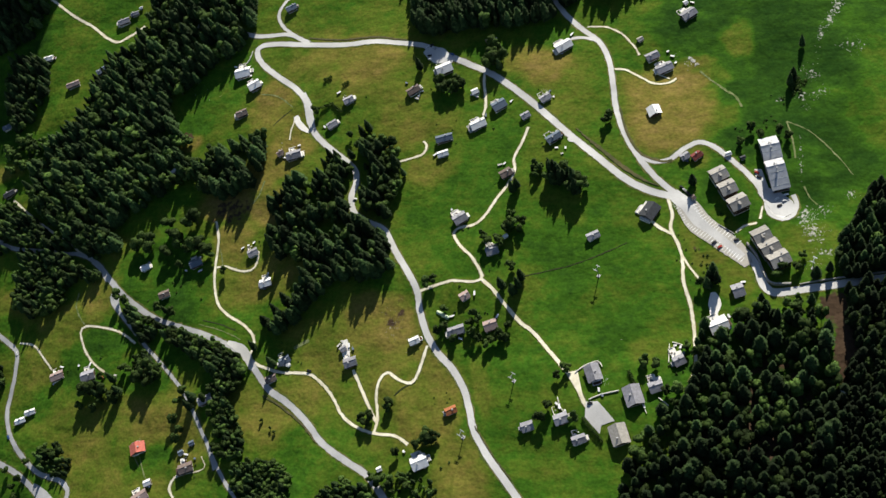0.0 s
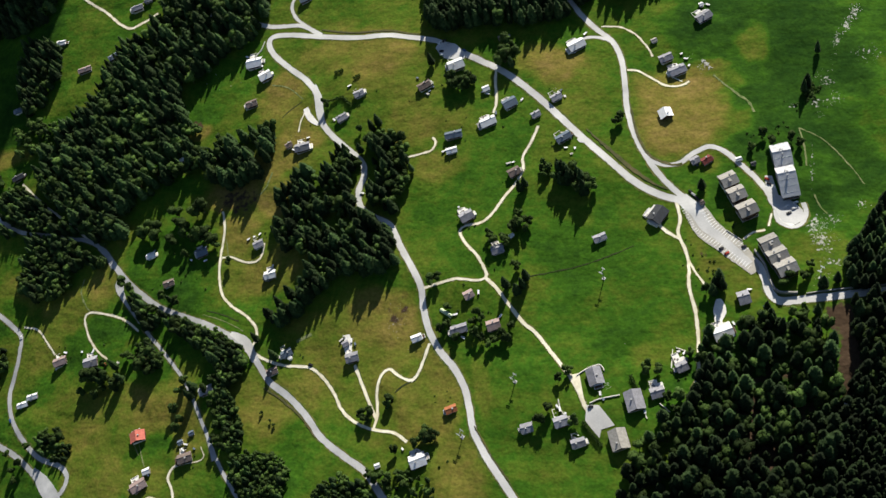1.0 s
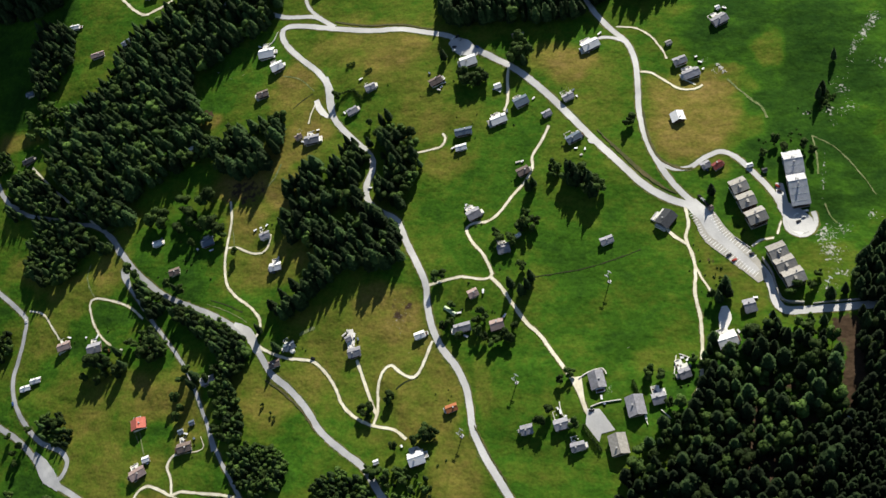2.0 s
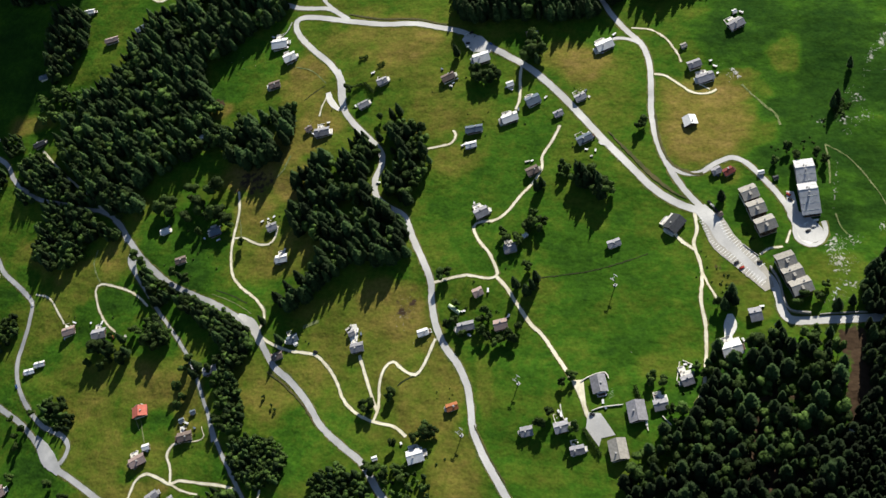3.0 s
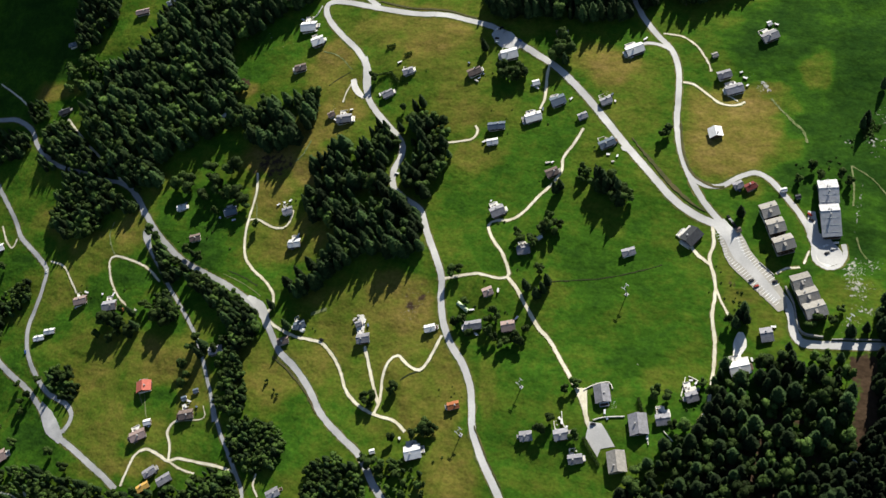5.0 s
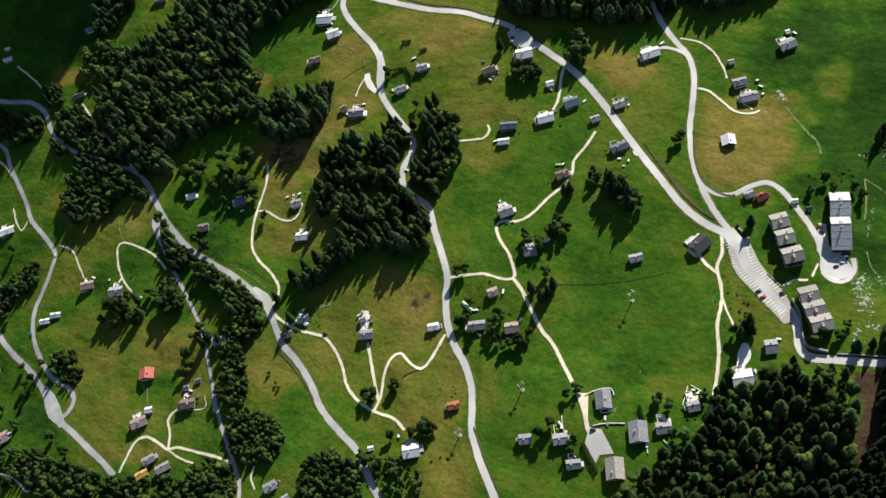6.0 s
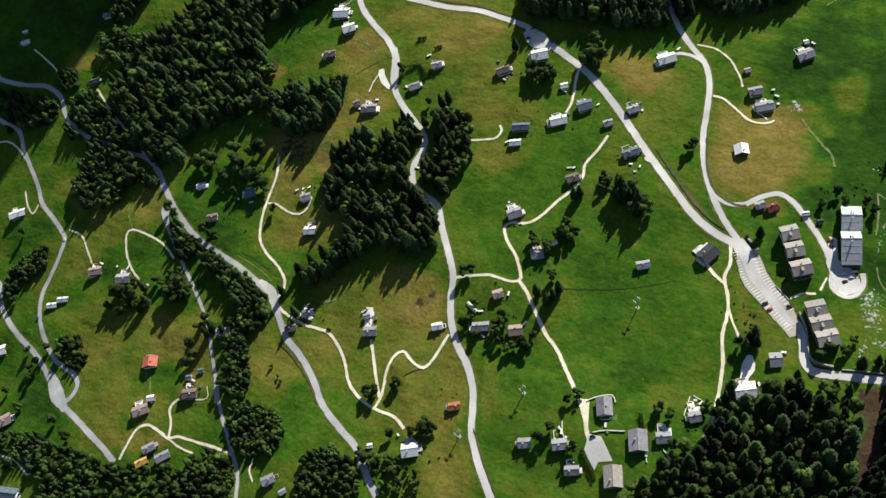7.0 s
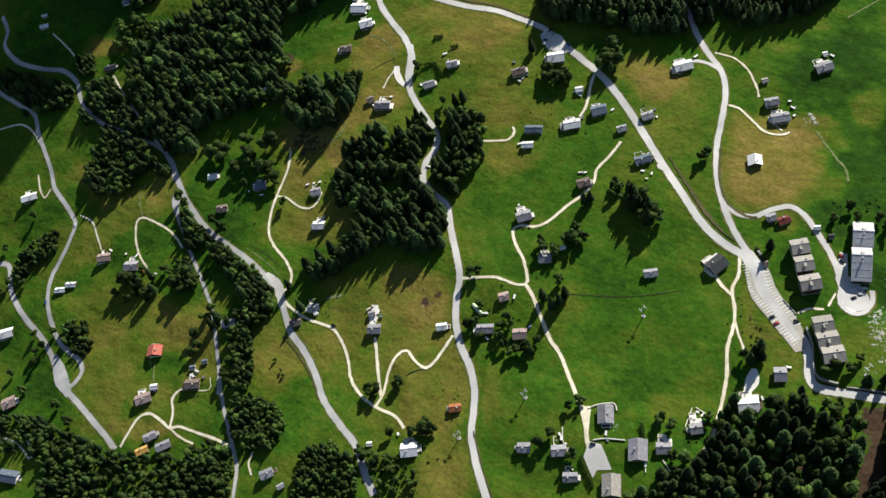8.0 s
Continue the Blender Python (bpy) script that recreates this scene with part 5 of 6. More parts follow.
house(-197.5, 134.6, 40, 7.5, 6.3, 3.2, "brown")
house(-68.9, 197.7, 36, 13.1, 8.6, 3.9, "brown")
house(-134.6, 190.3, 31, 10.5, 8.1, 3.2, "grey", patio=1.5)
house(-148.0, 164.6, 38, 11.2, 8.1, 3.2, "grey")
house(-41.6, 222.2, 26, 15.8, 12.6, 3.9, "white", "road", patio=4.0)
house(0.0, 253.6, 24, 9.1, 6.8, 3.2, "brown", "wood")
house(-8.0, 195.0, 28, 7.0, 6.3, 3.2, "white")
house(17.6, 177.6, 34, 13.6, 10.8, 3.9, "blue", "road", patio=1.5)
house(0.2, 157.0, 29, 14.9, 9.9, 3.9, "white", patio=2.5)
house(-30.9, 143.5, 16, 16.3, 8.1, 3.9, "blue")
house(-30.0, 126.7, 20, 10.6, 6.8, 3.2, "white")
house(60.8, 182.6, 36, 10.8, 7.7, 3.2, "grey", "road", patio=3.0)
house(44.3, 163.8, 34, 8.8, 6.8, 3.2, "grey")
house(72.7, 138.5, 37, 14.5, 8.1, 3.9, "blue", "road", patio=3.0)
house(32.5, 103.0, 35, 11.3, 8.6, 3.9, "brown", "road")
house(72.3, 242.8, 34, 16.4, 10.8, 3.9, "white", "road", patio=3.0)
house(186.1, 271.6, 39, 14.8, 9.9, 3.9, "grey", patio=4.0)
house(182.9, 287.8, 35, 4.2, 4.5, 2.3, "white")
house(155.4, 226.2, 28, 12.2, 8.6, 3.9, "grey")
house(166.8, 212.2, 28, 15.4, 9.5, 3.9, "grey", patio=3.0)
house(143.3, 246.7, 33, 5.7, 5.0, 2.3, "stone")
house(160.3, 163.3, -68, 10.4, 11.7, 3.2, "white", stone=0.1)
house(188.5, 113.5, 35, 8.3, 7.2, 3.2, "grey", "road")
house(198.1, 113.7, 39, 9.1, 7.2, 3.2, "maroon", "road")
house(224.2, 115.3, 22, 5.1, 4.0, 2.3, "white", "road")
house(236.1, 111.3, 26, 4.4, 3.6, 2.3, "dark", "road")
house(233.6, -14.5, 21, 9.4, 11.7, 3.2, "grey", "wood")
house(219.8, -45.4, 25, 15.2, 11.7, 3.9, "white", "wood", patio=3.0)
house(191.0, -75.6, 29, 9.2, 8.4, 3.4, "grey", "wood", patio=6.0)
house(125.6, -87.1, 112, 15.0, 12.0, 3.6, "grey", "yard")
house(158.0, -105.9, 110, 16.7, 13.8, 3.6, "grey", "yard")
house(174.6, -98.2, 22, 10.9, 9.1, 3.4, "grey", "yard", patio=4.0)
house(149.1, -136.7, 111, 16.7, 13.6, 3.6, "stone", "yard")
house(76.7, -131.3, 21, 9.9, 8.2, 3.4, "grey")
house(103.4, -125.1, 25, 11.5, 9.0, 3.9, "grey", patio=5.0)
house(118.4, -140.6, 22, 11.1, 7.5, 3.4, "grey", patio=2.5)
house(115.6, 38.1, 28, 11.3, 7.2, 3.2, "grey")
house(-4.2, 57.8, 36, 12.8, 10.3, 3.9, "grey", "road", patio=4.0)
house(29.4, 24.6, 22, 11.2, 9.0, 3.2, "grey", patio=2.0)
house(39.5, 38.5, 43, 4.9, 3.6, 2.3, "white")
house(10.1, -18.0, 35, 8.9, 8.1, 3.2, "pink")
house(35.9, -44.5, 23, 11.7, 9.9, 3.9, "pink")
house(6.4, -48.8, 22, 14.4, 8.6, 3.9, "grey")
house(-30.2, -57.8, 27, 9.4, 6.8, 3.2, "white")
house(11.2, -118.5, 28, 9.8, 6.8, 3.2, "orange")
house(-9.2, -162.5, 27, 13.7, 11.7, 3.9, "white", "wood", patio=2.0)
house(-43.4, -168.9, 28, 4.8, 4.0, 2.3, "white", "wood")
house(-86.1, -77.3, 22, 11.7, 9.0, 3.9, "grey", "yard", patio=4.0)
house(-150.4, -75.2, 37, 10.2, 7.7, 3.2, "blue", "road", patio=3.0)
house(-160.6, -92.3, 29, 10.4, 7.2, 3.2, "brown", "road")
house(-185.4, -0.8, 19, 11.4, 8.6, 3.9, "white", patio=3.0)
house(-206.6, 31.1, 32, 10.2, 8.1, 3.2, "grey", patio=2.0)
house(-324.6, 20.0, 26, 9.3, 6.8, 3.2, "white")
house(-266.1, 22.0, 28, 12.8, 9.5, 3.9, "blue", patio=1.5)
house(-294.8, -8.8, 26, 11.0, 7.8, 3.2, "brown")
house(-400.7, -87.4, 27, 13.6, 9.0, 3.9, "pink", patio=3.0)
house(-361.4, -88.3, 22, 14.3, 10.8, 3.9, "grey", patio=3.5)
house(-432.8, -130.7, 24, 11.0, 5.9, 3.2, "white", "road")
house(-423.9, -122.3, 22, 11.2, 5.9, 3.2, "white", "road")
house(-283.2, -157.2, 115, 10.6, 14.3, 3.6, "red")
house(-227.6, -173.3, 24, 13.5, 9.0, 3.9, "brown", patio=3.5)
house(-264.2, -187.3, 28, 7.0, 5.9, 3.2, "white")
house(-236.9, -159.6, 32, 5.2, 4.5, 2.3, "blue")
house(-228.1, -150.9, 31, 5.2, 4.5, 2.3, "blue")
house(-221.8, -113.1, 28, 13.4, 8.1, 3.9, "grey", "wood")
house(-95.3, -64.9, 36, 6.1, 5.4, 2.3, "grey", "yard")
house(196.7, 71.8, 35, 4.2, 4.5, 2.3, "brown", "road")
house(-267.9, -200.1, 40, 14.9, 9.9, 3.9, "pink", "road", patio=3.0)
house(-242.0, -227.7, 48, 11.7, 7.7, 3.9, "grey", "road")
house(-225.2, -230.3, 47, 13.3, 8.1, 3.9, "grey", "road")
house(-242.6, -240.9, 48, 11.7, 6.8, 3.9, "yellow", "road")
house(-114.2, -220.8, 44, 11.3, 7.8, 3.4, "grey", "wood")
house(-97.8, -225.5, 51, 6.5, 4.5, 2.3, "grey", "wood")
house(-416.8, -246.8, 46, 13.6, 11.7, 3.9, "pink", "wood")
house(-366.4, -305.7, 13, 20.6, 11.7, 3.9, "blue", "wood")
house(-472.5, -186.9, 36, 15.0, 10.8, 3.9, "white", "road")
house(-538.7, -49.3, 37, 17.8, 9.0, 3.9, "white", "road", patio=4.0)
house(-647.6, 143.4, 31, 11.0, 6.3, 3.2, "white")
house(-655.5, 156.0, 33, 7.0, 3.6, 3.2, "white")
house(-521.2, 110.2, 35, 13.3, 7.2, 3.9, "dark", "wood")
house(-317.0, 124.2, 48, 7.2, 4.5, 3.2, "white", "wood")
house(161.9, 60.1, 62, 15.5, 13.0, 3.8, "dark", "road", patio=2.0)

# ---- apartment buildings ----
gabled_block(257.7, 116.4, 14, 15.2, 11.3, 11.6, 13.0, "large apartment building with pale gabled roof on the slope")
gabled_block(262.0, 95.6, 15, 14.8, 8.8, 18.2, 13.0, "apartment building with a long grey roof slope above a yard")
apartment_house(217.0, 90.9, 30, 13.7, 13.5, 10.0, "stepped apartment house with pale stone roof above the car park")
apartment_house(224.2, 77.4, 28, 13.8, 13.5, 10.0, "stepped apartment house with pale stone roof above the car park")
apartment_house(232.8, 62.8, 30, 15.7, 13.5, 10.0, "stepped apartment house with pale stone roof above the car park")
apartment_house(250.8, 32.4, 29, 14.4, 13.5, 10.0, "stepped apartment house with pale stone roof above the car park")
apartment_house(257.3, 21.3, 29, 15.5, 13.5, 10.0, "stepped apartment house with pale stone roof above the car park")
apartment_house(264.2, 10.5, 29, 15.9, 13.5, 10.0, "stepped apartment house with pale stone roof above the car park")

# ---- woods and trees ----
for spot in CLEAR:
    keep_clear(*spot)
# Tint raised for this stand: hazy brightness put into the crowns' colour.
wood("dark dense spruce forest on the hillside", [(-274.9, 347.3), (-261.6, 304.5), (-260.9, 275.1), (-280.0, 254.6), (-299.7, 244.4), (-319.2, 220.4), (-345.5, 207.6), (-328.9, 177.3), (-307.2, 156.5), (-309.1, 131.1), (-270.5, 142.4), (-233.4, 152.4), (-218.1, 147.6), (-213.1, 131.9), (-218.2, 110.9), (-224.2, 96.0), (-255.8, 90.5), (-293.5, 113.1), (-319.4, 103.3), (-348.2, 81.1), (-369.4, 69.2), (-360.7, 42.1), (-381.4, 28.9), (-410.1, 41.2), (-442.4, 64.1), (-476.9, 91.8), (-496.3, 121.3), (-476.6, 159.7), (-441.9, 195.3), (-424.8, 240.2), (-402.9, 274.1), (-388.9, 300.9), (-383.4, 356.4)], 7.8, (17, 28), 0.22, 1, (-0.25, 1.2))
wood("dark spruce stand between meadow and road", [(-135.8, 118.8), (-148.9, 104.6), (-178.0, 100.4), (-192.1, 78.1), (-192.5, 43.5), (-176.2, 25.1), (-150.3, 19.7), (-140.4, -3.7), (-160.4, -21.4), (-178.2, -42.3), (-166.0, -52.8), (-146.3, -37.3), (-127.5, -14.4), (-107.5, -1.4), (-80.7, -0.4), (-62.2, 10.4), (-59.0, 29.0), (-64.2, 34.7), (-84.7, 53.7), (-106.2, 57.9), (-123.8, 85.1)], 7.6, (17, 27), 0.12, 2)
wood("mixed trees beside the road", [(-110.7, 139.6), (-97.3, 145.1), (-82.4, 141.2), (-64.4, 107.3), (-69.9, 80.6), (-75.1, 61.6), (-90.3, 61.6), (-99.8, 78.2), (-104.3, 108.8)], 7.0, (16, 24), 0.55, 3)
wood("dense mixed forest at the valley edge", [(205.8, -81.5), (216.0, -59.5), (231.5, -42.9), (250.1, -30.8), (272.6, -23.2), (289.2, -22.6), (297.2, -40.8), (301.5, -76.9), (303.2, -117.7), (160.8, -151.7), (166.3, -136.6), (185.7, -108.4)], 7.8, (17, 26), 0.4, 4)
wood("forest edge beside the gravel track", [(203.4, -48.2), (218.9, -30.7), (227.3, -48.6), (224.9, -86.2), (207.2, -100.8), (201.5, -85.9), (204.3, -71.2)], 6.0, (12, 20), 0.30, 59)
# Next three stands: low tints paint deep shade; the strip's spruces are added.
wood("dense spruces low on the slope, crowns tinted dark for shade", [(160.8, -151.7), (298.2, -117.7), (304.8, -145.2), (306.0, -208.8), (148.7, -218.7), (153.3, -177.5)], 7.6, (19, 28), 0.15, 41, (-0.68, 0.05))
wood("spruces added on the felled strip, tinted dark as its shade", [(310, -76), (330, -66), (336, -208), (302, -209), (303, -128), (307, -100)], 4.4, (15, 22), 0.05, 42, (-0.75, -0.2))
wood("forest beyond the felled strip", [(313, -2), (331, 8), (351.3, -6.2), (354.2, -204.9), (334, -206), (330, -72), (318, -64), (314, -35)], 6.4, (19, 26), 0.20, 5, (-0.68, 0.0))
wood("dark spruces above the road", [(331.1, 77.5), (359.1, 98.2), (360.9, 3.2), (340.4, -1.0), (313.3, -2.5), (306.8, 17.7), (317.1, 39.4)], 6.2, (16, 23), 0.05, 6)
wood("spruce wood above the village", [(-105.1, 360.1), (77.0, 344.0), (72.8, 294.4), (49.8, 276.7), (20.5, 270.1), (-10.5, 271.0), (-38.0, 266.2), (-57.8, 264.6), (-77.1, 275.0), (-87.5, 310.2)], 7.0, (20, 27), 0.05, 7)
wood("spruce wood on the upper slope", [(-69.6, 331.1), (183.5, 411.1), (178.6, 373.0), (159.6, 334.2), (144.7, 318.0), (114.4, 302.0), (79.8, 298.3), (26.0, 286.1), (-7.8, 274.6), (-41.6, 275.6)], 7.4, (20, 27), 0.05, 8)
wood("dark wood in the shaded valley", [(-657.4, 396.5), (-536.1, 384.9), (-524.8, 323.5), (-537.1, 296.4), (-568.7, 279.2), (-628.9, 280.7)], 7.6, (17, 24), 0.10, 9)
wood("mixed wood along the lower road", [(-494.3, 61.2), (-465.9, 57.0), (-436.6, 42.7), (-397.3, 20.5), (-373.4, 15.9), (-379.7, 5.2), (-404.0, 10.0), (-417.1, 5.6), (-415.1, -14.1), (-431.9, -25.0), (-454.5, -26.3), (-473.8, -18.5), (-481.5, 5.8), (-480.6, 30.5)], 5.8, (14, 20), 0.5, 10)
wood("mixed trees between the two lanes", [(-279.9, -43.8), (-255.1, -47.6), (-227.8, -59.2), (-200.9, -65.4), (-188.9, -78.8), (-189.0, -96.3), (-201.2, -106.7), (-212.5, -93.3), (-232.2, -79.0), (-256.3, -67.5), (-283.3, -51.1)], 4.8, (14, 20), 0.55, 11)
wood("belt of trees along the lane", [(-222.1, -99.8), (-209.3, -103.7), (-193.7, -116.3), (-178.3, -142.0), (-174.0, -162.7), (-186.4, -163.3), (-199.6, -137.8), (-216.6, -116.6)], 4.0, (9, 15), 0.75, 51)
wood("dense leafy grove below the lane", [(-181.2, -171.2), (-157.9, -164.2), (-132.9, -168.3), (-119.0, -181.2), (-122.0, -201.1), (-145.1, -208.9), (-164.5, -202.0), (-178.1, -189.4)], 4.2, (9, 14), 0.70, 62, (-0.35, 0.9))
wood("dark leafy clump above the dry field", [(-310.6, -75.1), (-297.8, -69.2), (-280.0, -78.9), (-275.9, -95.3), (-291.0, -98.1), (-303.4, -90.0)], 5.0, (13, 18), 0.70, 53)
wood("dark trees on the lower bank", [(-403.1, -256.5), (-363.9, -248.4), (-333.0, -267.0), (-349.7, -280.2), (-378.1, -275.1)], 5.6, (10, 15), 0.50, 60, (-0.35, 0.9))
wood("dark trees beside the lower lane", [(-444.9, -260.0), (-407.2, -257.6), (-372.0, -284.3), (-411.9, -295.9)], 5.6, (10, 15), 0.50, 61, (-0.35, 0.9))
wood("leafy trees behind the chalets", [(-199.9, -220.8), (-168.1, -209.9), (-147.1, -224.4), (-135.8, -244.8), (-191.0, -253.9)], 4.8, (9, 14), 0.70, 54)
wood("trees between road and lane", [(-337.0, -19.2), (-318.3, -25.0), (-319.7, -38.3), (-304.9, -33.0), (-286.2, -38.1), (-291.1, -47.1), (-301.2, -57.0), (-320.6, -47.1), (-335.1, -30.6)], 4.8, (12, 18), 0.60, 55)
wood("broad-leaved wood on the lower slope", [(-364.3, -251.7), (-325.7, -249.3), (-272.3, -253.1), (-212.9, -235.8), (-190.2, -225.5), (-166.8, -211.0), (-124.0, -273.2), (-297.7, -334.5)], 6.2, (11, 17), 0.60, 12, (-0.35, 0.9))
wood("broad-leaved clump below the road", [(-94.7, -196.7), (-83.8, -185.4), (-70.6, -177.6), (-51.6, -183.0), (-41.2, -190.5), (-31.8, -212.3), (-17.9, -229.2), (-77.8, -251.3), (-84.0, -231.5)], 4.6, (9, 13), 0.75, 13, (-0.35, 0.9))
wood("tree belt beside the small road", [(-514.9, -122.7), (-506.8, -96.2), (-476.8, -77.1), (-463.2, -93.4), (-482.4, -114.9), (-491.0, -137.5)], 6.0, (10, 15), 0.60, 15)
wood("trees by the hairpin bend", [(-403.9, -163.2), (-378.0, -154.1), (-354.5, -171.4), (-361.0, -185.1), (-387.9, -180.8)], 6.0, (10, 15), 0.60, 16)
wood("leafy trees around the lower houses", [(-32.2, -173.6), (-18.0, -172.1), (6.8, -176.6), (11.2, -200.7), (-22.5, -202.5), (-38.2, -188.6)], 6.2, (7, 11), 0.90, 17)
wood("trees on the far slope", [(-722.9, 80.7), (-661.9, 85.6), (-619.8, 80.6), (-592.8, 42.4), (-628.8, 53.9), (-707.4, 60.4)], 6.4, (12, 18), 0.30, 18)
wood("dark wood along the edge of the shaded valley", [(-559.6, 268.8), (-508.2, 269.6), (-503.7, 228.2), (-513.2, 193.7), (-528.4, 179.4), (-550.9, 213.3)], 6.4, (14, 21), 0.15, 71)
wood("dark spruces on the inside of the road bend", [(-146.5, 119.3), (-137.1, 133.2), (-121.1, 129.9), (-116.4, 118.2), (-123.8, 105.9), (-123.7, 91.1), (-136.0, 90.7)], 5.6, (15, 21), 0.25, 72)
wood("leafy trees at the edge of the spruce forest", [(-536.4, 159.3), (-524.7, 174.1), (-477.1, 171.5), (-428.3, 151.3), (-400.1, 112.0), (-422.8, 97.4), (-457.2, 108.3), (-496.4, 126.8), (-525.1, 136.4)], 7.5, (13, 19), 0.75, 74, (-0.2, 0.9))
wood("tall spruces above the village square", [(-79.0, 286.1), (-44.2, 292.4), (-39.1, 271.8), (-56.0, 264.5), (-69.4, 267.1)], 5.0, (21, 28), 0.05, 75)
wood("tall dark trees between road and track", [(-533.7, 84.9), (-519.1, 94.8), (-488.0, 84.0), (-453.2, 60.4), (-423.2, 46.3), (-429.2, 43.1), (-458.1, 47.2), (-493.2, 54.1), (-512.9, 62.4)], 5.2, (15, 21), 0.35, 76)
wood("leafy forest edge above the shaded track", [(-472.0, 84.3), (-438.0, 67.7), (-407.0, 46.1), (-383.4, 38.4), (-374.7, 48.4), (-407.3, 66.6), (-439.4, 82.6), (-460.5, 92.6)], 4.8, (16, 22), 0.55, 77)
wood("dark clump of trees by the far road", [(-572.8, 115.2), (-551.6, 118.3), (-539.0, 101.5), (-552.4, 92.1), (-563.9, 100.0)], 5.4, (12, 17), 0.40, 19)
wood("low leafy trees on the shaded slope", [(-539.0, 93.4), (-508.7, 97.8), (-489.8, 87.5), (-500.9, 72.0), (-528.0, 74.7)], 6.0, (7, 11), 0.70, 56)
wood("dark trees beside the shaded road", [(-532.7, 64.0), (-500.5, 68.9), (-481.5, 51.8), (-510.2, 39.6), (-526.7, 49.0)], 5.6, (11, 16), 0.30, 57)
wood("dark wood at the valley edge", [(-632.4, 80.2), (-562.1, 80.2), (-549.4, 67.9), (-560.5, 52.6), (-609.7, 35.6)], 6.0, (12, 18), 0.30, 58)
wood("spruces along the meadow edge", [(-432.8, 267.7), (-398.6, 275.3), (-415.7, 242.2), (-435.7, 193.1), (-456.0, 157.6), (-478.7, 162.9), (-450.2, 196.6)], 6.2, (12, 18), 0.30, 20)
wood("dense dark clump of tall trees in the meadow", [(71.4, 105.8), (83.4, 106.8), (93.0, 99.9), (103.8, 87.0), (100.5, 80.3), (84.3, 85.6), (70.9, 94.5)], 4.6, (19, 25), 0.60, 31)
wood("leafy clump of trees among chalets", [(55.9, 110.6), (66.1, 112.2), (71.0, 101.7), (62.4, 97.4), (55.8, 102.1)], 4.6, (11, 15), 0.80, 32)
wood("tall dark trees below the white building", [(-48.3, 205.4), (-36.3, 206.6), (-22.5, 207.4), (-18.3, 197.7), (-28.8, 194.0), (-43.6, 196.1)], 4.2, (16, 20), 0.9, 33)
tree(2.6, 246.2, 17.2, "broad")
tree(10.1, 239.0, 19.0, "broad")
tree(6.4, 232.7, 20.8, "broad")
tree(15.6, 229.9, 16.7, "broad")
tree(13.5, 220.4, 16.7, "spruce")
tree(2.0, 224.0, 20.4, "broad")
tree(6.2, 225.8, 19.0, "broad")
tree(277.0, 196.1, 17.6, "spruce")
tree(274.1, 188.8, 19.5, "spruce")
tree(41.0, 84.8, 19.0, "spruce")
tree(44.2, 89.1, 16.7, "spruce")
tree(-66.2, 224.3, 19.5, "spruce")
tree(56.5, -9.5, 19.0, "spruce")
tree(58.1, -1.6, 19.0, "spruce")
tree(52.3, -14.7, 19.0, "spruce")
tree(42.0, -9.6, 19.0, "spruce")
tree(-328.8, -93.4, 20.8, "spruce")
tree(-352.4, -104.8, 19.0, "spruce")
tree(-343.0, -107.5, 17.2, "spruce")
tree(-342.4, -99.6, 18.5, "spruce")
tree(-360.1, -101.9, 16.7, "spruce")
tree(-322.7, -113.5, 16.7, "spruce")
tree(-318.4, -105.6, 19.0, "spruce")
tree(-112.4, 150.4, 19.5, "spruce")
tree(-107.5, 156.3, 19.5, "spruce")
tree(214.6, 1.2, 20.8, "spruce")
tree(211.7, -3.9, 16.7, "spruce")
tree(217.4, -6.3, 19.5, "spruce")
tree(210.6, -11.2, 18.5, "spruce")
tree(251.3, -23.4, 17.2, "spruce")
tree(254.2, -30.9, 19.0, "spruce")
tree(248.0, -33.6, 19.0, "spruce")
tree(195.9, 86.5, 16.7, "spruce")
tree(291.2, -2.5, 19.0, "spruce")
tree(301.4, 2.1, 16.7, "spruce")
tree(-234.9, -111.7, 19.0, "spruce")
tree(-235.9, -119.5, 19.0, "spruce")
tree(-160.8, -79.6, 19.5, "spruce")
tree(-182.7, -64.1, 19.0, "spruce")
tree(284.9, 231.7, 16.7, "spruce")
tree(43.1, 58.7, 12.5, "broad")
tree(47.4, 52.6, 12.2, "broad")
tree(41.1, 46.9, 12.8, "broad")
tree(54.1, 51.3, 11.3, "broad")
tree(51.4, 44.0, 11.3, "broad")
tree(39.9, 44.2, 11.0, "broad")
tree(-20.0, -4.2, 11.0, "broad")
tree(-24.9, -6.6, 12.5, "broad")
tree(-58.1, -126.2, 13.7, "broad")
tree(-60.7, -131.2, 11.0, "broad")
tree(-65.3, -128.4, 12.8, "broad")
tree(-7.7, -139.2, 13.4, "broad")
tree(-2.1, -143.8, 13.4, "broad")
tree(-10.2, -144.9, 12.5, "broad")
tree(1.3, -140.9, 12.8, "broad")
tree(-42.6, -113.2, 12.8, "broad")
tree(-44.5, -117.9, 11.3, "broad")
tree(164.7, -77.0, 12.2, "broad")
tree(164.2, -81.9, 11.0, "broad")
tree(33.3, 35.9, 11.0, "broad")
tree(36.4, 31.4, 13.7, "broad")
tree(20.3, 38.9, 11.0, "broad")
tree(24.6, 33.2, 13.7, "broad")
tree(-5.1, -44.4, 11.0, "broad")
tree(-9.4, -49.5, 11.0, "broad")
tree(17.4, -42.4, 11.0, "broad")
tree(21.1, -52.4, 12.5, "broad")
tree(28.0, -56.4, 11.0, "broad")
tree(45.4, -52.2, 12.5, "broad")
tree(49.4, -57.3, 12.2, "broad")
tree(38.7, -57.3, 11.0, "broad")
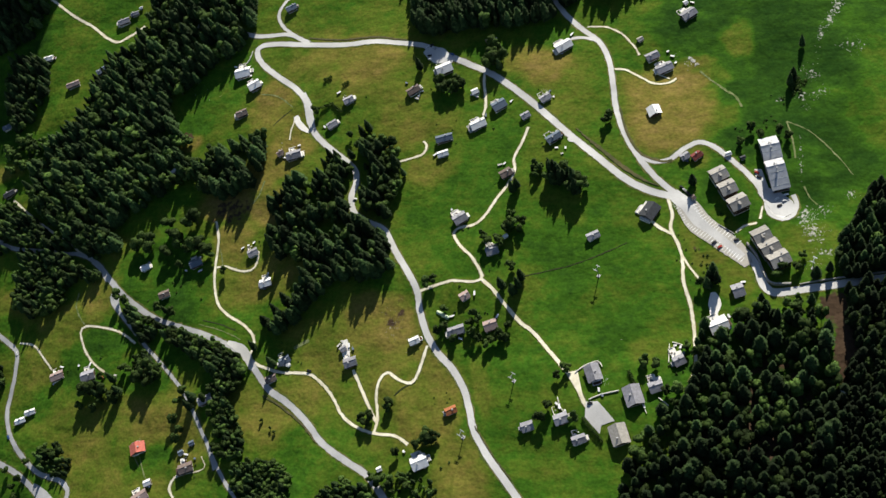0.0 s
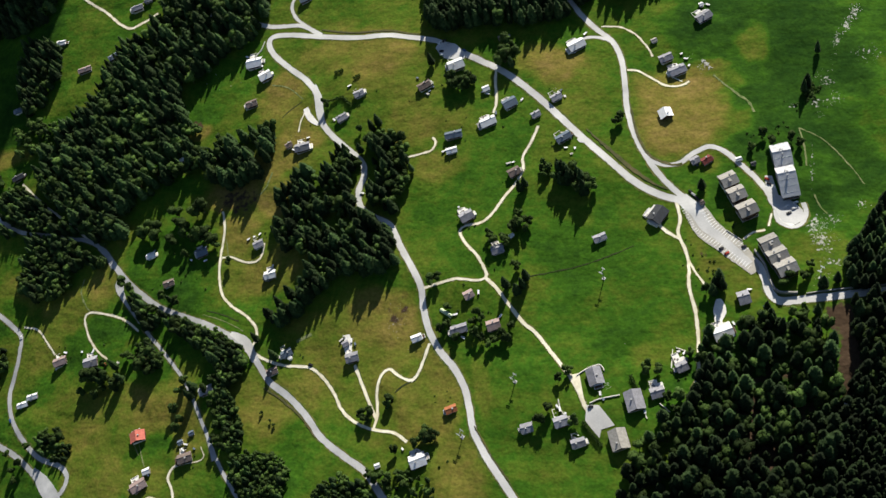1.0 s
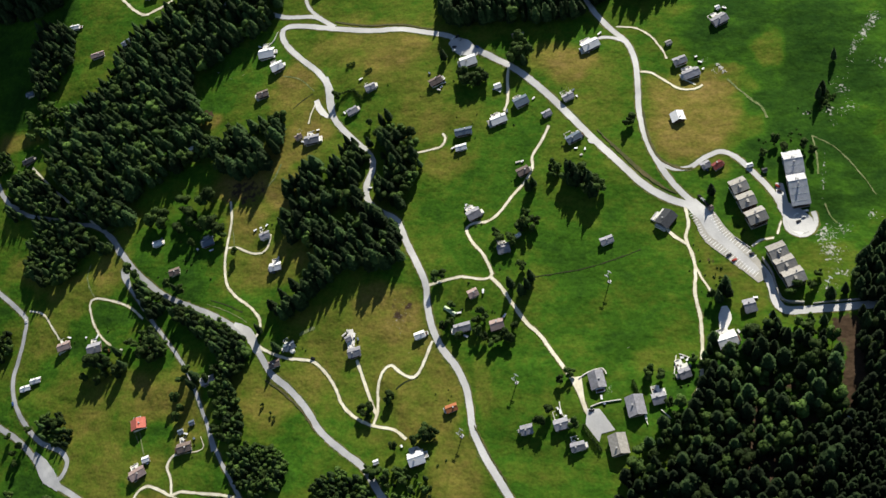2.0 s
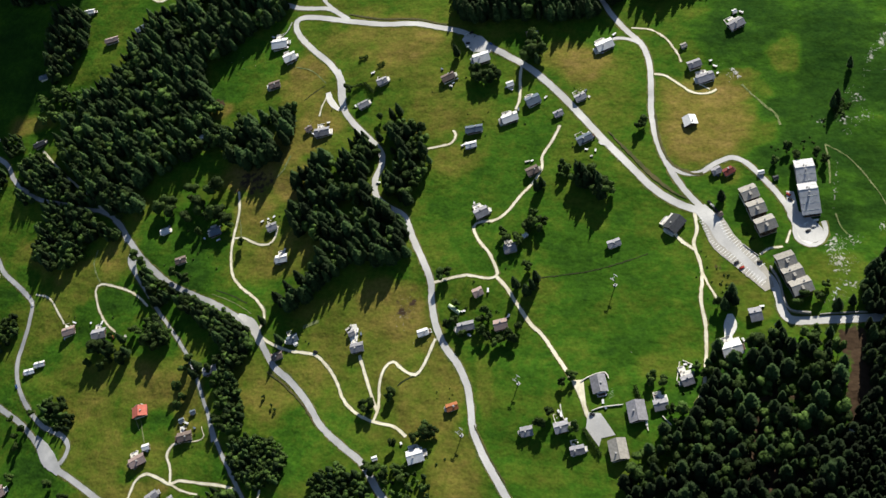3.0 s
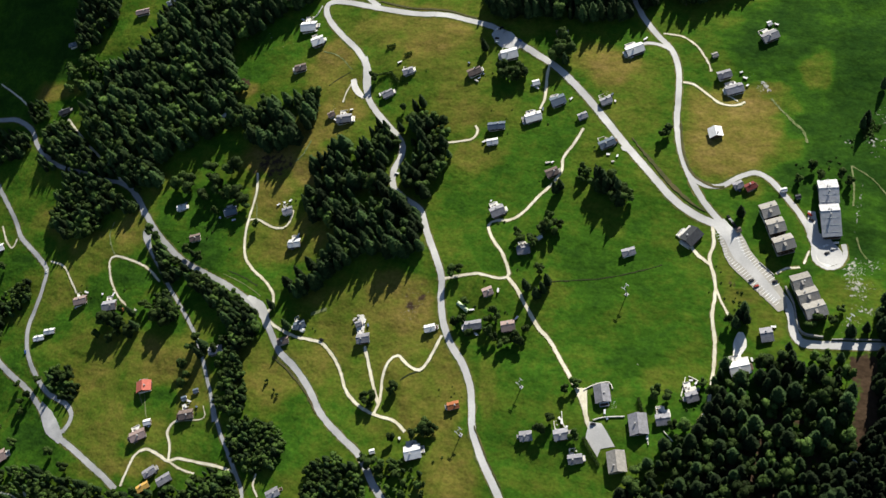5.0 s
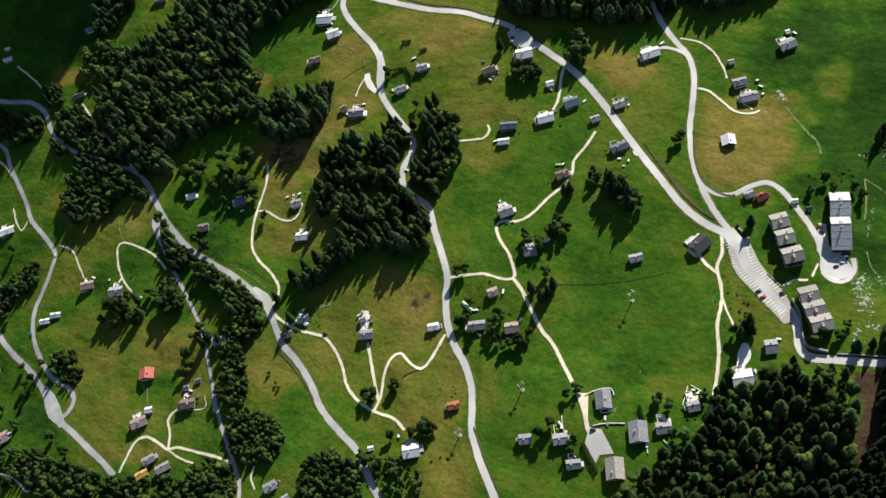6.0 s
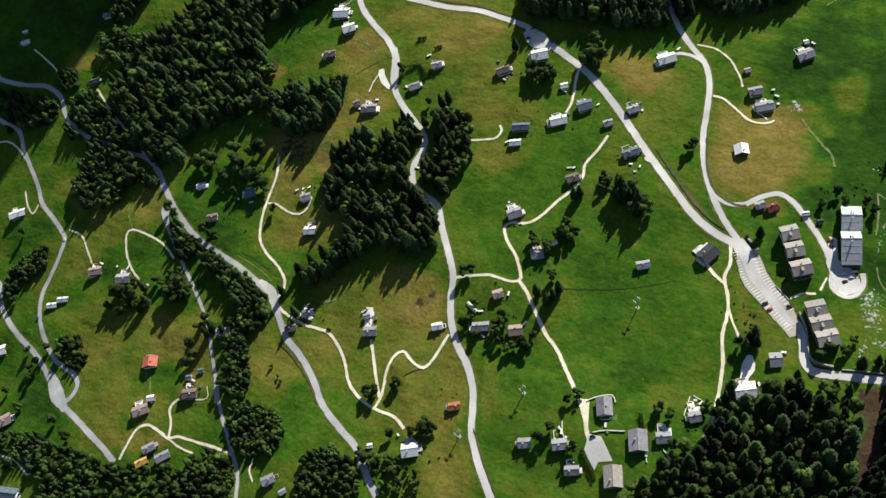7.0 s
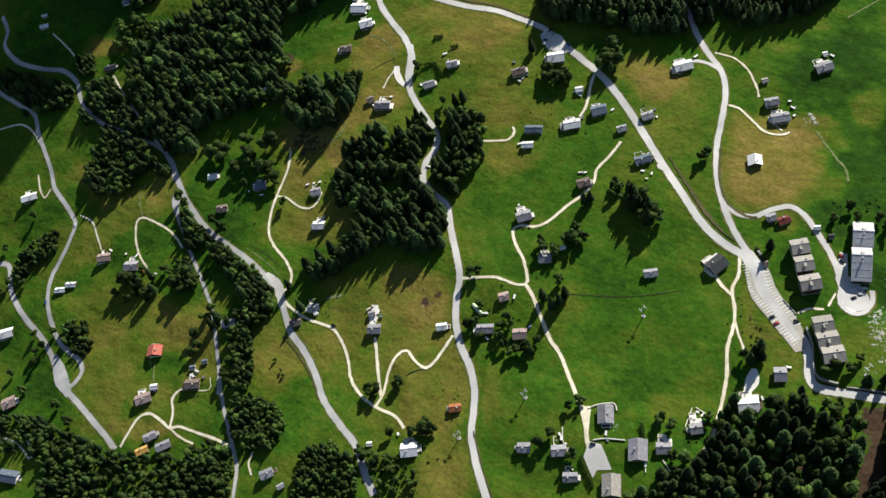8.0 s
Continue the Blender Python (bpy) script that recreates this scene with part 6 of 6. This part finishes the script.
tree(34.5, -62.3, 11.0, "broad")
tree(24.6, -40.0, 11.0, "broad")
tree(20.6, -35.0, 11.3, "broad")
tree(50.9, -44.8, 11.3, "broad")
tree(4.1, -57.0, 11.0, "broad")
tree(-6.9, -29.4, 11.0, "broad")
tree(48.9, 8.6, 12.5, "broad")
tree(122.3, 158.2, 12.5, "broad")
tree(117.6, 154.1, 12.8, "broad")
tree(104.1, -83.2, 12.2, "broad")
tree(97.2, -90.7, 11.0, "broad")
tree(91.7, -114.3, 11.3, "broad")
tree(86.8, -125.5, 12.5, "broad")
tree(113.4, -124.9, 12.5, "broad")
tree(-266.9, 36.1, 11.0, "broad")
tree(-251.4, 29.6, 12.2, "broad")
tree(-283.6, 20.5, 11.0, "broad")
tree(-233.3, 11.9, 12.5, "broad")
tree(-280.1, 36.9, 11.0, "broad")
tree(196.1, -63.4, 11.3, "broad")
tree(183.1, -101.4, 11.0, "broad")
tree(205.2, -8.9, 11.0, "broad")
tree(-48.6, -176.8, 11.0, "broad")
tree(-40.2, -177.8, 13.4, "broad")
tree(-31.4, -178.2, 11.0, "broad")
tree(-19.8, -175.3, 11.0, "broad")
tree(-341.2, 40.5, 11.0, "broad")
tree(-386.3, -161.2, 12.5, "broad")
tree(-378.0, -165.3, 13.7, "broad")
tree(-372.6, -161.1, 12.5, "broad")
tree(-393.7, -158.7, 11.0, "broad")
tree(-377.9, -155.8, 11.0, "broad")
tree(173.5, -80.3, 12.5, "broad")
tree(-14.3, -149.7, 12.5, "broad")
tree(-30.6, -154.9, 11.0, "broad")
tree(266.8, 6.2, 12.5, "broad")
tree(262.6, -1.2, 11.0, "broad")
tree(277.2, 5.8, 11.0, "broad")
tree(281.5, 16.1, 11.0, "broad")
tree(2.0, 253.0, 11.0, "broad")
tree(242.7, 141.1, 12.5, "broad")
tree(249.6, 131.6, 12.5, "broad")
tree(233.7, 126.2, 11.0, "broad")
tree(265.5, 137.0, 11.0, "broad")
tree(272.2, 131.2, 12.5, "broad")
tree(-166.9, 180.3, 12.5, "broad")
tree(-125.3, 149.1, 11.0, "broad")
tree(-340.2, 42.2, 18.8, "broad")
tree(-333.2, 46.0, 20.1, "broad")
tree(-322.3, 46.9, 16.9, "broad")
tree(-323.9, 38.0, 18.3, "broad")
tree(-299.3, 53.3, 16.9, "broad")
tree(-289.2, 47.8, 19.2, "broad")
tree(-291.5, 40.9, 16.5, "broad")
tree(-300.6, 33.5, 16.5, "broad")
tree(-266.4, 39.4, 19.2, "broad")
tree(-255.6, 34.2, 18.8, "broad")
tree(-272.4, 37.4, 20.1, "broad")
tree(-283.8, 62.5, 20.6, "broad")
tree(-276.1, 66.1, 20.6, "broad")
tree(-295.2, -90.0, 19.2, "broad")
tree(-288.7, -86.3, 20.6, "broad")
tree(-288.0, -97.1, 16.9, "broad")
tree(-300.3, -94.3, 16.5, "broad")
tree(-223.6, 149.2, 16.5, "broad")
tree(-217.8, 151.7, 18.8, "broad")
tree(-225.6, 143.2, 18.8, "broad")
tree(-321.7, -110.0, 16.5, "broad")
tree(-347.2, -104.1, 18.8, "broad")
tree(-358.3, -101.2, 18.8, "broad")
tree(-337.1, -104.2, 16.5, "broad")
tree(45.0, 48.2, 16.5, "broad")
tree(-305.2, 63.8, 18.8, "broad")
tree(-162.5, -129.4, 5.1, "broad")
tree(-151.8, -136.3, 4.4, "broad")
tree(-147.8, -139.3, 4.4, "broad")
tree(-421.9, -193.7, 11.0, "broad")
tree(-414.4, -187.0, 11.3, "broad")
tree(-410.0, -170.2, 11.0, "broad")
tree(-296.2, -271.4, 11.0, "broad")
tree(-415.1, -203.3, 11.0, "broad")
tree(-435.3, -220.5, 11.0, "broad")
tree(-408.3, -231.4, 11.0, "broad")
tree(-356.2, -232.3, 12.5, "broad")
tree(-331.3, -242.6, 12.5, "broad")
tree(-346.1, -254.7, 11.0, "broad")
tree(-342.7, -253.8, 12.5, "broad")
tree(-249.6, -114.6, 11.0, "broad")
tree(-247.6, -105.3, 13.7, "broad")
tree(-249.7, -131.3, 12.5, "broad")
tree(-241.7, -139.6, 11.0, "broad")
tree(-243.2, -148.2, 12.5, "broad")
tree(-343.6, -120.6, 12.5, "broad")
tree(-337.4, -113.1, 11.0, "broad")
tree(-360.6, -106.8, 12.5, "broad")
tree(-360.0, -118.8, 12.5, "broad")
tree(-344.7, -91.0, 11.0, "broad")
tree(-312.5, -83.4, 11.0, "broad")
tree(-299.3, -92.2, 11.0, "broad")
tree(-320.5, -82.3, 12.5, "broad")
tree(-298.5, -82.9, 12.5, "broad")
tree(-212.8, -126.5, 12.5, "broad")
tree(-203.2, -134.8, 12.2, "broad")
tree(-199.7, -144.7, 12.8, "broad")
tree(-190.6, -152.6, 12.5, "broad")
tree(-190.9, -163.1, 12.5, "broad")
tree(-177.8, -169.5, 11.0, "broad")
tree(-200.0, -155.3, 12.8, "broad")
tree(-211.3, -117.9, 11.0, "broad")
tree(-222.9, -112.8, 12.2, "broad")
tree(-204.4, -102.2, 11.0, "broad")
tree(-193.7, -104.5, 12.5, "broad")
tree(-204.3, -113.3, 11.0, "broad")
tree(-217.1, -102.8, 12.5, "broad")
tree(-433.4, -178.8, 11.0, "broad")
tree(-506.0, -153.2, 11.0, "broad")
tree(-503.6, -139.8, 12.5, "broad")
tree(-501.1, -126.2, 11.0, "broad")
tree(-484.7, -135.4, 11.0, "broad")
tree(-346.6, -9.3, 15.0, "broad")
tree(-337.2, -15.5, 14.0, "broad")
tree(-297.1, -23.6, 14.0, "broad")
tree(-288.1, -26.2, 15.0, "spruce")
tree(-279.2, -29.2, 13.0, "broad")
tree(-42.8, -181.7, 11.0, "broad")
tree(-31.9, -182.6, 11.0, "broad")
tree(-16.7, -181.8, 11.0, "broad")
tree(-8.3, -188.3, 11.0, "broad")
tree(-518.9, -65.9, 11.0, "broad")
tree(-484.3, -96.6, 12.5, "broad")
tree(-535.7, -107.0, 11.0, "broad")
tree(-392.6, -156.4, 11.0, "broad")

# ---- cars, lift pylons, walls and small things ----
car(214.5, 29.4, 37, 0, "black parked car in a marked bay")
car(219.0, 25.3, 38, 1, "dark red parked car in a marked bay")
car(231.8, 32.3, 23, 0, "black car at the edge of the car park")
car(-110.2, 82.5, 5, 2, "white van parked on the lay-by")
car(263.0, 71.9, 38, 2, "white car parked in the apartment yard")
car(265.1, 65.6, 33, 0, "black car parked in the apartment yard")
car(268.7, 70.3, 25, 4, "silver car parked in the apartment yard")
car(124.7, -111.5, 14, 0, "black car parked in the gravel yard")
car(-443.8, -146.2, -54, 3, "dark blue car driving on the lane")
car(-460.6, -62.9, -62, 2, "white car on the lane")
car(186.9, 83.4, -37, 0, "dark parked car beside the square")
car(189.3, 80.5, -38, 4, "silver parked car beside the square")
car(191.7, 77.5, -38, 0, "dark parked car by the kiosk")
car(194.2, 74.6, -37, 0, "black parked car by the kiosk")
car(-125.9, -83.7, -8, 0, "dark car beside the gravel track")
car(250.2, -19.6, 32, 3, "bright blue parked car at the road bend")
car(247.2, 96.9, -30, 1, "red parked car beside the apartment building")
car(249.1, 92.4, -28, 0, "black parked car beside the apartment building")
car(270.0, 75.9, 21, 2, "white parked car below the apartment building")
car(-62.0, 249.5, 60, 2, "white car parked on the village square", 0.34)
car(-58.5, 251.5, 62, 0, "black car parked on the village square", 0.34)
car(-54.5, 248.0, 58, 4, "silver car parked on the village square", 0.34)
car(-59.0, 239.0, 10, 0, "black car parked on the village square", 0.34)
car(-58.0, 235.0, 14, 2, "white van parked on the village square", 0.34)
car(-36.5, 240.0, -30, 3, "blue car parked on the village square", 0.34)
polytunnel(-8.1, -33.6, -28, 12.5, 3.6)
tank(-147.0, -78.7, 2.2, 2.4)
excavator(-344.2, -90.3, 60)
pylon(122.7, 1.4, 13.0, 62)
pylon(289.2, 5.1, 14.0, 62)
pylon(24.0, -139.8, 10.0, 62)
pylon(308.0, -99.6, 14.0, 62)
pylon(61.4, -92.8, 11.0, 62)
stone_wall([(239.9, 29.2), (247.7, 17.3), (252.9, 1.7), (258.8, -7.5), (273.0, -8.2)], 1.2, 3.0)
stone_wall([(279.2, -8.6), (293.5, -6.2), (313.9, -3.0), (341.3, 2.0)], 0.8, 1.6)
stone_wall([(110.8, -85.8), (117.8, -79.6), (127.8, -75.5), (131.8, -80.5)], 0.7, 1.2, "low pale plastered garden wall", PLASTER)
stone_wall([(123.5, -108.5), (131.2, -104.8), (146.3, -101.0)], 0.7, 1.2, "low pale plastered garden wall", PLASTER)
stone_wall([(217.7, 46.5), (230.2, 37.6)], 0.6, 1.0)
for line in ([(98.6, -106.8), (101.9, -115.2), (108.4, -122.9)], [(182.6, -59.9), (183.0, -76.3)], [(184.8, -58.4), (192.8, -60.7)], [(176.8, -106.2), (184.6, -112.3)], [(166.0, -113.0), (168.5, -119.0)], [(-264.5, 243.0), (-259.0, 251.0), (-257.0, 262.0)]):
    stone_wall(line, 0.6, 1.0, "low pale plastered garden wall", PLASTER)
rocks("long pale heap of cleared field stones", [(188.5, 224.6, 0.9, 16, 0.8), (191.5, 221.3, 1.1, 20, 0.9), (194.5, 217.8, 0.9, 16, 0.8)], 9)
hedge(-157.7, 186.7, 23, 13.9, 2.4, 3.0)
hedge(-146.1, 183.0, -40, 16.4, 2.4, 3.0)
hedge(-162.2, 217.8, 23, 9.2, 2.4, 3.0)
hedge(-141.8, 210.8, 33, 7.7, 2.4, 3.0)
hedge(155.4, -89.7, -62, 11.5, 2.4, 3.0)
hedge(160.8, -100.2, -64, 12.2, 2.4, 3.0)
hedge(123.6, -127.7, -49, 12.2, 2.4, 3.0)
hedge(132.1, -136.9, -46, 12.8, 2.4, 3.0)
rocks("pale boulders of a dry stream bed in the pasture", [(317.1, 280.5, 2.1, 19, 0.5), (312.0, 270.7, 2.1, 17, 0.5), (308.4, 260.8, 2.1, 17, 0.4), (303.4, 250.8, 2.1, 17, 0.4), (298.5, 241.4, 2.1, 15, 0.4), (294.5, 229.1, 3.5, 8, 0.3), (287.1, 207.9, 5.6, 13, 0.3), (293.4, 176.0, 2.6, 16, 0.3), (300.4, 184.8, 2.6, 14, 0.3), (286.3, 164.1, 2.4, 8, 0.3)], 1)
rocks("heaps of pale rubble below the apartment building", [(290.8, 53.8, 2.8, 58, 0.3), (288.4, 40.0, 2.8, 48, 0.3), (299.5, 61.1, 2.6, 16, 0.2), (296.9, 41.6, 3.4, 24, 0.2), (320.4, 75.8, 2.0, 12, 0.3), (295.3, 62.3, 2.2, 16, 0.3), (285.6, 5.6, 3.5, 29, 0.2), (293.0, 7.8, 2.8, 29, 0.2), (321.2, 75.8, 2.8, 13, 0.3)], 2)
rocks("pale stones strewn over the grazed meadow", [(-52.0, -33.9, 6.3, 33, 0.2), (-54.9, -49.4, 4.9, 19, 0.2), (-302.6, 215.6, 7.0, 4, 0.4), (-280.6, 209.7, 4.2, 3, 0.4), (-35.2, -75.1, 7.0, 3, 0.3), (145.2, -55.9, 0.7, 1, 0.5), (-90.2, -60.0, 2.1, 14, 0.2)], 3)
rocks("garden rubble and stacked stones around houses", [(-657.3, 141.8, 2.8, 24, 0.2), (-631.4, 138.2, 2.1, 14, 0.2), (135.8, -92.7, 1.4, 33, 0.2), (175.9, 228.5, 2.1, 28, 0.2), (188.5, 217.2, 2.1, 33, 0.3), (171.2, 212.5, 1.4, 19, 0.2), (58.9, 193.4, 1.4, 19, 0.2), (-320.6, 126.8, 2.1, 19, 0.2), (-198.6, 140.7, 3.5, 24, 0.2), (-108.8, 10.4, 2.8, 2, 0.3)], 4)
woodpile(63.9, 191.6, 60, 2.5, 1)
woodpile(68.1, 185.2, 122, 2.2, 0)
woodpile(76.0, 128.6, 5, 2.8, 0)
woodpile(81.7, 122.1, 15, 2.3, 2)
woodpile(84.1, 128.4, 92, 2.5, 0)
woodpile(168.9, 232.0, 27, 2.4, 0)
woodpile(173.1, 226.9, 164, 3.7, 0)
woodpile(176.4, 219.4, 49, 2.2, 0)
woodpile(172.5, 215.9, 160, 3.9, 0)
woodpile(-10.8, 192.9, 22, 3.8, 0)
woodpile(-5.5, 190.2, 171, 2.7, 0)
woodpile(29.5, 114.6, 45, 2.4, 0)
woodpile(25.4, 113.7, 22, 4.1, 2)
woodpile(-14.0, 68.5, 76, 1.8, 0)
woodpile(-10.1, 63.7, 146, 3.5, 0)
woodpile(22.6, 33.0, 130, 2.3, 1)
woodpile(-77.9, 207.9, 153, 2.5, 1)
woodpile(-63.1, 193.0, 41, 2.4, 0)
woodpile(-60.5, 198.2, 11, 2.0, 1)
woodpile(-64.9, 189.8, 160, 4.2, 2)
woodpile(-156.7, 164.0, 136, 3.4, 0)
woodpile(-147.2, 200.2, 37, 4.2, 0)
woodpile(-179.6, 143.6, 17, 2.8, 0)
woodpile(-192.1, 130.4, 162, 3.3, 0)
woodpile(-185.2, 126.7, 47, 2.7, 2)
woodpile(-261.1, 227.7, 82, 3.3, 0)
woodpile(-251.4, 229.8, 82, 2.0, 0)
woodpile(-240.4, 211.3, 58, 2.5, 2)
woodpile(-272.7, 243.0, 157, 3.9, 0)
woodpile(-364.6, -75.8, 84, 4.0, 0)
woodpile(-378.1, -77.1, 117, 1.9, 0)
woodpile(-354.4, -95.8, 178, 2.0, 0)
woodpile(-399.1, -77.7, 172, 4.1, 0)
woodpile(-405.3, -93.9, 82, 2.5, 0)
woodpile(-329.6, -88.1, 166, 2.8, 2)
woodpile(-231.3, -160.9, 174, 3.8, 0)
woodpile(-221.5, -164.2, 158, 2.3, 1)
woodpile(-221.8, -175.4, 74, 2.1, 1)
woodpile(-232.9, -165.9, 153, 4.1, 0)
woodpile(-261.8, -190.1, 146, 1.8, 0)
woodpile(-186.4, 9.8, 116, 2.2, 0)
woodpile(-186.2, -4.5, 74, 3.2, 1)
woodpile(-208.6, 42.3, 53, 2.8, 0)
woodpile(-213.9, 39.5, 29, 1.9, 0)
woodpile(-219.4, 36.7, 43, 3.2, 0)
woodpile(-322.5, 26.4, 155, 1.9, 1)
woodpile(-276.9, 15.4, 149, 2.4, 0)
woodpile(-260.3, 14.4, 31, 3.8, 0)
woodpile(130.9, -100.4, 104, 3.4, 0)
woodpile(133.9, -105.1, 122, 2.3, 1)
woodpile(166.4, -113.6, 105, 3.0, 0)
woodpile(193.9, -67.8, 107, 2.9, 1)
woodpile(191.5, -62.8, 55, 3.0, 0)
woodpile(187.2, -61.5, 9, 2.4, 0)
woodpile(98.5, -112.5, 134, 2.3, 0)
woodpile(100.9, -114.7, 106, 3.9, 0)
woodpile(105.6, -118.1, 83, 1.9, 0)
woodpile(-98.4, -57.7, 144, 2.1, 2)
woodpile(-90.9, -61.2, 103, 4.1, 0)
woodpile(-86.6, -64.3, 126, 2.7, 1)
woodpile(-100.5, -61.3, 53, 4.0, 2)
woodpile(-8.2, -164.5, 42, 2.6, 1)
woodpile(-12.4, -169.1, 164, 2.6, 1)
woodpile(-25.0, -153.1, 135, 2.3, 0)
woodpile(33.4, 27.4, 86, 4.0, 1)
woodpile(0.1, -34.8, 19, 3.9, 0)
woodpile(10.2, -55.1, 160, 3.4, 0)
woodpile(18.2, -15.0, 101, 4.0, 0)
woodpile(40.3, -35.4, 68, 3.4, 0)
woodpile(201.4, 115.5, 42, 3.5, 1)
woodpile(189.9, 110.0, 145, 2.9, 1)
woodpile(71.4, 235.8, 99, 2.3, 0)
woodpile(78.4, 258.3, 54, 4.0, 0)
woodpile(188.8, 288.6, 156, 3.9, 0)
woodpile(5.5, 168.4, 101, 3.7, 1)
woodpile(28.3, 182.6, 56, 3.1, 0)
woodpile(-38.2, 126.8, 41, 3.4, 0)
woodpile(171.7, -92.8, 143, 3.7, 1)
woodpile(175.9, -91.2, 134, 2.9, 0)
woodpile(237.2, -6.0, 8, 3.5, 0)
woodpile(227.0, -36.0, 125, 3.1, 0)
woodpile(215.4, -49.4, 155, 3.7, 0)
shrubs("low dark bushes in the rough pasture", [(-282, 18, 14, 16, 1.1), (-298, -7, 12, 12, 1.0), (-311, -23, 10, 10, 1.0), (-253, -4, 10, 8, 0.9), (266, 174, 3, 6, 1.0), (282, 190, 4, 14, 1.8), (278, 182, 4, 10, 1.6), (234, 141, 2.5, 4, 1.0), (243, 145, 2.5, 4, 1.1), (252, 149, 2.5, 4, 1.0), (260, 152, 2.5, 4, 0.9), (205, 62, 3, 4, 1.0), (222, 52, 3, 4, 1.0), (3, -104, 6, 7, 0.7), (200, 10, 6, 14, 0.9), (212, 2, 6, 10, 1.0), (195, 30, 5, 8, 0.8)], 11)
shrubs("bushes and tall herbs round the chalets", [(-180, 134, 9, 7, 0.9), (-148, 166, 7, 6, 0.9), (-135, 192, 7, 6, 0.9), (-68, 198, 8, 8, 1.0), (0, 157, 9, 7, 0.9), (-30, 143, 8, 6, 0.8), (60, 183, 7, 8, 0.9), (73, 138, 8, 8, 0.9), (32, 103, 6, 5, 0.8), (-4, 58, 7, 6, 0.9), (30, 25, 8, 10, 1.0), (36, -44, 9, 12, 1.1), (6, -49, 9, 12, 1.1), (10, -18, 7, 8, 0.9), (-206, 31, 8, 8, 0.8), (-361, -88, 9, 9, 1.0), (-401, -87, 8, 6, 0.8), (-227, -173, 8, 6, 0.8), (-9, -162, 9, 14, 1.1), (-150, -75, 7, 6, 0.8), (190, -76, 7, 8, 1.0), (103, -125, 7, 6, 0.8)], 12)
